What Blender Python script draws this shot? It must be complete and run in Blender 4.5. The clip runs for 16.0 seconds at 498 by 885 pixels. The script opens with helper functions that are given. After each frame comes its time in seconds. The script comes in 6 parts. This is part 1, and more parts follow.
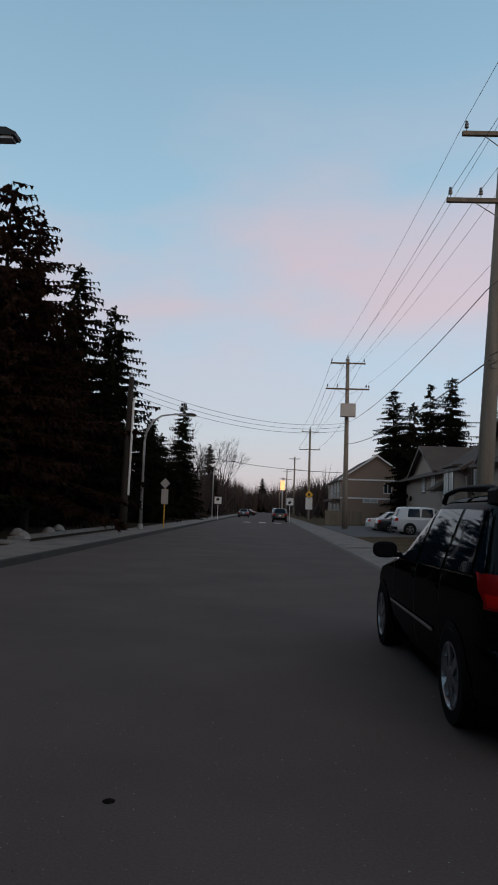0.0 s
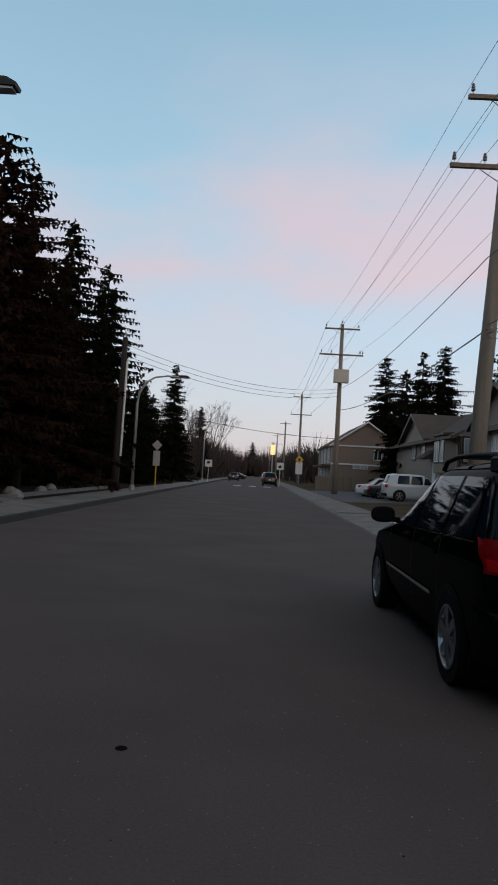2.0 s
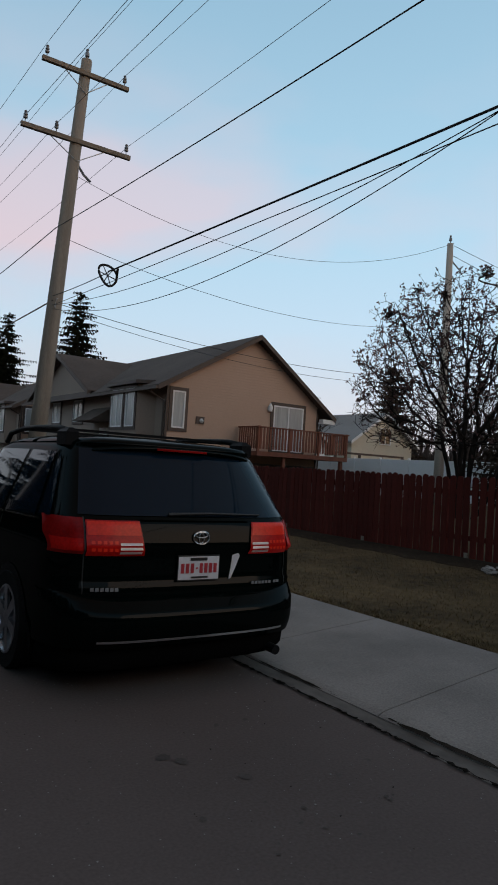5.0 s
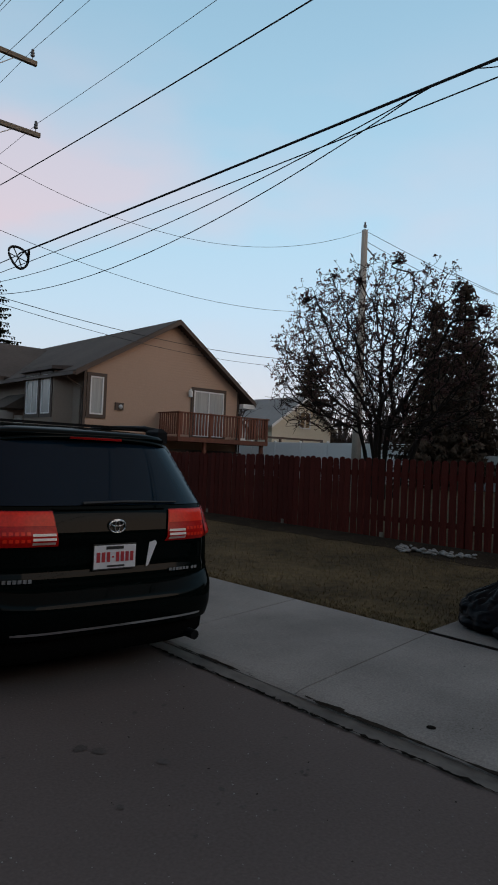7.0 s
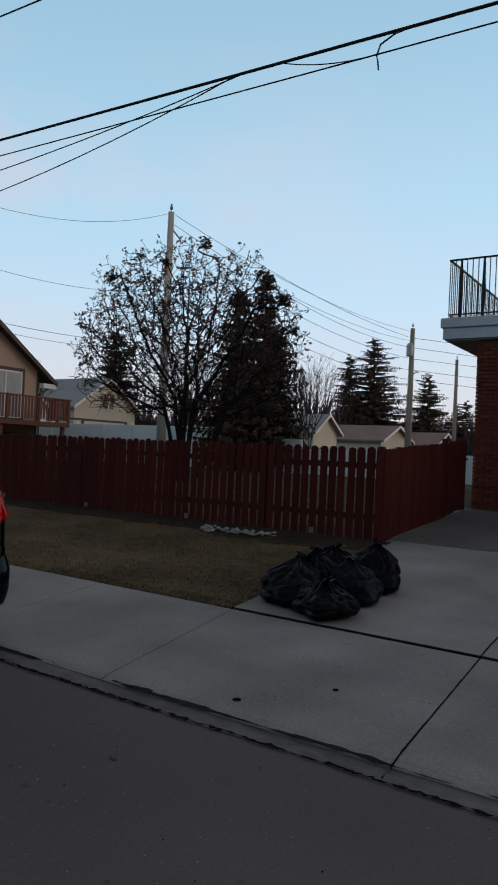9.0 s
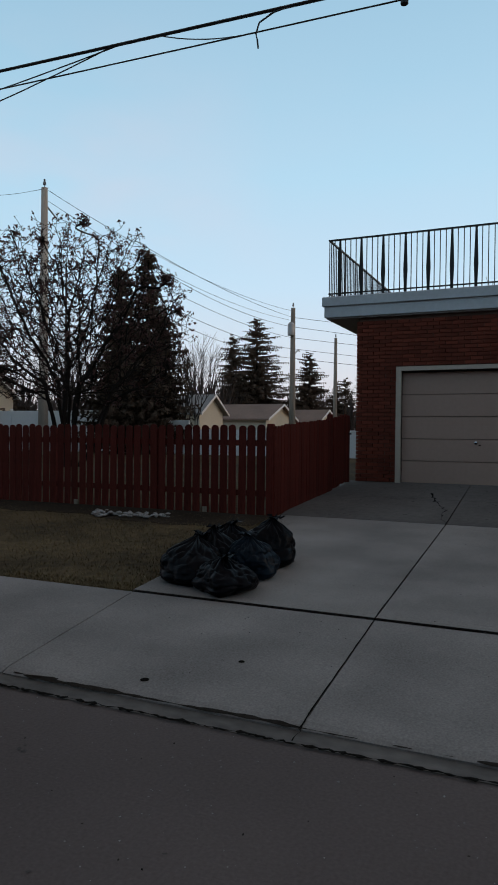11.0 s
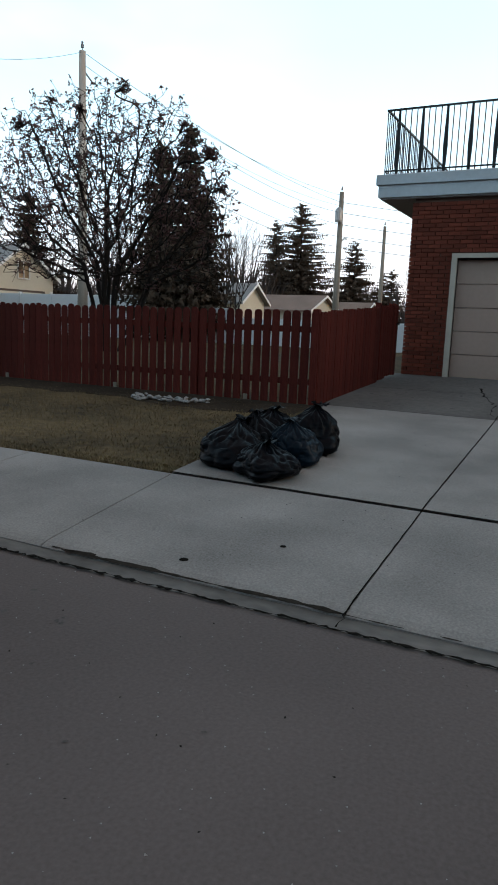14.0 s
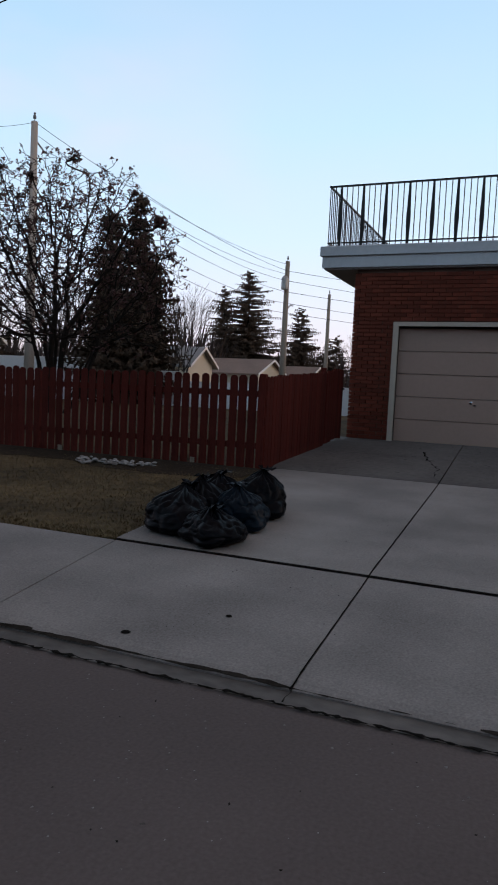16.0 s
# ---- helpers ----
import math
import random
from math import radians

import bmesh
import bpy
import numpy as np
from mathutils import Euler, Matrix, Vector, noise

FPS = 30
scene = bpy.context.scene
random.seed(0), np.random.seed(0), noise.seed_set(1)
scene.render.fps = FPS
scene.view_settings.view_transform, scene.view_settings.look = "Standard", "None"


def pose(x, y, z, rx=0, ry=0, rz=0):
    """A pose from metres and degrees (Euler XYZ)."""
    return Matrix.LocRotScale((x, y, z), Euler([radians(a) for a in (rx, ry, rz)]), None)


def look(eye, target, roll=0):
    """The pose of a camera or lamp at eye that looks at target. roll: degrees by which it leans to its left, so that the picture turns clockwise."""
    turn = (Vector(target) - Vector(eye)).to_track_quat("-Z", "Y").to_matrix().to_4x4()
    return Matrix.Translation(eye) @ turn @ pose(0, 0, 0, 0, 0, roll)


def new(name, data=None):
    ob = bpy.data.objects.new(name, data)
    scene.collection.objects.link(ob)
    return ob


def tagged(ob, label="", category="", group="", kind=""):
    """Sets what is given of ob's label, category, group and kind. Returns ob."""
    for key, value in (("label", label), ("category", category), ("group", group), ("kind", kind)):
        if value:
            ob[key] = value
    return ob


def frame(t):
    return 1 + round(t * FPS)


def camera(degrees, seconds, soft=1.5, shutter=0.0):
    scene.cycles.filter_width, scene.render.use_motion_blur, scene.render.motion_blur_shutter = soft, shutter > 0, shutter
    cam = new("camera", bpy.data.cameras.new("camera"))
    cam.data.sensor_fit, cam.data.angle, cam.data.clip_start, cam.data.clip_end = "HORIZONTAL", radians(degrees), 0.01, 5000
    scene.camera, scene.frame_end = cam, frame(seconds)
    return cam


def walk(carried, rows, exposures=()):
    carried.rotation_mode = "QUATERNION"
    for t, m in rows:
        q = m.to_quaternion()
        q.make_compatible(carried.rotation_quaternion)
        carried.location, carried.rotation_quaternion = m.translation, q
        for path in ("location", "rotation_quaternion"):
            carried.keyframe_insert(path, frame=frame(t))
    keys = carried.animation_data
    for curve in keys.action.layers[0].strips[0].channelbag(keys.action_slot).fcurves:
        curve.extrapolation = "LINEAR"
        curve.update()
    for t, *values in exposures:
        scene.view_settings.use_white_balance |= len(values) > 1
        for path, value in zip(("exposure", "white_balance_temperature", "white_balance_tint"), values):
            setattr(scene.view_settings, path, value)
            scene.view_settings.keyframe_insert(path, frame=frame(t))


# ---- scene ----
LENS = 39.20
cam = camera(LENS, 16.0, soft=1.75, shutter=0.2)
PATH = [
    (0.0, 0.000, 0.000, 1.486, 95.43, -1.90, 1.47),
    (0.5, -0.014, 0.012, 1.474, 93.78, -3.19, -0.50),
    (1.0, -0.066, -0.011, 1.463, 92.95, -2.00, 2.79),
    (1.5, -0.116, -0.054, 1.471, 92.87, -3.96, 2.92),
    (2.0, -0.126, -0.056, 1.469, 92.51, -3.16, 0.59),
    (2.5, -0.131, -0.017, 1.464, 92.82, -3.22, -4.30),
    (3.0, -0.091, 0.018, 1.480, 90.49, -3.19, -16.11),
    (3.5, -0.107, 0.094, 1.502, 90.45, -3.23, -26.46),
    (4.0, -0.109, 0.156, 1.496, 91.13, -2.85, -30.16),
    (4.5, -0.083, 0.216, 1.488, 91.40, -3.45, -32.73),
    (4.7, -0.095, 0.195, 1.491, 91.87, -3.46, -33.40),
    (6.8, -0.065, 0.197, 1.486, 91.35, -3.07, -40.62),
    (7.0, -0.062, 0.163, 1.499, 91.26, -2.44, -40.79),
    (7.5, -0.019, 0.179, 1.471, 91.24, -2.87, -43.05),
    (8.0, 0.014, 0.217, 1.469, 91.26, -2.82, -46.02),
    (8.5, -0.035, 0.222, 1.487, 90.69, -2.55, -51.60),
    (9.0, -0.060, 0.214, 1.488, 90.53, -2.61, -56.78),
    (9.5, -0.078, 0.224, 1.469, 90.48, -3.07, -60.35),
    (10.0, -0.177, 0.223, 1.492, 89.27, -1.43, -64.09),
    (10.2, -0.165, 0.231, 1.482, 89.31, -0.27, -65.58),
    (12.3, -0.080, 0.304, 1.454, 86.20, -2.59, -66.81),
    (12.5, -0.093, 0.303, 1.420, 82.86, -3.47, -67.30),
    (13.0, 0.019, 0.362, 1.375, 81.89, -1.13, -63.10),
    (13.5, 0.102, 0.406, 1.362, 80.67, -1.52, -62.06),
    (14.0, 0.107, 0.432, 1.359, 80.44, -2.22, -62.88),
    (14.5, 0.116, 0.434, 1.371, 80.73, -1.71, -61.71),
    (15.0, 0.142, 0.427, 1.371, 81.84, -1.70, -61.42),
    (15.5, 0.170, 0.451, 1.368, 84.00, -0.41, -63.57),
    (16.0, 0.149, 0.435, 1.382, 85.66, -2.73, -67.08),
]
EXPOSURE = [(0, -0.08, 6750, 13), (0.5, -0.14, 6750, 12), (1.0, -0.04, 6800, 13), (4, 0.10, 6850, 13), (10.2, 0.08, 6750, 12), (12.3, 0.12, 6950, 12), (12.6, 0.24, 6950, 12), (13, 0.60, 6900, 19), (13.5, 1.0, 6850, 9), (14.5, 1.05, 6850, 8), (15, 0.91, 6850, 14), (15.5, 0.56, 6750, 21), (16, 0.38, 6900, 21)]
walk(cam, [(r[0], pose(*r[1:])) for r in PATH], EXPOSURE)
# ==== place ====
scene.view_settings.exposure = 0.0

# ---------------------------------------------------------------- world and light
world = bpy.data.worlds.new("dusk_sky")
scene.world = world
world.use_nodes = True
wn, wl = world.node_tree.nodes, world.node_tree.links
wn.clear()
w_out = wn.new("ShaderNodeOutputWorld")
w_bg = wn.new("ShaderNodeBackground")
w_tc = wn.new("ShaderNodeTexCoord")
w_sep = wn.new("ShaderNodeSeparateXYZ")
wl.new(w_tc.outputs["Generated"], w_sep.inputs[0])
w_ramp = wn.new("ShaderNodeValToRGB")
wl.new(w_sep.outputs["Z"], w_ramp.inputs[0])
cr = w_ramp.color_ramp
cr.elements[0].position, cr.elements[0].color = 0.0, (0.55, 0.51, 0.57, 1)
cr.elements[1].position, cr.elements[1].color = 1.0, (0.20, 0.135, 0.115, 1)
for pos, col in ((0.10, (0.50, 0.57, 0.68, 1)), (0.2, (0.42, 0.59, 0.75, 1)), (0.34, (0.335, 0.56, 0.73, 1)), (0.6, (0.23, 0.42, 0.58, 1)), (0.8, (0.20, 0.20, 0.22, 1))):
    el = cr.elements.new(pos)
    el.color = col
w_map = wn.new("ShaderNodeMapping")
w_map.inputs["Scale"].default_value = (1.3, 1.3, 3.4)
w_map.inputs["Location"].default_value = (0.35, 0.2, 0.55)
wl.new(w_tc.outputs["Generated"], w_map.inputs[0])
w_noise = wn.new("ShaderNodeTexNoise")
w_noise.inputs["Scale"].default_value = 1.6
w_noise.inputs["Detail"].default_value = 4.0
w_noise.inputs["Roughness"].default_value = 0.45
wl.new(w_map.outputs[0], w_noise.inputs["Vector"])
w_cr = wn.new("ShaderNodeValToRGB")
w_cr.color_ramp.elements[0].position = 0.43
w_cr.color_ramp.elements[1].position = 0.60
wl.new(w_noise.outputs["Fac"], w_cr.inputs[0])
# the clouds catch the last pink light low over the road's end
w_band = wn.new("ShaderNodeValToRGB")
wl.new(w_sep.outputs["Z"], w_band.inputs[0])
b = w_band.color_ramp
b.elements[0].position, b.elements[0].color = 0.0, (0.12, 0.12, 0.12, 1)
b.elements[1].position, b.elements[1].color = 0.55, (0, 0, 0, 1)
for pos, v in ((0.11, 0.06), (0.18, 0.35), (0.28, 1.0), (0.40, 0.8)):
    el = b.elements.new(pos)
    el.color = (v, v, v, 1)
w_side = wn.new("ShaderNodeMapRange")
w_side.inputs["From Min"].default_value, w_side.inputs["From Max"].default_value = 0.35, 0.95
w_side.inputs["To Min"].default_value = 0.08
wl.new(w_sep.outputs["Y"], w_side.inputs["Value"])
w_mul = wn.new("ShaderNodeMath")
w_mul.operation = "MULTIPLY"
wl.new(w_cr.outputs["Color"], w_mul.inputs[0])
wl.new(w_band.outputs["Color"], w_mul.inputs[1])
w_mul2 = wn.new("ShaderNodeMath")
w_mul2.operation = "MULTIPLY"
wl.new(w_mul.outputs[0], w_mul2.inputs[0])
wl.new(w_side.outputs[0], w_mul2.inputs[1])
w_mix = wn.new("ShaderNodeMix")
w_mix.data_type = "RGBA"
wl.new(w_mul2.outputs[0], w_mix.inputs["Factor"])
wl.new(w_ramp.outputs["Color"], w_mix.inputs["A"])
w_mix.inputs["B"].default_value = (0.60, 0.512, 0.588, 1)
w_sky = wn.new("ShaderNodeTexSky")
w_sky.sky_type = "NISHITA"
w_sky.sun_disc = False
w_sky.sun_elevation, w_sky.sun_rotation = radians(4), radians(150)
w_add = wn.new("ShaderNodeMix")
w_add.data_type, w_add.blend_type = "RGBA", "ADD"
w_add.inputs["Factor"].default_value = 0.03
# the sky is lighter to the east and warm behind, where the sun has gone down
w_east = wn.new("ShaderNodeMapRange")
w_east.inputs["From Min"].default_value, w_east.inputs["From Max"].default_value = -0.2, 0.9
w_east.inputs["To Min"].default_value, w_east.inputs["To Max"].default_value = 0.97, 1.15
wl.new(w_sep.outputs["X"], w_east.inputs["Value"])
w_scale = wn.new("ShaderNodeVectorMath")
w_scale.operation = "SCALE"
wl.new(w_mix.outputs["Result"], w_scale.inputs[0])
wl.new(w_east.outputs[0], w_scale.inputs["Scale"])
w_back = wn.new("ShaderNodeMapRange")
w_back.inputs["From Min"].default_value, w_back.inputs["From Max"].default_value = 0.1, -0.8
wl.new(w_sep.outputs["Y"], w_back.inputs["Value"])
w_warm = wn.new("ShaderNodeMix")
w_warm.data_type = "RGBA"
w_low = wn.new("ShaderNodeMapRange")
w_low.inputs["From Min"].default_value, w_low.inputs["From Max"].default_value = 0.45, 0.15
wl.new(w_sep.outputs["Z"], w_low.inputs["Value"])
w_bl = wn.new("ShaderNodeMath")
w_bl.operation = "MULTIPLY"
wl.new(w_back.outputs[0], w_bl.inputs[0])
wl.new(w_low.outputs[0], w_bl.inputs[1])
wl.new(w_bl.outputs[0], w_warm.inputs["Factor"])
wl.new(w_scale.outputs[0], w_warm.inputs["A"])
w_warm.inputs["B"].default_value = (0.52, 0.33, 0.22, 1)
wl.new(w_warm.outputs["Result"], w_add.inputs["A"])
wl.new(w_sky.outputs["Color"], w_add.inputs["B"])
wl.new(w_add.outputs["Result"], w_bg.inputs["Color"])
w_bg.inputs["Strength"].default_value = 1.0
wl.new(w_bg.outputs[0], w_out.inputs[0])

sun = new("sun", bpy.data.lights.new("sun", "SUN"))
sun.data.energy, sun.data.angle, sun.data.color = 0.42, radians(40), (1.0, 0.74, 0.55)
sun.matrix_world = look((12, -24, 9), (0, 0, 0))

# ---------------------------------------------------------------- materials
def mat(name, color, rough=0.8, dark=0.75, light=1.15, coarse=0.6, fine=25.0, bump=0.3, metal=0.0, coat=0.0, spec=0.5, stretch=(1, 1, 1), vary=0.0, bump_size=None, speck=None):
    """A surface with stains at one scale and grain at another."""
    m = bpy.data.materials.new(name)
    m.use_nodes = True
    n, l = m.node_tree.nodes, m.node_tree.links
    p = n["Principled BSDF"]
    tc, mp = n.new("ShaderNodeTexCoord"), n.new("ShaderNodeMapping")
    mp.inputs["Scale"].default_value = stretch
    l.new(tc.outputs["Object"], mp.inputs[0])
    a, b = n.new("ShaderNodeTexNoise"), n.new("ShaderNodeTexNoise")
    a.inputs["Scale"].default_value, a.inputs["Detail"].default_value = coarse, 5.0
    b.inputs["Scale"].default_value, b.inputs["Detail"].default_value = fine, 3.0
    l.new(mp.outputs[0], a.inputs["Vector"])
    l.new(mp.outputs[0], b.inputs["Vector"])
    mx = n.new("ShaderNodeMath")
    mx.operation = "MULTIPLY_ADD"
    mx.inputs[1].default_value = 0.45
    l.new(b.outputs["Fac"], mx.inputs[0])
    h = n.new("ShaderNodeMath")
    h.operation = "MULTIPLY"
    h.inputs[1].default_value = 0.55
    l.new(a.outputs["Fac"], h.inputs[0])
    l.new(h.outputs[0], mx.inputs[2])
    r = n.new("ShaderNodeValToRGB")
    r.color_ramp.elements[0].position, r.color_ramp.elements[1].position = 0.32, 0.68
    r.color_ramp.elements[0].color = (*[c * dark for c in color], 1)
    r.color_ramp.elements[1].color = (*[min(1, c * light) for c in color], 1)
    l.new(mx.outputs[0], r.inputs[0])
    out = r.outputs["Color"]
    if speck:
        size, low, gain = speck
        sp, sr, sm = n.new("ShaderNodeTexNoise"), n.new("ShaderNodeValToRGB"), n.new("ShaderNodeMix")
        sp.inputs["Scale"].default_value, sp.inputs["Detail"].default_value = size, 1.0
        l.new(mp.outputs[0], sp.inputs["Vector"])
        sr.color_ramp.elements[0].position, sr.color_ramp.elements[1].position = low, low + 0.08
        l.new(sp.outputs["Fac"], sr.inputs[0])
        sm.data_type = "RGBA"
        l.new(sr.outputs["Color"], sm.inputs["Factor"])
        l.new(out, sm.inputs["A"])
        sm.inputs["B"].default_value = (*[min(1, c * gain) for c in color], 1)
        out = sm.outputs["Result"]
    if vary:
        oi, mr = n.new("ShaderNodeObjectInfo"), n.new("ShaderNodeMapRange")
        mr.inputs["To Min"].default_value, mr.inputs["To Max"].default_value = 1 - vary, 1 + vary
        l.new(oi.outputs["Random"], mr.inputs["Value"])
        hs = n.new("ShaderNodeHueSaturation")
        l.new(mr.outputs[0], hs.inputs["Value"])
        l.new(out, hs.inputs["Color"])
        out = hs.outputs["Color"]
    l.new(out, p.inputs["Base Color"])
    p.inputs["Roughness"].default_value = rough
    p.inputs["Metallic"].default_value = metal
    p.inputs["Coat Weight"].default_value = coat
    p.inputs["Coat Roughness"].default_value = 0.04
    p.inputs["Specular IOR Level"].default_value = spec
    if bump:
        bp = n.new("ShaderNodeBump")
        bp.inputs["Strength"].default_value, bp.inputs["Distance"].default_value = bump, 0.01
        if bump_size:
            c = n.new("ShaderNodeTexNoise")
            c.inputs["Scale"].default_value, c.inputs["Detail"].default_value = bump_size, 2.0
            l.new(mp.outputs[0], c.inputs["Vector"])
            l.new(c.outputs["Fac"], bp.inputs["Height"])
        else:
            l.new(b.outputs["Fac"], bp.inputs["Height"])
        l.new(bp.outputs[0], p.inputs["Normal"])
    return m


def glow(name, color, power):
    m = bpy.data.materials.new(name)
    m.use_nodes = True
    p = m.node_tree.nodes["Principled BSDF"]
    p.inputs["Base Color"].default_value = (*color, 1)
    p.inputs["Emission Color"].default_value = (*color, 1)
    p.inputs["Emission Strength"].default_value = power
    return m


ASPHALT = mat("asphalt", (0.108, 0.086, 0.080), 0.92, 0.74, 1.22, 0.55, 60, 0.2, bump_size=70, spec=0.25)
LOT_ASPHALT = mat("lot_asphalt", (0.1, 0.1, 0.105), 0.9, 0.75, 1.2, 0.3, 40, 0.3)
CONCRETE = mat("concrete", (0.243, 0.224, 0.210), 0.9, 0.55, 1.22, 1.1, 80, 0.05, spec=0.25, bump_size=45)
OLD_CONCRETE = mat("dark_old_concrete", (0.125, 0.115, 0.108), 0.9, 0.6, 1.2, 0.8, 9, 0.15, speck=(9, 0.66, 0.5), spec=0.3, bump_size=60)
GUTTER = mat("gutter_concrete", (0.125, 0.112, 0.102), 0.95, 0.45, 1.3, 3.0, 14, 0.3, stretch=(1, 0.5, 1))
CRACK = mat("dirt_in_joint", (0.012, 0.011, 0.010), 1.0, 0.7, 1.3, 3, 40, 0.6, spec=0.0)
DIRT = mat("gutter_dirt", (0.035, 0.030, 0.026), 1.0, 0.6, 1.4, 4, 30, 0.5, spec=0.0)
LAWN = mat("dry_lawn", (0.076, 0.053, 0.028), 1.0, 0.35, 1.75, 0.9, 9, 0.8, spec=0.1)
BLADE = mat("dry_grass", (0.135, 0.098, 0.045), 0.9, 0.45, 1.5, 0.9, 5, 0)
SOIL = mat("bare_soil", (0.034, 0.025, 0.018), 1.0, 0.6, 1.4, 2.0, 25, 0.9, spec=0.05)
FENCE_RED = mat("red_stained_wood", (0.098, 0.0165, 0.0115), 0.8, 0.6, 1.3, 1.5, 18, 0.25, stretch=(4, 4, 0.6), vary=0.2, spec=0.15)
GREY_WOOD = mat("weathered_wood", (0.22, 0.18, 0.14), 0.85, 0.6, 1.25, 1.2, 20, 0.4, stretch=(5, 5, 0.4))
# pole wood with the shadow among the spruces put into its colour
SHADED_POLE = mat("shaded_pole_wood", (0.028, 0.023, 0.020), 0.9, 0.6, 1.2, 0.9, 22, 0.5, stretch=(6, 6, 0.35))
PALE_POLE = mat("bleached_pole_wood", (0.46, 0.40, 0.345), 0.85, 0.7, 1.15, 0.9, 22, 0.5, stretch=(6, 6, 0.35))
POLE_WOOD = mat("pole_wood", (0.26, 0.22, 0.18), 0.85, 0.6, 1.2, 0.9, 22, 0.5, stretch=(6, 6, 0.35))
BRICK = mat("red_brick", (0.150, 0.036, 0.022), 0.9, 0.7, 1.25, 4, 60, 0.3, vary=0.3, spec=0.2)
MORTAR = mat("mortar", (0.115, 0.072, 0.056), 0.95, 0.8, 1.1, 3, 50, 0.4)
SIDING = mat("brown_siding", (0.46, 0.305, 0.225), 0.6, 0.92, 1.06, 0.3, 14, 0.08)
# darker copy for the houses' street fronts, their shade put into the colour
SIDING_DARK = mat("darker_siding", (0.262, 0.188, 0.148), 0.6, 0.92, 1.06, 0.3, 14, 0.08)
TRIM_BROWN = mat("dark_brown_trim", (0.065, 0.042, 0.034), 0.55, 0.9, 1.1, 1, 20, 0.1)
ROOF = mat("asphalt_shingle", (0.078, 0.059, 0.050), 0.95, 0.7, 1.25, 0.6, 8, 0.5)
ROOF_GREY = mat("grey_shingle", (0.25, 0.24, 0.235), 0.95, 0.8, 1.15, 0.6, 8, 0.5)
ROOF_BROWN = mat("brown_shingle", (0.22, 0.15, 0.12), 0.95, 0.8, 1.15, 0.6, 8, 0.5)
WHITE = mat("white_paint", (0.78, 0.78, 0.78), 0.5, 0.93, 1.03, 0.8, 20, 0.08)
CREAM = mat("cream_stucco", (0.62, 0.56, 0.45), 0.85, 0.88, 1.06, 0.4, 18, 0.25)
PALE_METAL = mat("pale_blue_flashing", (0.50, 0.53, 0.56), 0.45, 0.88, 1.06, 0.6, 12, 0.08, metal=0.1)
SOFFIT = mat("soffit", (0.34, 0.33, 0.34), 0.7, 0.92, 1.04, 0.5, 12, 0.05)
DOOR_TAN = mat("tan_door_paint", (0.39, 0.262, 0.215), 0.6, 0.92, 1.05, 0.6, 14, 0.1)
DOOR_TRIM = mat("cream_door_trim", (0.50, 0.43, 0.36), 0.6, 0.88, 1.05, 1, 18, 0.1)
IRON = mat("black_iron", (0.012, 0.012, 0.013), 0.45, 0.8, 1.2, 3, 30, 0.1, metal=0.4)
DECK_RED = mat("deck_stain", (0.20, 0.062, 0.034), 0.65, 0.75, 1.2, 1.5, 18, 0.2, stretch=(4, 4, 0.7), vary=0.12)
BARK = mat("bark", (0.021, 0.017, 0.015), 0.95, 0.6, 1.3, 2, 18, 0.6, stretch=(3, 3, 0.6), spec=0.1)
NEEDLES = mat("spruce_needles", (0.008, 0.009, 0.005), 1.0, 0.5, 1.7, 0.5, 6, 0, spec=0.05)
NEEDLES_YARD = mat("yard_conifer_needles", (0.074, 0.055, 0.042), 1.0, 0.45, 1.7, 0.6, 7, 0, spec=0.05)
NEEDLES_BROWN = mat("browned_spruce_needles", (0.022, 0.012, 0.008), 1.0, 0.5, 1.7, 0.5, 6, 0, spec=0.05)
DRY_LEAF = mat("dry_leaves", (0.068, 0.030, 0.027), 0.9, 0.6, 1.5, 2, 9, 0)
TWIG = mat("twigs", (0.035, 0.028, 0.026), 0.95, 0.7, 1.3, 0.2, 5, 0)
FAR_TWIG = mat("far_twigs", (0.052, 0.038, 0.034), 0.95, 0.7, 1.3, 0.05, 2, 0)
STEEL = mat("galvanised_steel", (0.38, 0.39, 0.40), 0.5, 0.85, 1.1, 2, 20, 0.1, metal=0.5)
CABLE = mat("cable_jacket", (0.012, 0.012, 0.013), 0.6, 0.9, 1.1, 1, 10, 0)
PORCELAIN = mat("grey_porcelain", (0.16, 0.17, 0.19), 0.3, 0.9, 1.1, 2, 10, 0)
YELLOW = mat("yellow_paint", (0.75, 0.42, 0.03), 0.5, 0.85, 1.1, 3, 20, 0.05)
SIGN_WHITE = mat("sign_white", (0.75, 0.75, 0.75), 0.5, 0.92, 1.03, 2, 20, 0)
SIGN_BACK = mat("aluminium_sign_back", (0.42, 0.42, 0.43), 0.5, 0.85, 1.1, 2, 20, 0, metal=0.5)
BLACK = mat("black_paint", (0.012, 0.012, 0.012), 0.5, 0.9, 1.1, 2, 20, 0)
VAN_PAINT = mat("black_green_car_paint", (0.0012, 0.0032, 0.0028), 0.5, 0.9, 1.1, 1, 30, 0, metal=0.0, coat=0.18, spec=0.0)
WHITE_PAINT = mat("white_car_paint", (0.72, 0.73, 0.75), 0.3, 0.97, 1.02, 1, 30, 0, coat=0.8)
DARK_PAINT = mat("black_car_paint", (0.012, 0.012, 0.014), 0.3, 0.9, 1.1, 1, 30, 0, coat=0.8)
# dark glass with the blue of the reflected sky put into its colour
CAR_GLASS = mat("tinted_car_glass", (0.003, 0.012, 0.023), 0.03, 0.95, 1.05, 1, 10, 0, spec=0.18)
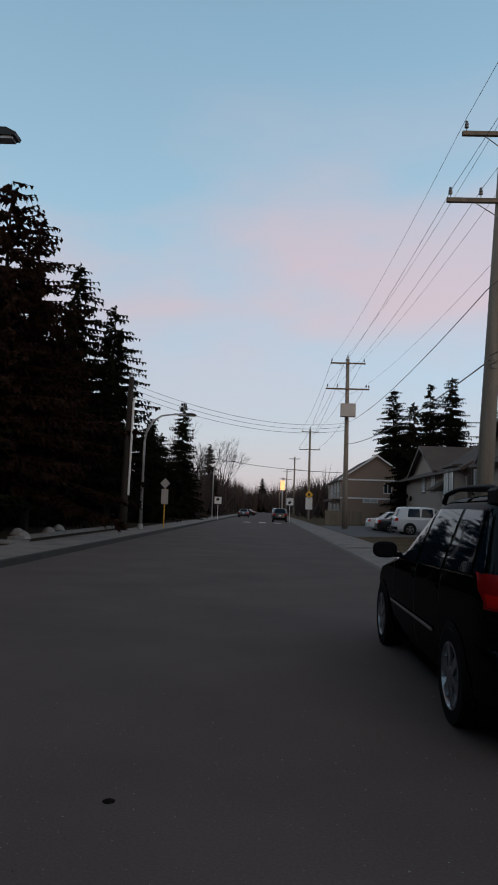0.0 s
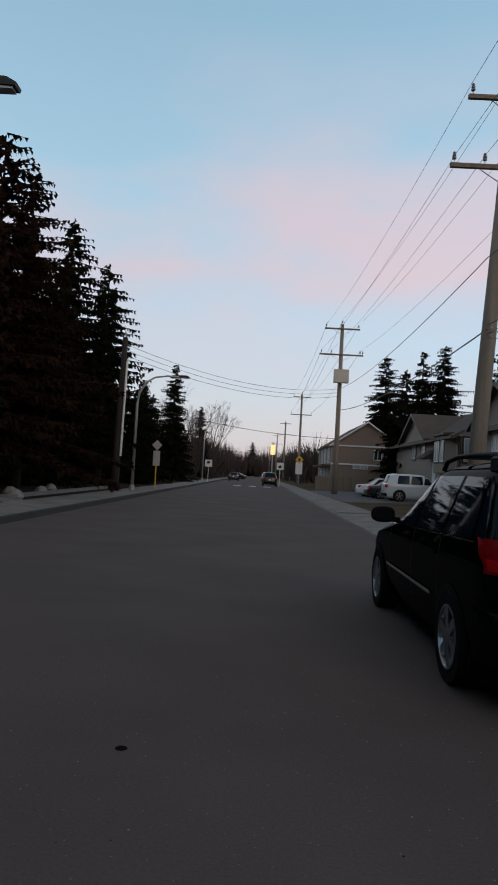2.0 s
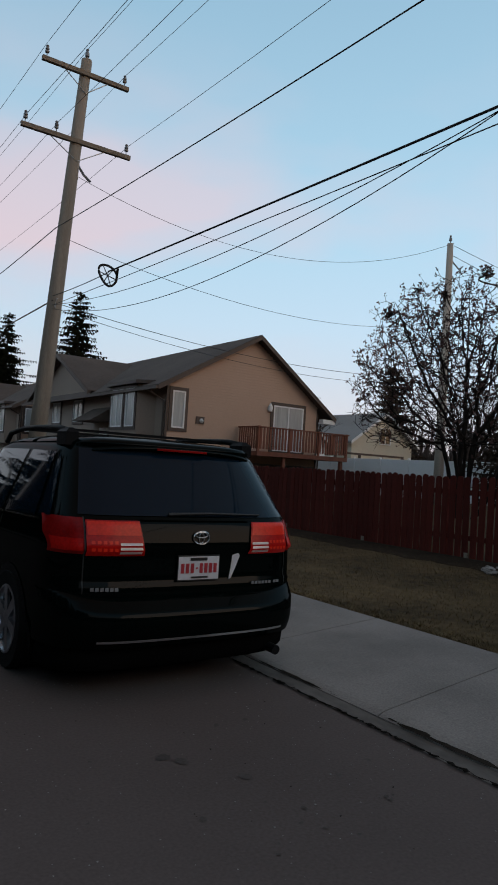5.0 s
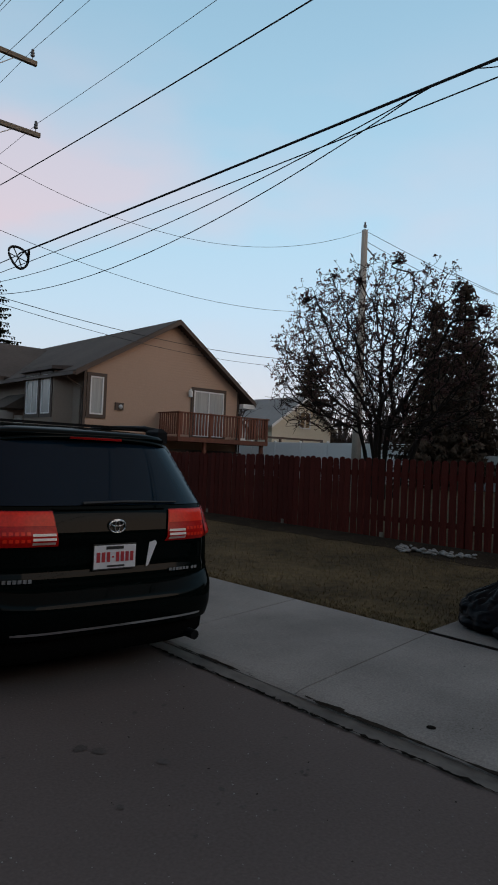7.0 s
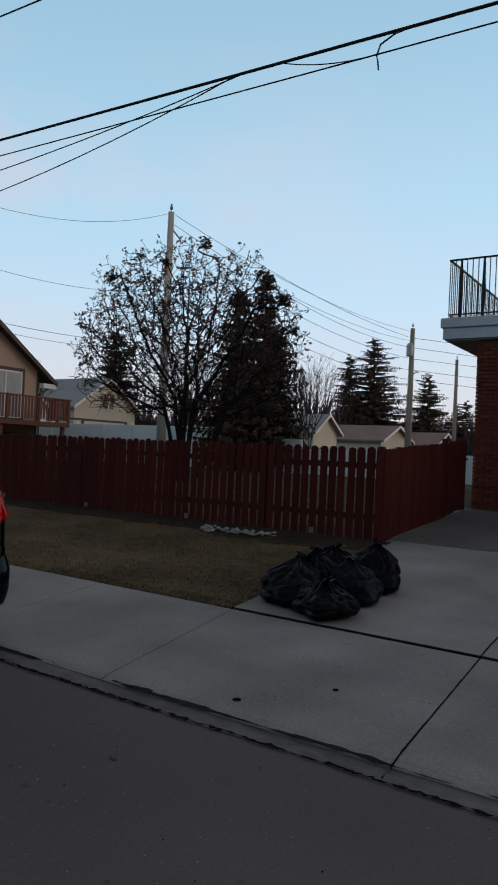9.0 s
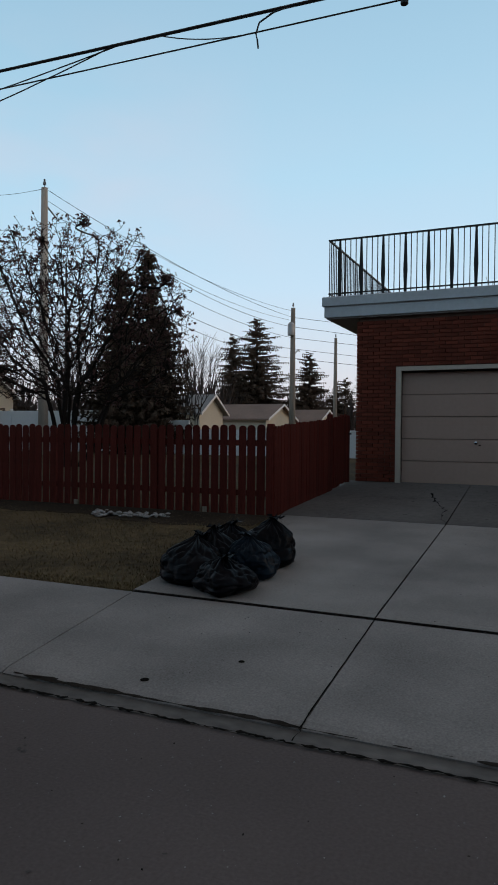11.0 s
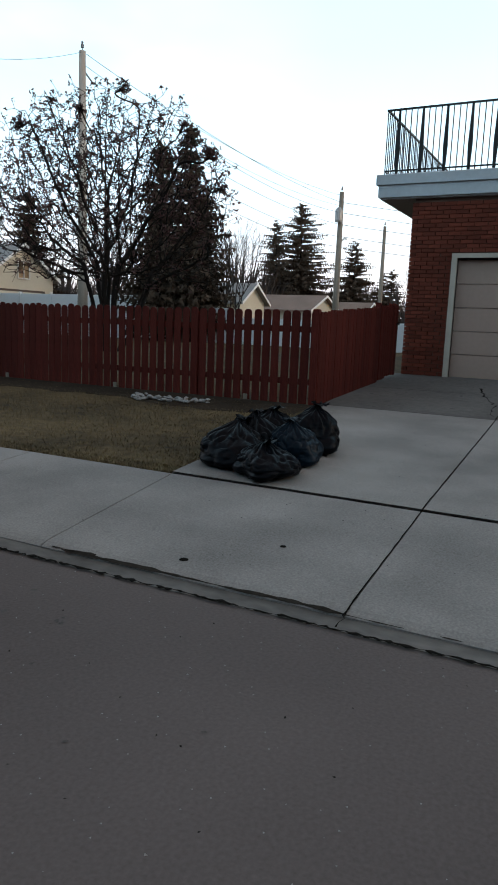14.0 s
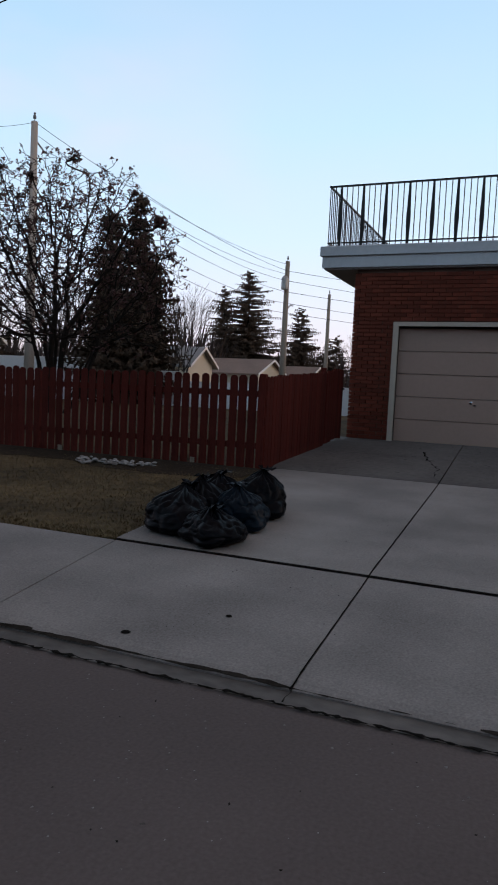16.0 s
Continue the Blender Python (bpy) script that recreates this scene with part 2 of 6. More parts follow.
PLASTIC = mat("black_plastic", (0.010, 0.010, 0.011), 0.55, 0.85, 1.15, 3, 60, 0.15, spec=0.06)
MATT_BLACK = mat("matt_black_underside", (0.006, 0.006, 0.006), 0.95, 0.85, 1.15, 3, 60, 0.1, spec=0.0)
TYRE = mat("tyre_rubber", (0.010, 0.010, 0.010), 0.9, 0.8, 1.2, 4, 60, 0.3, spec=0.08)
ALLOY = mat("alloy_wheel", (0.34, 0.355, 0.38), 0.28, 0.75, 1.1, 6, 40, 0.05, metal=0.85)
CHROME = mat("chrome", (0.65, 0.66, 0.68), 0.15, 0.95, 1.03, 5, 40, 0, metal=1.0)
RED_DULL = mat("dark_red_lens", (0.32, 0.006, 0.006), 0.25, 0.6, 1.15, 6, 60, 0.1, coat=0.12, spec=0.12)
RED_LENS = mat("red_lens", (0.62, 0.010, 0.007), 0.25, 0.6, 1.15, 6, 60, 0.1, coat=0.15, spec=0.15)
# lighter red lens: reflected evening light is put into this colour
RED_TOP = mat("bright_red_lens", (0.90, 0.035, 0.014), 0.2, 0.8, 1.15, 6, 60, 0.05, coat=0.15, spec=0.15)
CLEAR_LENS = mat("clear_lens", (0.80, 0.66, 0.62), 0.2, 0.8, 1.1, 8, 70, 0.2, coat=0.5)
PLATE_WHITE = mat("plate_white", (0.72, 0.70, 0.72), 0.4, 0.93, 1.03, 8, 40, 0)
PLATE_RED = mat("plate_red", (0.45, 0.03, 0.04), 0.5, 0.9, 1.1, 8, 40, 0)
BAG = mat("black_bin_bag", (0.003, 0.0035, 0.005), 0.36, 0.7, 1.4, 6, 30, 0.35, spec=0.055, bump_size=22)
BAG_BLUE = mat("blue_black_bin_bag", (0.004, 0.009, 0.015), 0.36, 0.7, 1.4, 6, 30, 0.35, spec=0.07, bump_size=30)
STONE = mat("pale_stone", (0.32, 0.305, 0.295), 0.9, 0.5, 1.3, 4, 30, 0.6)
PANE = mat("dark_window_glass", (0.03, 0.035, 0.04), 0.05, 0.9, 1.1, 1, 8, 0, spec=0.9)
CURTAIN = mat("pale_curtain_behind_glass", (0.50, 0.51, 0.51), 0.12, 0.75, 1.1, 1.0, 3, 0, spec=0.8, stretch=(6, 6, 0.4))
FOUNDATION = mat("grey_parging", (0.20, 0.19, 0.185), 0.9, 0.85, 1.1, 1, 20, 0.2)
FAR_GROUND = mat("far_ground", (0.07, 0.06, 0.04), 1.0, 0.7, 1.2, 0.05, 1.2, 0.3)
# emission stands in for a distant pane that reflects the sunset
GLINT = glow("sunset_glint", (1.0, 0.62, 0.25), 1.1)


# ---------------------------------------------------------------- geometry helpers
class Geo:
    """Vertices and faces gathered for one mesh."""

    def __init__(self):
        self.v, self.f = [], []

    def add(self, vs, fs):
        k = len(self.v)
        self.v += [tuple(p) for p in vs]
        self.f += [tuple(k + i for i in q) for q in fs]
        return self

    def box(self, x0, y0, z0, x1, y1, z1):
        return self.add([(x0, y0, z0), (x1, y0, z0), (x1, y1, z0), (x0, y1, z0), (x0, y0, z1), (x1, y0, z1), (x1, y1, z1), (x0, y1, z1)],
                        [(3, 2, 1, 0), (4, 5, 6, 7), (0, 1, 5, 4), (1, 2, 6, 5), (2, 3, 7, 6), (3, 0, 4, 7)])

    def slab(self, x0, y0, z0, x1, y1, z1, c=0.01):
        """A box whose top edges are chamfered."""
        vs = [(x0, y0, z0), (x1, y0, z0), (x1, y1, z0), (x0, y1, z0), (x0, y0, z1 - c), (x1, y0, z1 - c), (x1, y1, z1 - c), (x0, y1, z1 - c),
              (x0 + c, y0 + c, z1), (x1 - c, y0 + c, z1), (x1 - c, y1 - c, z1), (x0 + c, y1 - c, z1)]
        fs = [(3, 2, 1, 0), (8, 9, 10, 11)]
        for i in range(4):
            j = (i + 1) % 4
            fs += [(i, j, 4 + j, 4 + i), (4 + i, 4 + j, 8 + j, 8 + i)]
        return self.add(vs, fs)

    def prism(self, outline, a, b):
        """The outline (points in 3D) swept by the vector b - a."""
        n, d = len(outline), Vector(b) - Vector(a)
        lo = [Vector(p) for p in outline]
        return self.add(lo + [p + d for p in lo], [tuple(range(n))[::-1], tuple(range(n, 2 * n))] + [(i, (i + 1) % n, n + (i + 1) % n, n + i) for i in range(n)])

    def tube(self, pts, radii, n=8, cap=True):
        pts = [Vector(p) for p in pts]
        if not isinstance(radii, (list, tuple)):
            radii = [radii] * len(pts)
        k, fs, vs = len(pts), [], []
        for i, p in enumerate(pts):
            d = (pts[min(i + 1, k - 1)] - pts[max(i - 1, 0)]).normalized()
            side = d.cross(Vector((0, 0, 1)))
            if side.length < 0.05:
                side = d.cross(Vector((0, 1, 0)))
            side.normalize()
            up = side.cross(d)
            for j in range(n):
                a = 2 * math.pi * j / n
                vs.append(p + (side * math.cos(a) + up * math.sin(a)) * radii[i])
        for i in range(k - 1):
            for j in range(n):
                m = (j + 1) % n
                fs.append((i * n + j, i * n + m, (i + 1) * n + m, (i + 1) * n + j))
        if cap:
            fs += [tuple(range(n))[::-1], tuple(range((k - 1) * n, k * n))]
        return self.add(vs, fs)

    def ring(self, centre, axis, profile, n=24):
        """A turned body: profile of (radius, along) about the axis."""
        c, ax = Vector(centre), Vector(axis).normalized()
        s = ax.orthogonal().normalized()
        u = ax.cross(s)
        vs, fs, k = [], [], len(profile)
        for r, a in profile:
            for j in range(n):
                t = 2 * math.pi * j / n
                vs.append(c + ax * a + (s * math.cos(t) + u * math.sin(t)) * r)
        for i in range(k - 1):
            for j in range(n):
                m = (j + 1) % n
                fs.append((i * n + j, i * n + m, (i + 1) * n + m, (i + 1) * n + j))
        fs += [tuple(range(n))[::-1], tuple(range((k - 1) * n, k * n))]
        return self.add(vs, fs)

    def mesh(self, name, material, smooth=False):
        me = bpy.data.meshes.new(name)
        me.from_pydata(self.v, [], self.f)
        me.materials.append(material)
        bm = bmesh.new()
        bm.from_mesh(me)
        bmesh.ops.recalc_face_normals(bm, faces=bm.faces[:])
        bm.to_mesh(me)
        bm.free()
        if smooth:
            me.shade_smooth()
        return me

    def raw(self, name, material, smooth=False):
        me = bpy.data.meshes.new(name)
        me.from_pydata(self.v, [], self.f)
        me.materials.append(material)
        if smooth:
            me.shade_smooth()
        return me


def part(name, geo, material, parent=None, label="", smooth=False, kind=""):
    me = geo if isinstance(geo, bpy.types.Mesh) else geo.mesh(name, material, smooth)
    ob = new(name, me)
    if parent:
        ob.parent = parent
    return tagged(ob, label, kind=kind)


def thing(name, label, category, group="", kind="", at=(0, 0, 0)):
    ob = new(name)
    ob.location = at
    ob.empty_display_size = 0.2
    return tagged(ob, label, category, group, kind)


def rise(x):
    """Height of the lot's ground above the road, east of the pavement."""
    if x < 4.9:
        return 0.13
    if x < 9.33:
        return 0.13 + (x - 4.9) * 0.13 / 4.43
    if x < 13.63:
        return 0.26 + (x - 9.33) * 0.26 / 4.3
    return min(0.52 + (x - 13.63) * 0.01, 0.8)


# ---------------------------------------------------------------- ground, road, pavements
def sheet(xs, ys, z_of):
    g = Geo()
    for y in ys:
        for x in xs:
            g.v.append((x, y, z_of(x, y)))
    n = len(xs)
    for j in range(len(ys) - 1):
        for i in range(n - 1):
            g.f.append((j * n + i, j * n + i + 1, (j + 1) * n + i + 1, (j + 1) * n + i))
    return g


KERB, KERB_L, WALK, LAWN_Y = 2.98, -5.85, 4.86, 3.53
far = Geo()
far.add([(-1500, -1500, -0.06), (1500, -1500, -0.06), (1500, 1500, -0.06), (-1500, 1500, -0.06)], [(0, 1, 2, 3)])
tagged(part("ground", far, FAR_GROUND), "flat dull brown ground reaching to the horizon", "ground", kind="structure")

road = sheet([KERB_L, -3, 0, 1.5, KERB], [-60, -20, 0, 5, 10, 20, 40, 80, 150, 400, 900], lambda x, y: 0.0)
tagged(part("road", road, ASPHALT), "worn dark grey asphalt street with fine cracks", "road", kind="structure")

# rolled kerb and gutter beside the east pavement
ys = [-60, -20] + [i * 0.5 for i in range(-20, 50)] + [30, 40, 60, 100, 200, 400]
def kerb_x(x, y):
    return x + 0.003 * math.sin(y * 1.7) + 0.002 * math.sin(y * 4.1)
g = Geo()
prof = [(0.0, 0.004), (0.06, 0.010), (0.10, 0.018), (0.14, 0.022), (0.18, 0.024)]
for y in ys:
    low = 0.55 if -1.5 < y < 3.3 else 1.0
    for dx, z in prof:
        g.v.append((kerb_x(KERB + dx, y), y, z * low if dx < 0.12 else z))
for j in range(len(ys) - 1):
    for i in range(len(prof) - 1):
        n = len(prof)
        g.f.append((j * n + i, j * n + i + 1, (j + 1) * n + i + 1, (j + 1) * n + i))
tagged(part("kerb", g, GUTTER, smooth=True), "low rolled concrete kerb with dirt in the gutter", "kerb", kind="structure")

pavement = tagged(part("pavement", Geo().box(3.14, -60, -0.05, WALK, 400, 0.018), CONCRETE), "grey concrete pavement of cast slabs with scored joints", "pavement", kind="structure")

lot = sheet([WALK, 6, 7.5, 9.33, 11, 13.63, 17, 24, 41, 90], [-60, -20, -2, 4, 10, 20, 40, 70, 140, 300], lambda x, y: rise(x) - 0.008 + (0 if x < 5 else 0.0))
tagged(part("lawn", lot, LAWN), "short dry brown and green lawn", "lawn", kind="structure")

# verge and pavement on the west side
# kerb face: its shade and the gutter dirt are both put into the colour
WEST_KERB = mat("shaded_kerb_concrete", (0.03, 0.028, 0.026), 0.95, 0.6, 1.3, 1.6, 45, 0.5)
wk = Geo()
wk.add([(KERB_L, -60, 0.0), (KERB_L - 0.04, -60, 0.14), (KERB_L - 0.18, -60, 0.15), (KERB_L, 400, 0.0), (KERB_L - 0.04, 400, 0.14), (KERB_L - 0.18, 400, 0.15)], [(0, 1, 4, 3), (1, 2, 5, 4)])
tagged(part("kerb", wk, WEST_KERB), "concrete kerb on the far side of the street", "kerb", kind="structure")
w = Geo().box(-7.9, -60, -0.05, KERB_L - 0.18, 400, 0.15)
tagged(part("pavement", w, CONCRETE), "grey concrete pavement across the street", "pavement", kind="structure")
w = sheet([-90, -40, -20, -12, -7.9], [-60, -10, 10, 30, 60, 120, 300], lambda x, y: 0.155 + (-7.9 - x) * 0.02)
tagged(part("ground", w, SOIL), "dark bare soil and needle litter under the spruces", "ground", kind="structure")
for y0, y1 in ((9, 21.5), (23.5, 40)):
    w = Geo().box(-8.7, y0, 0.1, -8.45, y1, 0.3)
    tagged(part("garden_edging", w, CONCRETE), "low concrete edging beside the bare bed", "edging", kind="structure")
w = Geo().box(-14, 21.6, 0.1, -7.9, 23.4, 0.2)
tagged(part("path", w, CONCRETE), "narrow concrete path between the beds", "path", kind="structure")

# ---------------------------------------------------------------- brick garage with the roof deck
GX, GY = 13.63, 4.0
g = Geo()
zb, zt = 0.40, 3.86
dy0, dy1, dz = 0.35, 3.10, 2.72       # door opening
g.box(GX + 0.03, dy1, zb, GX + 0.25, GY - 0.03, zt)
g.box(GX + 0.03, -7, zb, GX + 0.25, dy0, zt)
g.box(GX + 0.03, dy0, dz, GX + 0.25, dy1, zt)
g.box(GX + 0.25, GY - 0.25, zb, GX + 8, GY - 0.03, zt)
g.box(GX + 0.25, -7, zb, GX + 8, -6.8, zt)
g.box(GX + 7.8, -6.8, zb, GX + 8, GY - 0.25, zt)
garage_wall = tagged(part("wall_west", g, MORTAR), "red brick garage wall with pale mortar joints", "wall", kind="structure")
g = Geo().box(GX + 1.2, -6.8, zb, GX + 1.3, GY - 0.25, zt)
tagged(part("wall_inner", g, FOUNDATION), "plain wall inside the closed garage", "wall", kind="structure")

deck = thing("roof_deck", "flat garage roof deck with pale flashing, overhanging the wall", "roof deck", at=(GX, 4.6, 3.86))
def at_deck(g, name, m, label=""):
    o = part(name, g, m, deck, label)
    o.matrix_parent_inverse = Matrix.Translation(deck.location).inverted()
    return o
at_deck(Geo().box(GX - 0.10, -7.2, 3.83, GX + 8.3, 4.66, 4.05), "fascia", PALE_METAL, "pale blue-grey metal fascia")
at_deck(Geo().slab(GX - 0.14, -7.25, 4.054, GX + 8.35, 4.70, 4.24, 0.015), "parapet", PALE_METAL, "pale grey upper flashing")
at_deck(Geo().box(GX - 0.06, -7.1, 3.80, GX + 8.2, 4.62, 3.828), "soffit", SOFFIT, "grey soffit board")

rail = thing("deck_railing", "black iron railing with flat tapered fins on the roof deck", "railing", at=(GX, 4.59, 4.24))
def at_rail(geo_or_mesh, name, m, loc=(0, 0, 0)):
    o = part(name, geo_or_mesh, m, rail)
    o.location = loc
    return o
RH = 1.18
at_rail(Geo().box(-0.02, -11.0, RH - 0.03, 0.02, 0.02, RH), "top_rail", IRON)
at_rail(Geo().box(-0.015, -11.0, 0.07, 0.015, 0.015, 0.095), "bottom_rail", IRON)
at_rail(Geo().box(0.02, -0.02, RH - 0.03, 7.5, 0.02, RH), "top_rail", IRON)
at_rail(Geo().box(0.02, -0.015, 0.07, 7.5, 0.015, 0.095), "bottom_rail", IRON)
thin = Geo().box(-0.008, -0.008, 0.0, 0.008, 0.008, RH - 0.03).mesh("baluster", IRON)
fin = Geo().prism([(-0.006, -0.028, 0.0), (-0.006, 0.028, 0.0), (-0.006, 0.028, 0.12), (-0.006, 0.042, 0.45), (-0.006, 0.02, RH - 0.03), (-0.006, -0.02, RH - 0.03), (-0.006, -0.042, 0.45), (-0.006, -0.028, 0.12)], (0, 0, 0), (0.012, 0, 0)).mesh("fin", IRON)
for i in range(90):
    y = -0.11 * i
    is_fin = i in (2, 6) or (i > 6 and (i - 6) % 4 == 0)
    at_rail(fin if is_fin else thin, "fin" if is_fin else "baluster", IRON, (0, y, 0))
for i in range(1, 62):
    at_rail(thin, "baluster", IRON, (0.12 * i, 0, 0))

gd = thing("garage_door", "closed tan overhead garage door of five plain panels", "garage door", at=(GX + 0.12, 1.7, 0.52))
pw = (dz - 0.02 - 0.53) / 5
for i in range(5):
    z = 0.012 + i * pw
    g = Geo().prism([(0.0, dy0 - 1.7, z), (0.0, dy0 - 1.7, z + pw - 0.022), (0.03, dy0 - 1.7, z + pw - 0.006), (0.05, dy0 - 1.7, z + pw - 0.006), (0.05, dy0 - 1.7, z)], (0, 0, 0), (0, dy1 - dy0, 0))
    part("door_panel", g, DOOR_TAN, gd)
part("lock", Geo().ring((0.0, 0.0, 0.80), (-1, 0, 0), [(0.03, 0), (0.03, 0.012), (0.018, 0.016), (0.018, 0.03)], 12), CHROME, gd, "small round chrome lock")
part("handle", Geo().box(-0.03, -0.09, 0.75, 0.0, -0.05, 0.77), CHROME, gd, "chrome lift handle")
trim = thing("trim", "cream painted door surround", "trim", kind="structure", at=(GX, dy1, 0.52))
g = Geo().box(-0.03, 0.0, 0.0, 0.10, 0.10, dz - 0.52 + 0.08)
part("jamb", g, DOOR_TRIM, trim)
part("jamb", Geo().box(-0.03, dy0 - dy1 - 0.10, 0.0, 0.10, dy0 - dy1, dz - 0.52 + 0.08), DOOR_TRIM, trim)
part("head", Geo().box(-0.026, dy0 - dy1, dz - 0.52, 0.10, 0.0, dz - 0.52 + 0.08), DOOR_TRIM, trim)

# ---------------------------------------------------------------- driveway slabs
drive = thing("driveway", "broad grey concrete driveway rising to the garage", "driveway", kind="structure", at=(5, 2, 0.13))
def seam(x):
    return 1.40 + 0.035 * (x - KERB)


def slab_on(x0, x1, lo, hi):
    g = Geo()
    n = max(2, int((x1 - x0) / 0.6))
    y0 = 0.0
    xs = [x0 + (x1 - x0) * i / n for i in range(n + 1)]
    xs = [x0, x0 + 0.012] + xs[1:-1] + [x1 - 0.012, x1]
    top = [(x, rise(x) + 0.012) for x in xs]
    out = [(x0, y0, rise(x0) - 0.12)] + [(x, y0, z - (0.012 if x in (xs[0], xs[-1]) else 0)) for x, z in top] + [(x1, y0, rise(x1) - 0.12)]
    k = len(out)
    g.add([(x, lo(x), z) for x, y, z in out] + [(x, hi(x), z) for x, y, z in out], [tuple(range(k))[::-1], tuple(range(k, 2 * k))] + [(i, (i + 1) % k, k + (i + 1) % k, k + i) for i in range(k)])
    o = part("slab", g, CONCRETE if x0 < 9 else OLD_CONCRETE, drive)
    o.matrix_parent_inverse = Matrix.Translation(drive.location).inverted()
for x0, x1 in ((WALK + 0.010, 9.45), (9.47, 11.6), (11.615, GX + 0.15)):
    slab_on(x0, x1, lambda x: seam(x) + 0.007, lambda x: LAWN_Y + 0.1 * (x - WALK))
    slab_on(x0, x1, lambda x: -1.6, lambda x: seam(x) - 0.007)

# pavement slabs, nearest stretch
slab_ys = [(-14, 0), (-9.5, 0), (-5, 0.02), (-1.6, 0.03), (seam(WALK), 0.035), (3.52, 0.13)] + [(3.52 + 1.55 * i, 0.10) for i in range(1, 17)]
EDGE = [(3.10, -0.02), (3.10, 0.024), (3.13, 0.034), (3.17, 0.042), (3.26, 0.048), (3.40, 0.055), (WALK - 0.012, 0.13), (WALK, 0.12), (WALK, -0.02)]
for (a, ka), (b, kb) in zip(slab_ys, slab_ys[1:]):
    # the joints run a little askew to the kerb
    g, n = Geo(), len(EDGE)
    near = [(kerb_x(x, a) if x < 3.11 else x, a + ka * (x - WALK) + 0.005, z) for x, z in EDGE]
    beyond = [(kerb_x(x, b) if x < 3.11 else x, b + kb * (x - WALK) - 0.005, z) for x, z in EDGE]
    g.add(near + beyond, [tuple(range(n))[::-1], tuple(range(n, 2 * n))] + [(i, (i + 1) % n, n + (i + 1) % n, n + i) for i in range(n)])
    part("slab", g, CONCRETE, pavement)
g = Geo().prism([(3.10, 28.3, 0.0), (3.10, 28.3, 0.024), (3.24, 28.3, 0.08), (3.36, 28.3, 0.102), (WALK, 28.3, 0.13), (WALK, 28.3, 0.06)], (0, 0, 0), (0, 370, 0))
part("slab", g, CONCRETE, pavement)


def interp_line(v, table):
    for (a0, b0), (a1, b1) in zip(table, table[1:]):
        if v <= a1:
            return b0 + (b1 - b0) * (v - a0) / (a1 - a0)
    return table[-1][1]


def crack(pts, width, z_of, name="crack", wob=0.02, step=0.08, seed=1, even=False):
    rnd = random.Random(seed)
    g, vs = Geo(), []
    for (x0, y0), (x1, y1) in zip(pts, pts[1:]):
        d = math.hypot(x1 - x0, y1 - y0)
        n = max(2, int(d / step))
        for i in range(n):
            t = i / n
            vs.append((x0 + (x1 - x0) * t + rnd.uniform(-wob, wob), y0 + (y1 - y0) * t + rnd.uniform(-wob, wob), (y0 - y1) / d, (x1 - x0) / d))
    prev = None
    for x, y, nx, ny in vs:
        wd = width * (rnd.uniform(0.8, 1.2) if even else rnd.choice((0.2, 0.5, 0.8, 1, 1, 1.2, 0.3, 1.9)))
        a, b = len(g.v), len(g.v) + 1
        g.v += [(x - nx * wd, y - ny * wd, z_of(x)), (x + nx * wd, y + ny * wd, z_of(x))]
        if prev is not None:
            g.f.append((prev, prev + 1, b, a))
        prev = a
    return g

g = crack([(KERB - 0.008, -6), (KERB - 0.005, 14)], 0.010, lambda x: 0.012, wob=0.010, step=0.025)
tagged(part("gutter_crack", g, CRACK), "dark ragged crack between asphalt and gutter", "crack", kind="stuff")
walk_z = lambda x: interp_line(x, ((2.9, 0.01), (3.1, 0.024), (3.13, 0.034), (3.17, 0.042), (3.26, 0.048), (3.40, 0.055), (4.86, 0.131)))
g = crack([(WALK + 0.006, LAWN_Y), (WALK + 0.006, -4)], 0.014, lambda x: rise(x) + 0.010, wob=0.003, step=0.1, seed=5, even=True)
tagged(part("expansion_joint", g, CRACK), "dark tarred joint between pavement and driveway", "joint", kind="stuff")
g = crack([(3.1, seam(3.1)), (4.9, seam(4.9)), (9.4, seam(9.4)), (11.6, seam(11.6))], 0.004, lambda x: walk_z(x) + 0.003 if x < 4.9 else rise(x) + 0.016, wob=0.003, step=0.1, seed=6, even=True)
h_ = crack([(9.5, seam(9.5)), (9.9, 1.75), (10.6, 1.8), (11.3, 2.05), (12.4, 2.3)], 0.012, lambda x: rise(x) + 0.017, wob=0.03, step=0.1, seed=12)
tagged(part("slab_crack", h_, CRACK), "ragged dark crack in the old concrete by the garage", "crack", kind="stuff")
tagged(part("slab_joint", g, CRACK), "dark joint running up the middle of the driveway", "joint", kind="stuff")
# silt lies in the angle at the foot of the kerb, thick in places and broken in others
def silt(x0, y0, y1, half, seed, step=0.03, gap=0.0):
    """A ragged ribbon of dirt along the kerb whose width wanders."""
    g, y, prev = Geo(), y0, None
    off = Vector((seed * 7.3, 0, 0))
    while y < y1:
        w = half * (0.55 + 1.6 * noise.noise(Vector((0, y * 1.3, 0)) + off) + 0.8 * noise.noise(Vector((0, y * 9.0, 3)) + off))
        if w < half * gap:
            prev = None
        else:
            w = max(0.0012, w - half * gap)
            c = x0 + 0.010 * noise.noise(Vector((1, y * 2.2, 5)) + off)
            k = len(g.v)
            for q in (-1, -0.3, 0.4, 1):
                x = c + q * w * (1 + 0.35 * noise.noise(Vector((q * 3, y * 22, 1)) + off))
                g.v.append((x, y, walk_z(x) + 0.003))
            if prev is not None:
                g.f += [(prev + q, prev + q + 1, k + q + 1, k + q) for q in range(3)]
            prev = k
        y += step
    return g
tagged(part("gutter_dirt", silt(3.112, -5, 15, 0.014, 1, 0.02, 0.1), DIRT), "dark silt lying along the foot of the kerb", "dirt", kind="stuff")
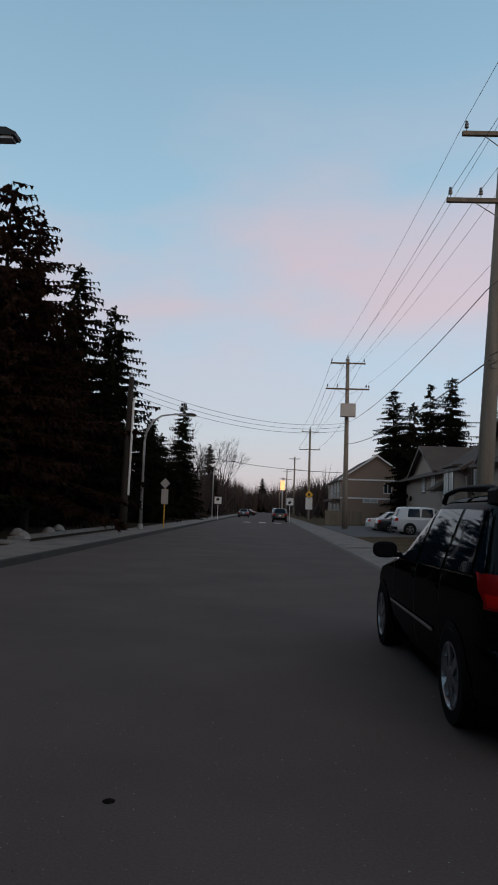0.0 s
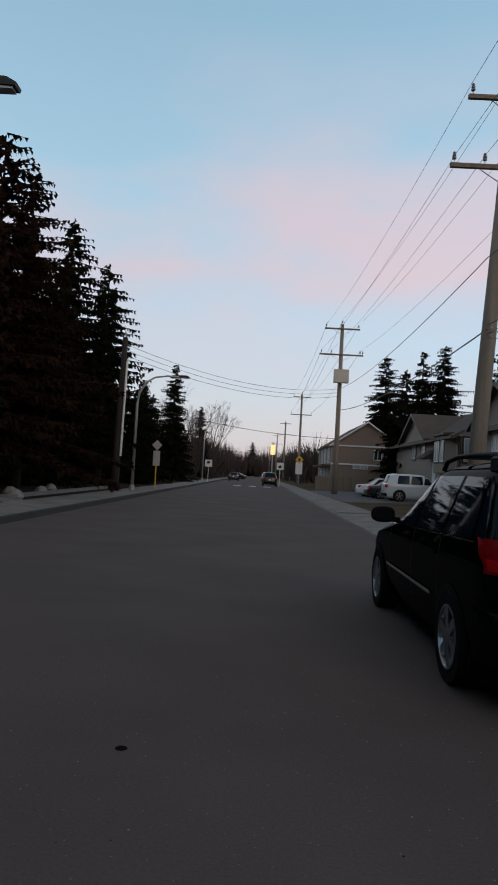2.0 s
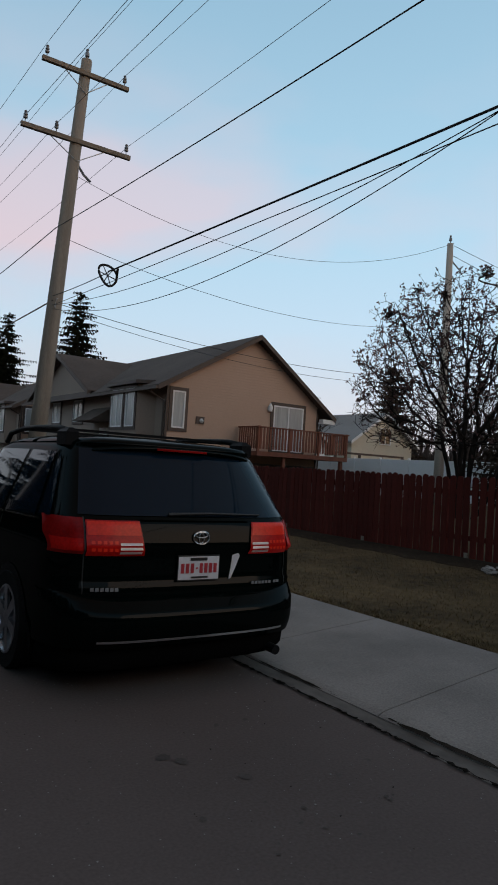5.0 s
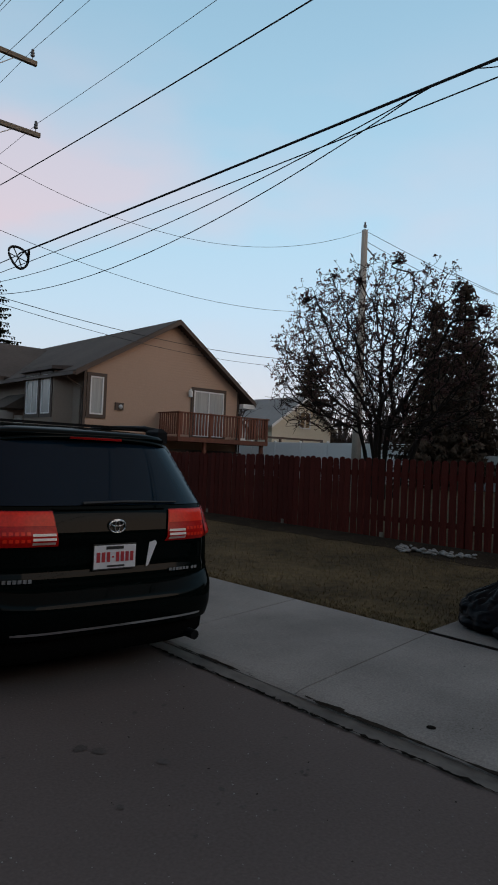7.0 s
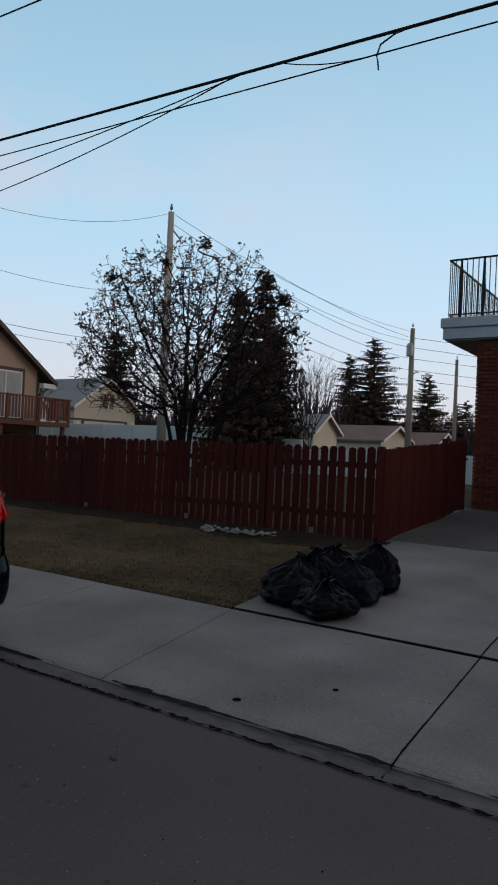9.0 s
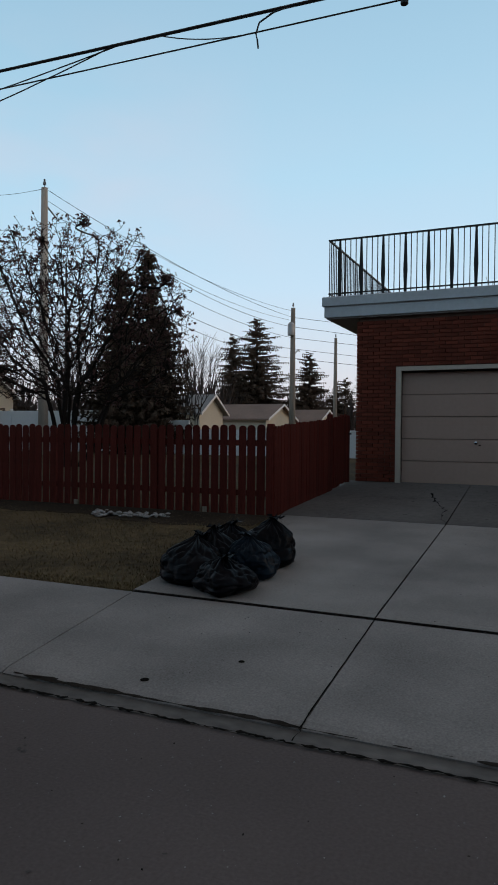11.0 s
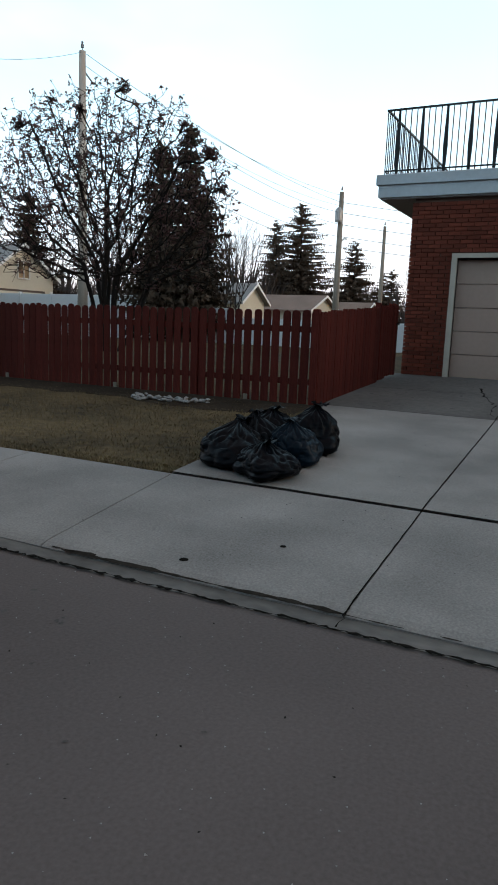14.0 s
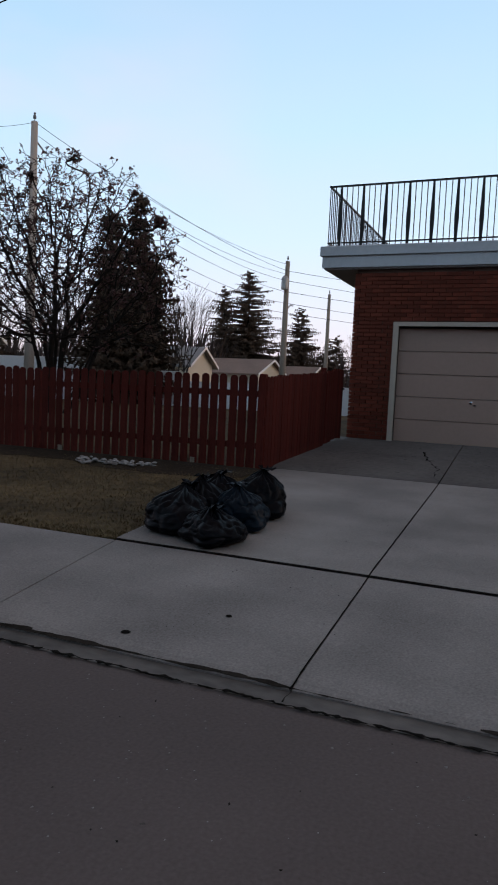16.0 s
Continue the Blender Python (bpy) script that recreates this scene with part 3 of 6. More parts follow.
tagged(part("gutter_dirt", silt(3.120, 2.9, 12, 0.020, 2, 0.02, 0.5), DIRT), "leaf mould heaped along the kerb", "dirt", kind="stuff")
g = crack([(2.98, 1.40), (3.2, 1.408), (3.34, 1.412)], 0.006, lambda x: walk_z(x) + 0.006, wob=0.012, step=0.04, seed=3)
tagged(part("joint_crack", g, CRACK), "dirt-filled crack at the end of the slab joint", "crack", kind="stuff")

# ---------------------------------------------------------------- red picket fence
FX, FY, FH = 9.33, 4.04, 1.33
fence = thing("picket_fence", "dark red stained picket fence with rounded tops", "fence", at=(FX, FY, 0.26))
def picket_mesh(w, h, name="picket"):
    n, r = 6, w / 2
    top = [(-r * math.cos(math.pi * i / n), h - r * 0.8 + 0.8 * r * math.sin(math.pi * i / n)) for i in range(n + 1)]
    out = [(0.0, a, z) for a, z in [(-r, 0.0)] + top + [(r, 0.0)]]
    return Geo().prism(out, (0, 0, 0), (0.018, 0, 0)).mesh(name, FENCE_RED)
P, P_NARROW = picket_mesh(0.126, FH), picket_mesh(0.116, FH)
rng = random.Random(4)
n_front = 113
for i in range(n_front):
    wide = 0.152 if i < 28 else 0.143
    y = 0.07 + i * 0.152 if i < 28 else 0.07 + 28 * 0.152 + (i - 28) * wide
    o = part("picket", P_NARROW if 2 < i < 27 else P, FENCE_RED, fence)
    o.location = (rng.uniform(-0.003, 0.003), y + rng.uniform(-0.006, 0.006), rng.uniform(-0.012, 0.012) - 0.0014 * y)
    o.rotation_euler = (rng.uniform(-0.008, 0.008), 0, 0)
FENCE_END = 0.07 + 28 * 0.152 + (n_front - 29) * 0.143
for z in (0.28, 1.02):
    part("rail", Geo().box(0.02, 0.0, z, 0.058, FENCE_END, z + 0.088), FENCE_RED, fence)
for i in range(8):
    y = 2.02 + 2.05 * i
    part("post", Geo().slab(0.06, y - 0.045, -0.25, 0.15, y + 0.045, FH - 0.06, 0.012), FENCE_RED, fence)
for i in range(6):
    y = 1.1 + i * 2.4
    part("kick_board", Geo().box(-0.012, y, -0.02, -0.002, y + 0.07, 0.09), GREY_WOOD, fence)

side = thing("picket_fence", "dark red picket fence running back along the driveway", "fence", at=(FX, FY, 0.26))
P2 = Geo().prism([(a, 0.0, z) for a, z in [(-0.06, 0.0), (-0.06, FH - 0.06), (-0.03, FH - 0.01), (0.03, FH - 0.01), (0.06, FH - 0.06), (0.06, 0.0)]], (0, 0, 0), (0, 0.018, 0)).mesh("picket", FENCE_RED)
for i in range(22):
    x = 0.08 + i * 0.128
    o = part("picket", P2, FENCE_RED, side)
    o.location = (x, rng.uniform(-0.003, 0.003), x * 0.0605 + rng.uniform(-0.01, 0.01))
for z in (0.28, 1.02):
    part("rail", Geo().prism([(0.0, 0.02, z), (0.0, 0.02, z + 0.088), (2.95, 0.02, z + 0.088 + 0.178), (2.95, 0.02, z + 0.178)], (0, 0, 0), (0, 0.038, 0)), FENCE_RED, side)
part("post", Geo().slab(-0.02, 0.022, -0.2, 0.07, 0.112, FH + 0.02, 0.012), FENCE_RED, side)
part("post", Geo().slab(2.86, 0.022, 0.0, 2.95, 0.112, FH + 0.24, 0.012), FENCE_RED, side)
gate = thing("fence_gate", "weathered dark red board gate beside the garage", "gate", at=(FX + 2.98, FY, 0.43))
for i in range(8):
    o = part("board", P2, FENCE_RED, gate)
    o.location = (0.08 + i * 0.135, 0.02, 0.05 + i * 0.008 + rng.uniform(-0.02, 0.02))
for z in (0.3, 1.0):
    part("brace", Geo().box(0.02, 0.045, z, 1.1, 0.08, z + 0.09), FENCE_RED, gate)
part("hinge", Geo().box(0.98, -0.004, 1.03, 1.12, 0.016, 1.07), IRON, gate, "black iron hinge")
# ---------------------------------------------------------------- houses
def lap(geo, a, b, z0, z1, out, step=0.11, cut=None):
    """Lap siding on the wall from a to b (plan points), its face to the side 'out'; cut gives the stretch of the wall that stands at a height."""
    a, b, o = Vector((*a, 0)), Vector((*b, 0)), Vector((*out, 0))
    n = int((z1 - z0) / step)
    for i in range(n):
        z, y = z0 + i * step, min(z0 + (i + 1) * step, z1)
        s, e = cut((z + y) / 2) if cut else (0.0, 1.0)
        if e - s < 0.01:
            continue
        p, q = a.lerp(b, s), a.lerp(b, e)
        up, lo = Vector((0, 0, y)), Vector((0, 0, z))
        geo.add([p + lo + o * 0.022, q + lo + o * 0.022, q + up + o * 0.006, p + up + o * 0.006, p + lo, q + lo], [(0, 1, 2, 3), (0, 4, 5, 1)])


def window(parent, name, origin, across, out, w, h, curtain=True, mullion=True, trim=0.14):
    """A framed window on a wall: outer trim, white frame, panes; its lower left corner at origin."""
    a, o = Vector((*across, 0)), Vector((*out, 0))
    def bar(u0, u1, z0, z1, d0, d1):
        g, c = Geo(), Vector(origin)
        pts = []
        for d in (d0, d1):
            for u, z in ((u0, z0), (u1, z0), (u1, z1), (u0, z1)):
                pts.append(c + a * u + o * d + Vector((0, 0, z)))
        return g.add(pts, [(3, 2, 1, 0), (4, 5, 6, 7), (0, 1, 5, 4), (1, 2, 6, 5), (2, 3, 7, 6), (3, 0, 4, 7)])
    inv = parent.matrix_basis.inverted() if parent else Matrix()
    def put(nm, g, m, par, label=""):
        ob = part(nm, g, m, par, label)
        if par is parent:
            ob.matrix_parent_inverse = Matrix.Translation(parent.location).inverted()
        return ob
    pane = bar(0.05, w - 0.05, 0.05, h - 0.05, 0.0, 0.02)
    frame_ob = put(name, pane, CURTAIN if curtain else PANE, parent, "window with pale blind behind the glass" if curtain else "dark window pane")
    for u0, u1, z0, z1 in ((0, 0.06, 0, h), (w - 0.06, w, 0, h), (0.06, w - 0.06, 0, 0.06), (0.06, w - 0.06, h - 0.06, h)):
        put("frame", bar(u0, u1, z0, z1, 0.0, 0.055), WHITE, frame_ob)
    if mullion:
        put("mullion", bar(w / 2 - 0.03, w / 2 + 0.03, 0.06, h - 0.06, 0.0, 0.045), WHITE, frame_ob)
    if trim:
        t = trim
        for u0, u1, z0, z1 in ((-t, 0, -t, h + t), (w, w + t, -t, h + t), (0, w, -t, 0), (0, w, h, h + t)):
            put("casing", bar(u0, u1, z0, z1, 0.0, 0.04), TRIM_BROWN, frame_ob)
    return frame_ob


def duplex(y0, length, label):
    """A long brown two-storey house: its gable to the south, its eave to the street, a cross gable over the entrance."""
    hx0, hx1, ridge_x, z_found, z_eave, z_peak = 12.75, 20.55, 16.9, 1.75, 4.75, 7.05
    h = thing("house", label, "house", "brown houses", at=(16.6, y0, 0.7))
    inv = Matrix.Translation(h.location).inverted()
    def put(nm, g, m, lab=""):
        o = part(nm, g, m, h, lab)
        o.matrix_parent_inverse = inv
        return o
    y1 = y0 + length
    core = Geo().prism([(hx0, y0 + 0.02, 0.2), (hx0, y0 + 0.02, z_eave), (ridge_x, y0 + 0.02, z_peak), (hx1, y0 + 0.02, 4.45), (hx1, y0 + 0.02, 0.2)], (0, 0, 0), (0, length - 0.04, 0))
    put("wall", core, FOUNDATION, "grey parged foundation wall")
    def cut(z):
        width = hx1 - hx0
        s = 0.0 if z < z_eave else (z - z_eave) / (z_peak - z_eave) * (ridge_x - hx0) / width
        e = 1.0 if z < 4.45 else 1 - (z - 4.45) / (z_peak - 4.45) * (hx1 - ridge_x) / width
        return s, e
    g = Geo()
    lap(g, (hx0, y0), (hx1, y0), z_found, z_peak, (0, -1), 0.115, cut)
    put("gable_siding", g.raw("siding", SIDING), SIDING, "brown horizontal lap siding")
    g = Geo()
    lap(g, (hx0, y1), (hx0, y0), 0.9, z_eave, (-1, 0), 0.115)
    put("front_siding", g.raw("siding", SIDING_DARK), SIDING_DARK, "lap siding in a darker tone for the street side's shade")
    put("corner_board", Geo().box(hx0 - 0.03, y0 - 0.03, 0.9, hx0 + 0.07, y0 + 0.07, z_eave), TRIM_BROWN)
    put("corner_board", Geo().box(hx1 - 0.07, y0 - 0.03, 0.9, hx1 + 0.03, y0 + 0.07, 4.45), TRIM_BROWN)
    # roof planes with thickness, and their rakes
    ov, th = 0.5, 0.16
    sl, sr = (z_peak - z_eave) / (ridge_x - hx0), (z_peak - 4.45) / (hx1 - ridge_x)
    lx, rx = hx0 - ov - 0.1, hx1 + ov + 0.25
    zl, zr = z_eave - sl * (hx0 - lx), 4.45 - sr * (rx - hx1)
    ya, yb = y0 - 0.4, y1 + 0.4
    put("roof", Geo().prism([(lx, ya, zl), (lx, ya, zl + th), (ridge_x, ya, z_peak + th + 0.04), (ridge_x, ya, z_peak + 0.04)], (0, 0, 0), (0, yb - ya, 0)), ROOF, "dark grey shingle roof slope")
    put("roof", Geo().prism([(ridge_x, ya, z_peak + 0.04), (ridge_x, ya, z_peak + th + 0.04), (rx, ya, zr + th), (rx, ya, zr)], (0, 0, 0), (0, yb - ya, 0)), ROOF, "dark grey shingle roof slope")
    for (xa, za), (xb, zb_) in (((lx, zl), (ridge_x, z_peak + 0.04)), ((ridge_x, z_peak + 0.04), (rx, zr))):
        put("rake_board", Geo().prism([(xa, ya - 0.03, za - 0.06), (xa, ya - 0.03, za + 0.13), (xb, ya - 0.03, zb_ + 0.13), (xb, ya - 0.03, zb_ - 0.06)], (0, 0, 0), (0, 0.028, 0)), TRIM_BROWN, "dark brown rake board")
    put("gutter", Geo().box(lx - 0.1, ya, zl - 0.02, lx, yb, zl + 0.10), TRIM_BROWN, "dark brown eaves gutter")
    put("eave_return", Geo().box(hx1 + 0.02, y0 - 0.38, zr - 0.16, rx, y0 - 0.1, zr + 0.04), WHITE, "white boxed eave end")
    put("downpipe", Geo().tube([(lx - 0.05, y0 + 0.35, zl), (lx + 0.1, y0 + 0.3, zl - 0.15), (hx0 - 0.07, y0 + 0.12, zl - 0.4), (hx0 - 0.07, y0 + 0.12, 0.9)], 0.04, 6), TRIM_BROWN, "brown downpipe")
    put("downpipe", Geo().tube([(rx, y0 - 0.2, zr), (hx1 + 0.1, y0 - 0.1, zr - 0.4), (hx1 + 0.07, y0 - 0.06, 0.9)], 0.035, 6), TRIM_BROWN, "brown downpipe")
    # cross gable to the street
    cy, half, cz = y0 + 11.3, 4.3, 6.72
    face = Geo().prism([(hx0 - 0.35, cy - half, 4.72), (hx0 - 0.35, cy, cz), (hx0 - 0.35, cy + half, 4.72)], (0, 0, 0), (0.1, 0, 0))
    put("cross_gable", face, SIDING_DARK, "street-facing gable with lap siding")
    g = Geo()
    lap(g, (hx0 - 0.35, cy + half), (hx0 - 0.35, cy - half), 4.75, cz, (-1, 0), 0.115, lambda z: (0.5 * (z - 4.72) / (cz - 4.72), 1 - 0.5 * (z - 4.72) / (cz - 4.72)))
    put("gable_siding", g.raw("siding", SIDING_DARK), SIDING_DARK)
    for sgn in (-1, 1):
        ea, eb = (cy + sgn * (half + 0.4), 4.58), (cy, cz + 0.06)
        g = Geo().prism([(hx0 - 0.75, ea[0], ea[1]), (hx0 - 0.75, ea[0], ea[1] + th), (hx0 - 0.75, eb[0], eb[1] + th), (hx0 - 0.75, eb[0], eb[1])], (0, 0, 0), (4.2, 0, 0))
        put("roof", g, ROOF, "cross gable roof slope")
        g = Geo().prism([(hx0 - 0.79, ea[0], ea[1] - 0.06), (hx0 - 0.79, ea[0], ea[1] + 0.14), (hx0 - 0.79, eb[0], eb[1] + 0.14), (hx0 - 0.79, eb[0], eb[1] - 0.06)], (0, 0, 0), (0.036, 0, 0))
        put("rake_board", g, TRIM_BROWN)
    put("soffit_band", Geo().box(hx0 - 0.62, cy - half - 0.4, 4.5, hx0 - 0.03, cy + half + 0.4, 4.7), TRIM_BROWN)
    # bay with tall windows near the south corner
    bay = [(hx0, y0 + 0.9), (hx0 - 0.55, y0 + 1.5), (hx0 - 0.55, y0 + 4.3), (hx0, y0 + 4.9)]
    put("bay", Geo().prism([(x, y, 2.2) for x, y in bay], (0, 0, 0), (0, 0, 2.5)), SIDING_DARK, "projecting window bay")
    put("bay_roof", Geo().prism([(hx0, y0 + 0.7, 4.72), (hx0 - 0.75, y0 + 1.35, 4.72), (hx0 - 0.75, y0 + 4.45, 4.72), (hx0, y0 + 5.1, 4.72)], (0, 0, 0), (0, 0, 0.14)), TRIM_BROWN, "dark eave over the bay")
    d = math.hypot(0.55, 0.6)
    window(h, "window", (hx0 - 0.55 - 0.0, y0 + 4.1, 2.95), (0, -1), (-1, 0), 1.15, 1.6)
    window(h, "window", (hx0 - 0.55, y0 + 2.6, 2.95), (0, -1), (-1, 0), 0.85, 1.6, mullion=False)
    for yy in (y0 + 13.4, y0 + 10.2):
        window(h, "window", (hx0 - 0.026, yy, 3.35), (0, -1), (-1, 0), 1.2, 1.1, curtain=True)
    window(h, "window", (12.98, y0 - 0.026, 2.95), (1, 0), (0, -1), 0.58, 1.5, mullion=False)
    put("entrance_door", Geo().slab(hx0 - 0.06, y0 + 5.7, 0.9, hx0 + 0.01, y0 + 6.6, 3.0), WHITE, "white entrance door")
    g = Geo().prism([(hx0 - 1.1, y0 + 5.2, 3.25), (hx0, y0 + 5.2, 3.25), (hx0, y0 + 5.2, 3.95)], (0, 0, 0), (0, 2.4, 0))
    put("canopy", g, ROOF, "small shingled canopy over the entrance")
    # patio door, balcony, fittings on the gable wall
    window(h, "patio_door", (18.0, y0 - 0.026, 2.35), (1, 0), (0, -1), 1.66, 2.0)
    b = put("balcony_floor", Geo().box(16.2, y0 - 1.55, 2.06, 21.1, y0, 2.24), DECK_RED, "red-brown stained timber balcony")
    post_m = Geo().slab(-0.045, -0.045, 0.0, 0.045, 0.045, 1.05, 0.01).mesh("post", DECK_RED)
    bal = Geo().box(-0.045, -0.012, 0.1, 0.045, 0.012, 0.98).mesh("baluster", DECK_RED)
    for x in (16.25, 17.85, 19.45, 21.05):
        o = put("post", post_m, DECK_RED)
        o.location = (x, y0 - 1.5, 2.24)
    n = 30
    for i in range(n):
        o = put("baluster", bal, DECK_RED)
        o.location = (16.38 + i * (4.6 / (n - 1)), y0 - 1.5, 2.24)
    for x in (16.25, 21.05):
        for i in range(9):
            o = put("baluster", bal, DECK_RED)
            o.location, o.rotation_euler = (x, y0 - 1.36 + i * 0.155, 2.24), (0, 0, math.pi / 2)
    put("handrail", Geo().slab(16.15, y0 - 1.57, 3.22, 21.15, y0 - 1.43, 3.27, 0.008), DECK_RED)
    for x in (16.25, 21.05):
        put("handrail", Geo().slab(x - 0.06, y0 - 1.42, 3.22, x + 0.06, y0 - 0.03, 3.27, 0.008), DECK_RED)
    for x in (17.7, 20.9):
        put("support_post", Geo().box(x - 0.07, y0 - 1.4, 0.5, x + 0.07, y0 - 1.26, 2.06), DECK_RED)
    # no hollow here: the recess's darkness is a flat black panel
    put("recess_panel", Geo().box(18.0, y0 - 0.03, 0.5, 20.2, y0 + 0.01, 1.7), BLACK, "flat black panel painted as the dark recess below the balcony")
    put("wall_lamp", Geo().ring((17.78, y0 - 0.1, 4.25), (0, 0, 1), [(0.05, -0.22), (0.09, -0.2), (0.1, 0.02), (0.05, 0.1), (0.02, 0.16)], 10), WHITE, "white wall lantern")
    v = put("vent_hood", Geo().box(14.12, y0 - 0.06, 3.2, 14.5, y0, 3.5), TRIM_BROWN, "dryer vent hood")
    put("vent_flap", Geo().ring((14.36, y0 - 0.065, 3.34), (0, -1, 0), [(0.09, 0), (0.09, 0.02), (0.03, 0.05)], 12), PALE_METAL, "pale round vent flap")
    return h


house_a = duplex(25.0, 17.0, "brown sided two-storey house with a red timber balcony")
house_b = duplex(44.6, 20.0, "brown sided house with cross gable beside the parking bays")


def simple_house(name, x0, x1, y0, y1, zb, ze, zp, wall_m, roof_m, label, ov=0.35, windows=()):
    """A house with its ridge along y, gables north and south."""
    h = thing(name, label, "house", at=((x0 + x1) / 2, y0, zb))
    inv = Matrix.Translation(h.location).inverted()
    xm = (x0 + x1) / 2
    def put(nm, g, m, lab=""):
        o = part(nm, g, m, h, lab)
        o.matrix_parent_inverse = inv
        return o
    put("wall", Geo().prism([(x0, y0, zb - 0.3), (x0, y0, ze), (xm, y0, zp), (x1, y0, ze), (x1, y0, zb - 0.3)], (0, 0, 0), (0, y1 - y0, 0)), wall_m)
    k = (zp - ze) / (xm - x0)
    for s in (-1, 1):
        xe = xm + s * (xm - x0 + ov)
        zz = ze - k * ov
        put("roof", Geo().prism([(xe, y0 - ov, zz), (xe, y0 - ov, zz + 0.14), (xm, y0 - ov, zp + 0.17), (xm, y0 - ov, zp + 0.03)], (0, 0, 0), (0, y1 - y0 + 2 * ov, 0)), roof_m)
        put("rake_board", Geo().prism([(xe, y0 - ov - 0.03, zz - 0.04), (xe, y0 - ov - 0.03, zz + 0.15), (xm, y0 - ov - 0.03, zp + 0.18), (xm, y0 - ov - 0.03, zp)], (0, 0, 0), (0, 0.028, 0)), WHITE)
    for nm, o, a, d, w, hh, cu in windows:
        window(h, nm, o, a, d, w, hh, curtain=cu, trim=0)
    return h


simple_house("house", 30.3, 35.8, 33.2, 45, 0.7, 3.75, 5.55, CREAM, ROOF_GREY, "cream stucco house with grey shingle roof behind the yards",
             windows=(("window", (32.7, 33.17, 3.6), (1, 0), (0, -1), 1.0, 1.1, False), ("window", (34.2, 33.17, 1.6), (1, 0), (0, -1), 0.9, 0.9, True), ("window", (31.2, 33.17, 1.6), (1, 0), (0, -1), 1.1, 0.9, False)))
simple_house("house", 24.6, 28.4, 33.5, 42, 0.7, 3.3, 4.75, WHITE, ROOF_GREY, "white house with pale roof beyond the balcony")
simple_house("shed", 42.0, 45.6, 22.6, 26.5, 0.7, 2.9, 4.0, CREAM, ROOF_GREY, "cream garden shed with grey shingle roof")
simple_house("garage", 50.0, 56.0, 21.0, 27.5, 0.7, 2.6, 3.7, CREAM, ROOF_BROWN, "cream garage with brown shingle roof on the back lane")
simple_house("garage", 58.0, 63.0, 19.5, 24.0, 0.7, 2.5, 3.5, CREAM, ROOF_BROWN, "small cream garage on the back lane")
hc = simple_house("house", 7.95, 15.5, 76.0, 92, 0.2, 5.1, 7.6, SIDING_DARK, ROOF, "grey-brown townhouse with dark roof and pale trim boards",
                  windows=(("window", (10.3, 75.97, 2.55), (1, 0), (0, -1), 1.6, 0.5, True), ("window", (12.5, 75.97, 3.6), (1, 0), (0, -1), 0.9, 1.1, False)))
inv = Matrix.Translation(hc.location).inverted()
for z in (4.95, 2.95):
    o = part("band_board", Geo().box(7.85, 75.9, z, 15.6, 75.99, z + 0.16), WHITE, hc)
    o.matrix_parent_inverse = inv
for yy in (77, 81, 85):
    o = part("balcony", Geo().box(6.95, yy, 2.7, 7.95, yy + 3, 2.9), TRIM_BROWN, hc, "dark street balcony")
    o.matrix_parent_inverse = inv
    window(hc, "window", (7.92, yy + 2.4, 3.1), (0, -1), (-1, 0), 1.6, 1.7, trim=0)
    window(hc, "window", (7.92, yy + 2.4, 0.7), (0, -1), (-1, 0), 1.6, 1.7, trim=0)
g = Geo().prism([(12.5, 73.5, 2.6), (14.3, 73.5, 3.7), (16.1, 73.5, 2.6)], (0, 0, 0), (0, 2.5, 0))
o = part("porch_roof", g, ROOF, hc, "small gabled porch roof")
o.matrix_parent_inverse = inv
tagged(part("board_fence", Geo().box(5.7, 69.0, 0.1, 9.3, 69.06, 1.6), GREY_WOOD), "weathered board fence beside the townhouse", "fence")

# white vinyl fence and clutter behind the yards
vf = thing("vinyl_fence", "white vinyl fence panels behind the red fence", "fence", at=(24, 20, 0.6))
for i in range(13):
    top = 1.0 if i < 4 else 1.35 if i < 6 else 1.75
    part("panel", Geo().slab(-0.03, -13.7 + i * 1.8, 0.0, 0.03, -11.98 + i * 1.8, top, 0.01), WHITE, vf)
    part("post", Geo().slab(-0.07, -11.97 + i * 1.8, 0.0, 0.07, -11.91 + i * 1.8, top + 0.08, 0.02), WHITE, vf)
g = thing("trellis", "bare timber trellis frame before the cream house", "trellis", at=(29, 30.5, 0.7))
part("beam", Geo().box(-2.4, 0, 2.0, 3.2, 0.12, 2.12), TRIM_BROWN, g)
for x in (-2.4, -0.5, 1.3, 3.1):
    part("post", Geo().box(x, 0, 0, x + 0.12, 0.12, 2.0), TRIM_BROWN, g)

tagged(part("parking_lot", sheet([4.92, 9, 12.7], [39.5, 50, 66], lambda x, y: rise(x) + 0.012), LOT_ASPHALT), "asphalt parking bays before the houses", "parking lot", kind="structure")
# ---------------------------------------------------------------- vehicles
def interp(z, table):
    for (z0, v0), (z1, v1) in zip(table, table[1:]):
        if z <= z1:
            t = 0 if z1 == z0 else max(0, (z - z0) / (z1 - z0))
            return v0 + (v1 - v0) * t
    return table[-1][1]


def tail_curve(u):
    """How far the tail draws in towards the flank; u runs from 0 at the middle to 1 at the flank."""
    return 0.05 * u * u + 0.42 * (1 - max(0.0, 1 - u ** 7) ** (1 / 2.6))


def nose_curve(u):
    return 0.22 * u * u + 0.55 * (1 - max(0.0, 1 - u ** 5) ** (1 / 2.4))


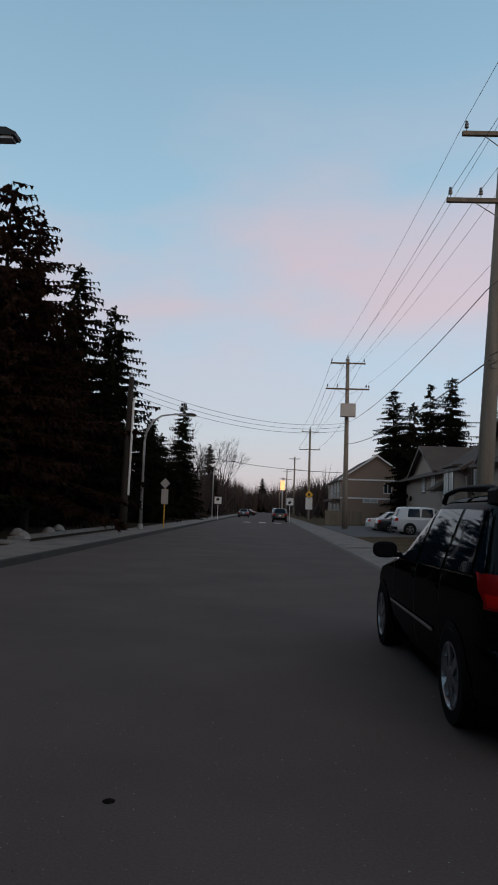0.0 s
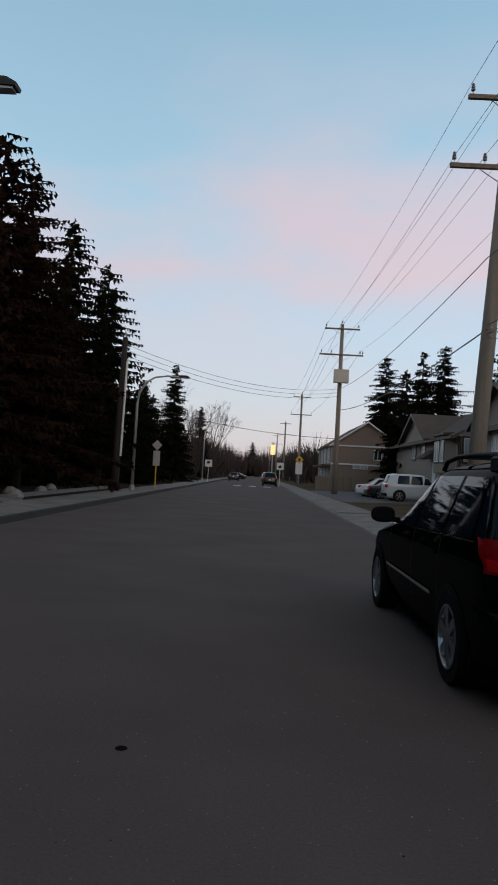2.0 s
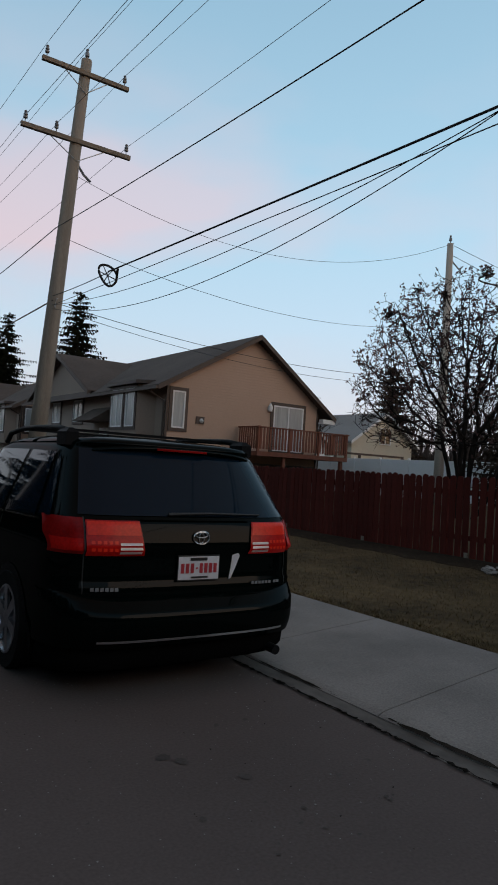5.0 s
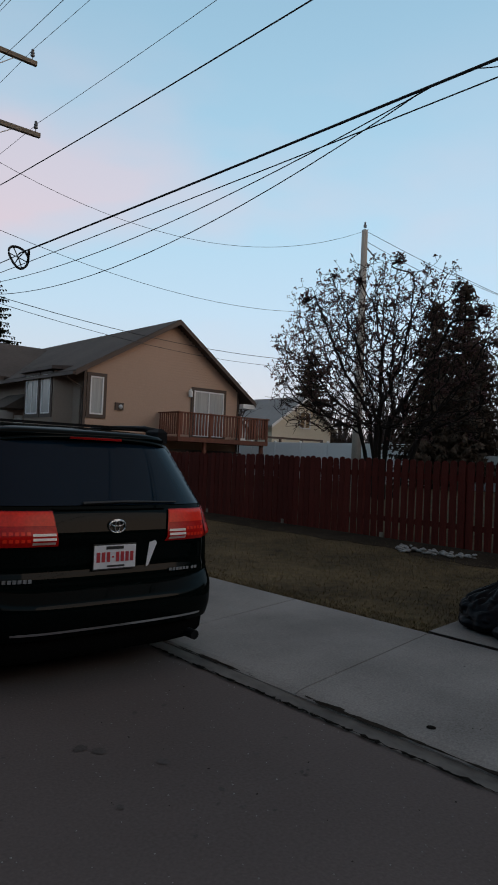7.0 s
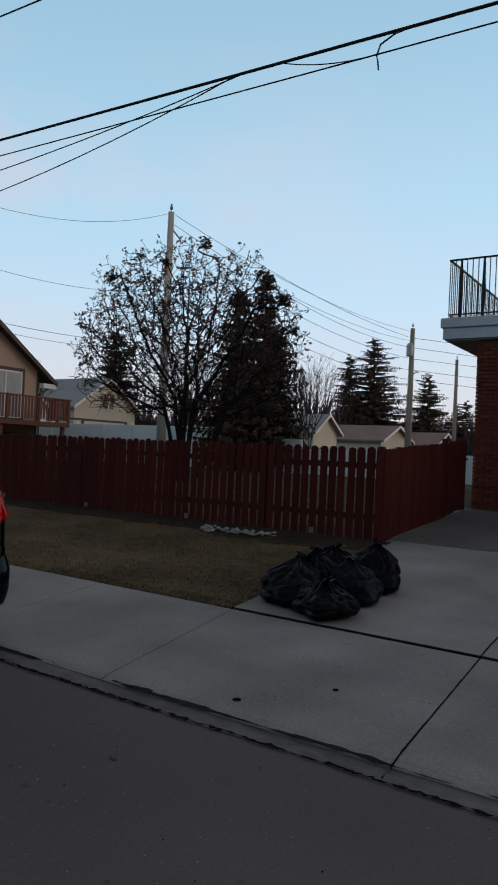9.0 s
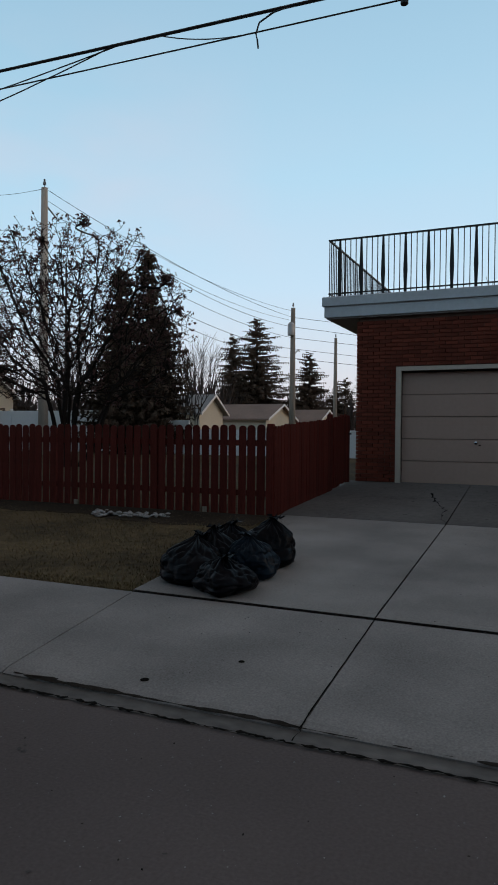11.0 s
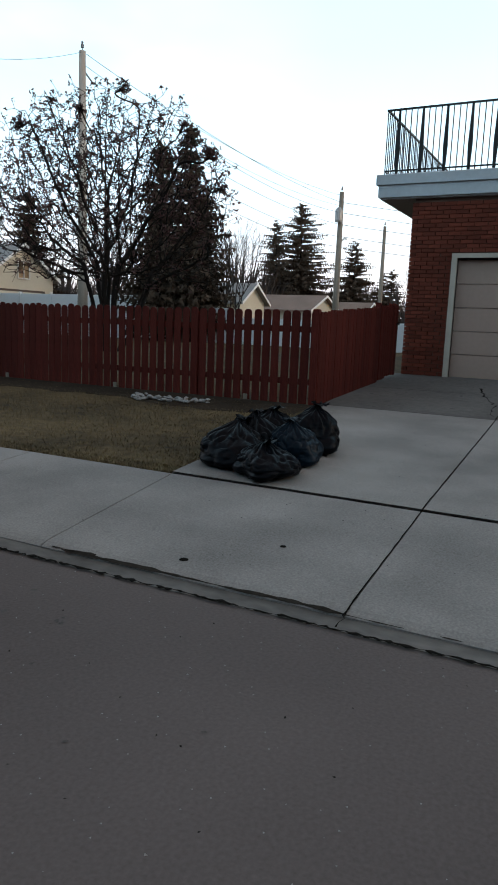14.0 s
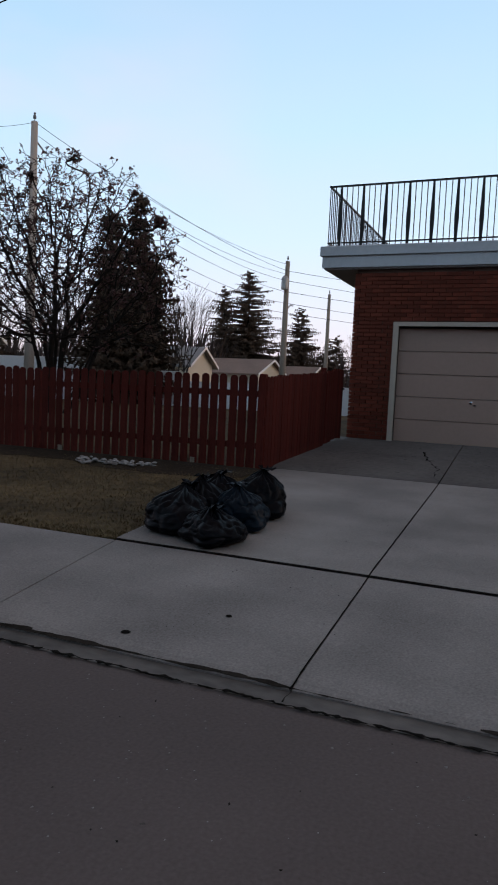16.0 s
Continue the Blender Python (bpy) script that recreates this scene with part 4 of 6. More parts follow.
def car_body(tables, zs, seg=30):
    """Horizontal slices of rounded plan shape: half width, rear and front at each height."""
    g = Geo()
    ring = None
    m = 2 * seg + 2
    for z in zs:
        w, r, f = interp(z, tables["w"]), interp(z, tables["r"]), interp(z, tables["f"])
        us = [math.sin(math.pi * (i / seg - 0.5)) for i in range(seg + 1)]
        k = len(g.v)
        g.v += [(w * u, r + tail_curve(abs(u)), z) for u in us] + [(-w * u, f - nose_curve(abs(u)), z) for u in us]
        if ring is not None:
            for i in range(m):
                j = (i + 1) % m
                g.f.append((ring + i, ring + j, k + j, k + i))
        else:
            g.f.append(tuple(range(m))[::-1])
        ring = k
    g.f.append(tuple(range(ring, ring + m)))
    return g


def side_x(tables, y, z):
    w, r, f = interp(z, tables["w"]), interp(z, tables["r"]), interp(z, tables["f"])
    d, curve = (y - r, tail_curve) if y < (r + f) / 2 else (f - y, nose_curve)
    lo, hi = 0.0, 1.0
    if d >= curve(1.0):
        return w
    for _ in range(18):
        mid = (lo + hi) / 2
        lo, hi = (mid, hi) if curve(mid) < d else (lo, mid)
    return w * lo


def rear_y(tables, x, z):
    w, r = interp(z, tables["w"]), interp(z, tables["r"])
    return r + tail_curve(min(0.999, abs(x / w)))


def patch_side(tables, corners, sgn, off=0.006, nu=14, nv=6):
    """A patch on the body's flank between four (y, z) corners: rear low, front low, front high, rear high."""
    g = Geo()
    (a, b, c, d) = [Vector((*p, 0)) for p in corners]
    for j in range(nv + 1):
        for i in range(nu + 1):
            u, v = i / nu, j / nv
            p = a.lerp(b, u).lerp(d.lerp(c, u), v)
            g.v.append((sgn * (side_x(tables, p.x, p.y) + off), p.x, p.y))
    for j in range(nv):
        for i in range(nu):
            k = j * (nu + 1) + i
            g.f.append((k, k + 1, k + nu + 2, k + nu + 1))
    return g


def patch_rear(tables, corners, off=0.006, nu=14, nv=6, bulge=0.0):
    """A patch on the tail between four (x, z) corners."""
    g = Geo()
    (a, b, c, d) = [Vector((*p, 0)) for p in corners]
    for j in range(nv + 1):
        for i in range(nu + 1):
            u, v = i / nu, j / nv
            p = a.lerp(b, u).lerp(d.lerp(c, u), v)
            g.v.append((p.x, rear_y(tables, p.x, p.y) - off - bulge * math.sin(math.pi * v), p.y))
    for j in range(nv):
        for i in range(nu):
            k = j * (nu + 1) + i
            g.f.append((k, k + 1, k + nu + 2, k + nu + 1))
    return g


def wheel(parent, x, y, r=0.33, width=0.215, sgn=-1, spokes=6):
    w = part("wheel", Geo().ring((x, y, r), (sgn, 0, 0), [(r * 0.66, -width / 2), (r * 0.97, -width / 2), (r, -width / 3), (r, width / 3), (r * 0.97, width / 2), (r * 0.68, width / 2 - 0.006), (r * 0.64, width / 2 - 0.05)], 36), TYRE, parent, "black tyre with alloy rim", smooth=False)
    xo = x + sgn * (width / 2 - 0.012)
    rim = Geo().ring((xo, y, r), (sgn, 0, 0), [(r * 0.66, -0.03), (r * 0.70, 0.012), (r * 0.66, 0.014), (r * 0.62, -0.02)], 36)
    part("rim", rim, ALLOY, w)
    part("rim_back", Geo().ring((xo - sgn * 0.05, y, r), (sgn, 0, 0), [(0.02, 0), (r * 0.65, 0.0), (r * 0.65, 0.01)], 28), BLACK, w)
    for k in range(spokes):
        a = 2 * math.pi * k / spokes + 0.3
        d, t = Vector((0, math.cos(a), math.sin(a))), Vector((0, -math.sin(a), math.cos(a)))
        c = Vector((xo, y, r))
        o = Vector((sgn * 0.006, 0, 0))
        q = [c + d * 0.04 + t * 0.026, c + d * 0.04 - t * 0.026, c + d * r * 0.67 - t * 0.040, c + d * r * 0.67 + t * 0.040]
        part("spoke", Geo().add([p + o for p in q] + [p - Vector((sgn * 0.035, 0, 0)) for p in q], [(0, 1, 2, 3), (7, 6, 5, 4), (0, 4, 5, 1), (1, 5, 6, 2), (2, 6, 7, 3), (3, 7, 4, 0)]), ALLOY, w)
    part("hub_cap", Geo().ring((xo, y, r), (sgn, 0, 0), [(0.062, -0.03), (0.062, 0.008), (0.03, 0.014)], 16), ALLOY, w)
    return w


VT = {"w": [(0.20, 0.80), (0.27, 0.90), (0.45, 0.945), (0.75, 0.96), (0.95, 0.95), (1.05, 0.93), (1.12, 0.915), (1.50, 0.80), (1.58, 0.765), (1.63, 0.70), (1.66, 0.58), (1.67, 0.40)],
      "r": [(0.20, 0.22), (0.27, 0.15), (0.34, 0.12), (0.64, 0.105), (0.70, 0.10), (0.72, 0.115), (0.90, 0.115), (0.93, 0.09), (1.10, 0.13), (1.14, 0.16), (1.55, 0.46), (1.585, 0.48), (1.60, 0.44), (1.625, 0.45), (1.65, 0.60), (1.67, 0.85)],
      "f": [(0.20, 4.75), (0.30, 4.95), (0.55, 5.02), (0.75, 4.98), (0.86, 4.85), (0.98, 4.2), (1.06, 3.75), (1.12, 3.55), (1.5, 2.85), (1.6, 2.6), (1.64, 2.35), (1.67, 1.9)]}
ZS = [0.20, 0.23, 0.27, 0.31, 0.36, 0.43, 0.5, 0.54, 0.57, 0.59, 0.61, 0.64, 0.7, 0.72, 0.78, 0.86, 0.90, 0.93, 0.98, 1.04, 1.08, 1.11, 1.14, 1.2, 1.27, 1.34, 1.41, 1.48, 1.53, 1.56, 1.585, 1.6, 1.612, 1.625, 1.645, 1.66, 1.668]


def minivan(m):
    van = thing("minivan", "black-green minivan parked at the kerb with red tail lamps", "minivan")
    B = part("body", car_body(VT, ZS), VAN_PAINT, van, "glossy black-green painted body", smooth=True)
    part("underbody", Geo().box(-0.86, 0.45, 0.15, 0.86, 4.6, 0.24), MATT_BLACK, van)
    for s in (-1, 1):
        part("side_window", patch_side(VT, [(0.72, 1.10), (1.42, 1.08), (1.30, 1.54), (0.78, 1.53)], s), CAR_GLASS, van, "dark tinted rear quarter window")
        part("side_window", patch_side(VT, [(1.50, 1.08), (2.36, 1.06), (2.14, 1.54), (1.38, 1.54)], s), CAR_GLASS, van)
        part("side_window", patch_side(VT, [(2.43, 1.06), (3.42, 1.04), (2.72, 1.49), (2.21, 1.54)], s), CAR_GLASS, van, "front side window")
        part("quarter_panel_glass", patch_side(VT, [(0.46, 1.12), (0.66, 1.11), (0.72, 1.52), (0.66, 1.48)], s), CAR_GLASS, van)
        part("belt_moulding", patch_side(VT, [(0.6, 1.08), (3.4, 1.022), (3.4, 1.036), (0.6, 1.094)], s, 0.012, 40, 2), CHROME, van, "thin bright belt moulding")
        part("door_moulding", patch_side(VT, [(1.65, 0.555), (3.55, 0.565), (3.55, 0.592), (1.65, 0.585)], s, 0.014, 30, 2), CHROME, van, "bright strip along the doors")
        for yy in (1.46, 2.38, 3.42):
            part("door_seam", patch_side(VT, [(yy, 0.34), (yy + 0.01, 0.34), (yy + 0.01, 1.04), (yy, 1.04)], s, 0.002, 1, 14), BLACK, van)
        for yy in (1.56, 2.5):
            part("door_handle", patch_side(VT, [(yy, 0.90), (yy + 0.16, 0.90), (yy + 0.16, 0.93), (yy, 0.93)], s, 0.03, 6, 2), VAN_PAINT, van)
        for yy in (1.07, 4.08):
            # dark band laid on the uncut flank for the wheel well's shade
            arch = Geo()
            n = 26
            for i in range(n + 1):
                a = math.pi * (-0.1 + 1.2 * i / n)
                for r in (0.30, 0.40):
                    y, z = yy + r * math.cos(a), 0.33 + r * math.sin(a)
                    arch.v.append((s * (side_x(VT, y, max(z, 0.28)) + 0.006), y, z))
            for i in range(n):
                arch.f.append((2 * i, 2 * i + 1, 2 * i + 3, 2 * i + 2))
            part("wheel_arch", arch, PLASTIC, van)
            wheel(van, s * 0.862, yy, 0.340, 0.22, s)
        shell = Geo().ring((0, 0, 0), (0, 1, 0), [(0.06, -0.06), (0.10, -0.065), (0.115, -0.045), (0.11, 0.02), (0.075, 0.08), (0.03, 0.10)], 20)
        shell.v = [(s * 1.08 + math.copysign(abs(a / 0.115) ** 0.7, a) * 0.125, 3.28 + b, 1.115 + math.copysign(abs(c / 0.115) ** 0.7, c) * 0.085) for a, b, c in shell.v]
        mir = part("door_mirror", shell, PLASTIC, van, "black door mirror", smooth=True)
        part("mirror_arm", Geo().box(min(s * 0.90, s * 1.02), 3.24, 1.04, max(s * 0.90, s * 1.02), 3.32, 1.09), PLASTIC, mir)
        # tail lamps wrap round the corner: one piece on the flank, one on the tailgate
        def quad(xo, xi, z0, z1, slant=0.0):
            """Corners between an outer and an inner |x|, ordered from low to high x; the inner edge leans."""
            c = [(s * xo, z0), (s * (xi - slant), z0), (s * xi, z1), (s * xo, z1)]
            return c if s < 0 else [c[1], c[0], c[3], c[2]]
        lamp = part("tail_lamp", patch_rear(VT, quad(0.938, 0.782, 0.905, 1.125), 0.010), RED_DULL, van, "large red wraparound tail lamp", smooth=True)
        part("lamp_lens", patch_rear(VT, quad(0.770, 0.435, 0.895, 1.115, 0.035), 0.012), RED_LENS, lamp, "red tailgate lens", smooth=True)
        part("lamp_lens", patch_rear(VT, quad(0.765, 0.440, 1.025, 1.108, 0.012), 0.017), RED_TOP, lamp, "red upper lens, its bright reflection put into the colour", smooth=True)
        part("lamp_lens", patch_rear(VT, quad(0.930, 0.790, 0.925, 1.000), 0.015), RED_LENS, lamp, "red side marker lens", smooth=True)
        for k in range(3):
            part("reverse_lens", patch_rear(VT, quad(0.570, 0.425, 0.908 + k * 0.027, 0.924 + k * 0.027, 0.003), 0.019, 8, 1), CLEAR_LENS, lamp, "pale ribbed reversing lens")
        for k in range(5):
            for q in range(2):
                xk, zk = 0.745 - k * 0.035, 0.925 + q * 0.045
                part("reflector", patch_rear(VT, quad(xk, xk - 0.022, zk, zk + 0.02), 0.018, 2, 1), RED_TOP, lamp, "small bright red reflector")
        # roof rails
        pts = [(s * 0.72, 0.72, 1.60), (s * 0.72, 0.76, 1.67), (s * 0.72, 0.95, 1.70), (s * 0.72, 1.4, 1.71), (s * 0.72, 1.8, 1.705), (s * 0.72, 2.15, 1.67), (s * 0.72, 2.25, 1.60)]
        rr = part("roof_rail", Geo().tube(pts, [0.03, 0.032, 0.024, 0.02, 0.02, 0.022, 0.025], 8), PLASTIC, van, "black roof rail", smooth=True)
        part("rail_foot", Geo().slab(s * 0.72 - 0.045, 0.68, 1.58, s * 0.72 + 0.045, 0.86, 1.70, 0.03), PLASTIC, rr)
    part("crossbar", Geo().box(-0.72, 1.02, 1.69, 0.72, 1.08, 1.708), PLASTIC, van)
    part("crossbar", Geo().box(-0.72, 1.75, 1.69, 0.72, 1.81, 1.708), PLASTIC, van)
    part("rear_window", patch_rear(VT, [(-0.80, 1.145), (0.80, 1.145), (0.70, 1.565), (-0.70, 1.565)], 0.007, 32, 10), CAR_GLASS, van, "dark tinted rear window", smooth=True)
    sp = Geo()
    for k in range(25):
        x = -0.68 + 1.36 * k / 24
        y, fall = rear_y(VT, x, 1.60), 0.05 * abs(x / 0.68) ** 3
        sp.v += [(x, y + 0.06, 1.570 - fall), (x, y - 0.012, 1.580 - fall), (x, y - 0.018, 1.592 - fall), (x, y + 0.03, 1.620 - fall), (x, y + 0.25, 1.660 - fall), (x, y + 0.25, 1.58 - fall)]
    for k in range(24):
        for q in range(6):
            a, b = k * 6 + q, k * 6 + (q + 1) % 6
            sp.f.append((a, b, b + 6, a + 6))
    sp.f += [(0, 1, 2, 3, 4, 5), tuple(range(144, 150))]
    part("spoiler", sp, VAN_PAINT, van, "dark roof spoiler over the rear window", smooth=True)
    yb = rear_y(VT, 0, 1.60) - 0.022
    part("brake_lamp", Geo().slab(-0.20, yb, 1.577, 0.20, yb + 0.02, 1.593, 0.003), RED_DULL, van, "high-level brake lamp")
    part("wiper", Geo().tube([(-0.22, 0.155, 1.158), (0.10, 0.15, 1.168), (0.52, 0.175, 1.162)], [0.012, 0.009, 0.006], 6), BLACK, van)
    part("window_sill", patch_rear(VT, [(-0.42, 1.122), (0.42, 1.122), (0.42, 1.140), (-0.42, 1.140)], 0.02, 14, 2), VAN_PAINT, van)
    # tailgate outline, plate recess, handle, badge shapes
    for s in (-1, 1):
        part("tailgate_seam", patch_rear(VT, [(s * 0.772, 0.66), (s * 0.780, 0.66), (s * 0.780, 1.13), (s * 0.772, 1.13)], 0.004, 1, 12), BLACK, van)
    # the bumper wraps round the corners and stands proud of the tailgate as a step
    bp, prof, nb = Geo(), [(0.33, 0.50), (0.37, 0.72), (0.385, 0.80), (0.43, 0.95), (0.50, 1.0), (0.545, 0.96), (0.565, 0.82), (0.60, 0.55), (0.632, 0.30), (0.645, -0.25)], 48
    for k in range(nb + 1):
        u = math.sin(math.pi * (k / nb - 0.5)) * 0.9995
        w, r = interp(0.5, VT["w"]), interp(0.5, VT["r"])
        depth = 0.022 + 0.105 * (1 - abs(u) ** 5)
        for z, q in prof:
            lift = 0.05 * abs(u) ** 6 * (z > 0.5)
            bp.v.append((u * (w + 0.018 * q), r + tail_curve(abs(u)) - depth * q + 0.12 * max(0, abs(u) - 0.96), z + lift))
    n = len(prof)
    for k in range(nb):
        for q in range(n - 1):
            a = k * n + q
            bp.f.append((a, a + n, a + n + 1, a + 1))
    vl = Geo()
    for k in range(nb + 1):
        u = math.sin(math.pi * (k / nb - 0.5)) * 0.9995
        for z, q in ((0.17, 0.10), (0.22, 0.05), (0.345, 0.035)):
            vl.v.append((u * (0.945 - q * 0.3), 0.114 + tail_curve(abs(u)) - 0.05 + q, z))
    for k in range(nb):
        for q in range(2):
            a = k * 3 + q
            vl.f.append((a, a + 3, a + 4, a + 1))
    part("valance", vl, MATT_BLACK, van, "matt black lower valance", smooth=True)
    part("bumper", bp, VAN_PAINT, van, "black painted rear bumper with a step", smooth=True)
    g = Geo()
    for k in range(31):
        x = -0.70 + 1.4 * k / 30
        u = abs(x) / 0.945
        y = 0.114 + tail_curve(u) - (0.022 + 0.105 * (1 - u ** 5)) * 0.80 - 0.006
        g.v += [(x, y, 0.372), (x, y, 0.386)]
    g.f += [(2 * k, 2 * k + 2, 2 * k + 3, 2 * k + 1) for k in range(30)]
    part("bumper_strip", g, CHROME, van, "thin bright line along the bumper")
    plate = part("licence_plate", Geo().slab(-0.155, (rear_y(VT, 0, 0.83)) - 0.022, 0.735, 0.155, (rear_y(VT, 0, 0.83)) - 0.008, 0.889, 0.004), PLATE_WHITE, van, "white licence plate with red bars")
    yp = (rear_y(VT, 0, 0.83)) - 0.026
    for k, bx in enumerate((-0.138, -0.101, -0.064, 0.004, 0.040, 0.076, 0.112)):
        part("plate_bar", Geo().box(bx, yp, 0.778, bx + 0.024, yp + 0.002, 0.842), PLATE_RED, plate)
    part("plate_bar", Geo().box(-0.026, yp, 0.805, -0.012, yp + 0.002, 0.815), PLATE_RED, plate)
    part("plate_bar", Geo().box(-0.07, yp, 0.860, 0.06, yp + 0.002, 0.880), BLACK, plate)
    part("plate_bar", Geo().box(-0.06, yp, 0.744, 0.07, yp + 0.002, 0.756), BLACK, plate)
    part("plate_frame", Geo().box(-0.160, yp + 0.006, 0.727, 0.160, yp + 0.014, 0.897), BLACK, plate)
    yb = rear_y(VT, 0, 1.01) - 0.010
    def oval(cx, cz, rx, rz, r, n=28):
        return Geo().tube([(cx + rx * math.cos(6.28319 * k / n), yb, cz + rz * math.sin(6.28319 * k / n)) for k in range(n + 1)], r, 6, cap=False)
    em = part("badge", oval(0.01, 1.01, 0.062, 0.043, 0.0055), CHROME, van, "oval chrome badge", smooth=True)
    part("badge_bar", oval(0.01, 1.028, 0.046, 0.018, 0.0045), CHROME, em, smooth=True)
    part("badge_bar", oval(0.01, 1.008, 0.018, 0.036, 0.0045), CHROME, em, smooth=True)
    for k in range(6):
        xk = -0.735 + k * 0.030
        part("letter_bar", Geo().box(xk, rear_y(VT, xk, 0.70) - 0.010, 0.676, xk + 0.024, rear_y(VT, xk, 0.70), 0.700), CHROME, van)
    for k in range(8):
        xk = 0.44 + k * 0.031 + (0.02 if k > 5 else 0.0)
        part("letter_bar", Geo().box(xk, rear_y(VT, xk, 0.70) - 0.010, 0.684, xk + 0.022, rear_y(VT, xk, 0.70), 0.704), CHROME, van)
    stick = Geo().prism([(0.252, 0.0, 0.725), (0.272, 0.0, 0.735), (0.335, 0.0, 0.885), (0.322, 0.0, 0.902), (0.275, 0.0, 0.89)], (0, rear_y(VT, 0.3, 0.85) - 0.008, 0), (0, rear_y(VT, 0.3, 0.85) - 0.004, 0))
    for i, v in enumerate(stick.v):
        stick.v[i] = (v[0], v[1] + rear_y(VT, 0.3, 0.85) - 0.009, v[2])
    part("sticker", stick, PLATE_WHITE, van, "pale pointed reflective sticker")
    part("exhaust", Geo().tube([(0.66, 0.06, 0.215), (0.66, 0.5, 0.23)], 0.034, 12), PLASTIC, van, "exhaust tail pipe")
    van.matrix_world = m
    return van


minivan(pose(2.32, 4.14, 0.0))


def small_car(name, label, paint, m, length=4.5, height=1.48, width=0.88, suv=False):
    """A parked car, its nose along +y of its own axes."""
    h, L = height, length
    belt = h * 0.62
    T = {"w": [(0.2, width * 0.86), (0.35, width * 0.98), (belt - 0.1, width), (belt, width * 0.97), (h - 0.08, width * 0.76), (h, width * 0.5)],
         "r": [(0.2, 0.15), (0.3, 0.02), (0.6, 0.0), (belt, 0.05 if suv else 0.12), (belt + 0.04, 0.1 if suv else 0.75), (h - 0.06, 0.32 if suv else 1.5), (h, 0.6 if suv else 1.9)],
         "f": [(0.2, L - 0.2), (0.35, L), (0.65, L - 0.05), (belt - 0.06, L - 0.5), (belt, L * 0.76), (h - 0.06, L * 0.58), (h, L * 0.52)]}
    c = thing(name, label, "car", "parked cars")
    zs = [0.2 + (h - 0.2) * i / 24 for i in range(25)]
    part("body", car_body(T, zs, seg=14), paint, c, smooth=True)
    for s in (-1, 1):
        y0 = 0.75 if suv else 1.15
        for a, b in ((y0, y0 + 0.75), (y0 + 0.82, y0 + 1.55), (y0 + 1.62, y0 + 2.25)):
            part("side_window", patch_side(T, [(a, belt + 0.03), (b, belt + 0.03), (min(b, L * 0.6), h - 0.12), (a + (0.1 if suv else 0.4 * (a == y0)), h - 0.12)], s, 0.01, 8, 4), CAR_GLASS, c)
        for yy in (0.9, L - 0.85):
            # black disc on the flank stands for the shaded wheel well
            part("wheel_arch", Geo().ring((s * (width - 0.06), yy, 0.36), (s, 0, 0), [(0.1, 0), (0.40, 0.055), (0.40, 0.06)], 24), BLACK, c)
            wheel(c, s * (width - 0.08), yy, 0.34, 0.2, s, 5)
        xa, xb = sorted((s * width * 0.93, s * width * 0.62))
        part("tail_lamp", patch_rear(T, [(xa, belt - 0.22), (xb, belt - 0.22), (xb, belt - 0.04), (xa, belt - 0.04)], 0.012), RED_LENS, c)
    part("rear_window", patch_rear(T, [(-width * 0.72, belt + 0.06), (width * 0.72, belt + 0.06), (width * 0.6, h - 0.12), (-width * 0.6, h - 0.12)], 0.01), CAR_GLASS, c)
    part("bumper", patch_rear(T, [(-width * 0.9, 0.32), (width * 0.9, 0.32), (width * 0.9, 0.5), (-width * 0.9, 0.5)], 0.015), PLASTIC if suv else paint, c)
    part("licence_plate", patch_rear(T, [(-0.15, 0.72), (0.15, 0.72), (0.15, 0.86), (-0.15, 0.86)], 0.02, 4, 2), PLATE_WHITE, c)
    c.matrix_world = m
    return c


small_car("parked_suv", "white compact sport utility car parked nose-in", WHITE_PAINT, pose(7.75, 43.6, 0.22, 0, 0, -90), 4.4, 1.72, 0.9, True)
small_car("parked_car", "black saloon car parked nose-in between white cars", DARK_PAINT, pose(7.3, 47.6, 0.2, 0, 0, -90), 4.5, 1.45)
small_car("parked_car", "white saloon car parked nose-in by the street", WHITE_PAINT, pose(7.2, 51.3, 0.2, 0, 0, -90), 4.6, 1.45)
small_car("parked_suv", "dark sport utility car stopped far down the street", DARK_PAINT, pose(1.6, 86, 0.0), 4.5, 1.7, 0.9, True)
small_car("parked_car", "white van-like car far along the street", WHITE_PAINT, pose(1.9, 140, 0.0), 4.6, 1.8, 0.9, True)
small_car("parked_car", "dark car far down the street", DARK_PAINT, pose(-4.0, 120, 0.0), 4.5, 1.5)
small_car("parked_car", "dark car turning far down the street", DARK_PAINT, pose(-2.5, 160, 0.0, 0, 0, 70), 4.5, 1.5)

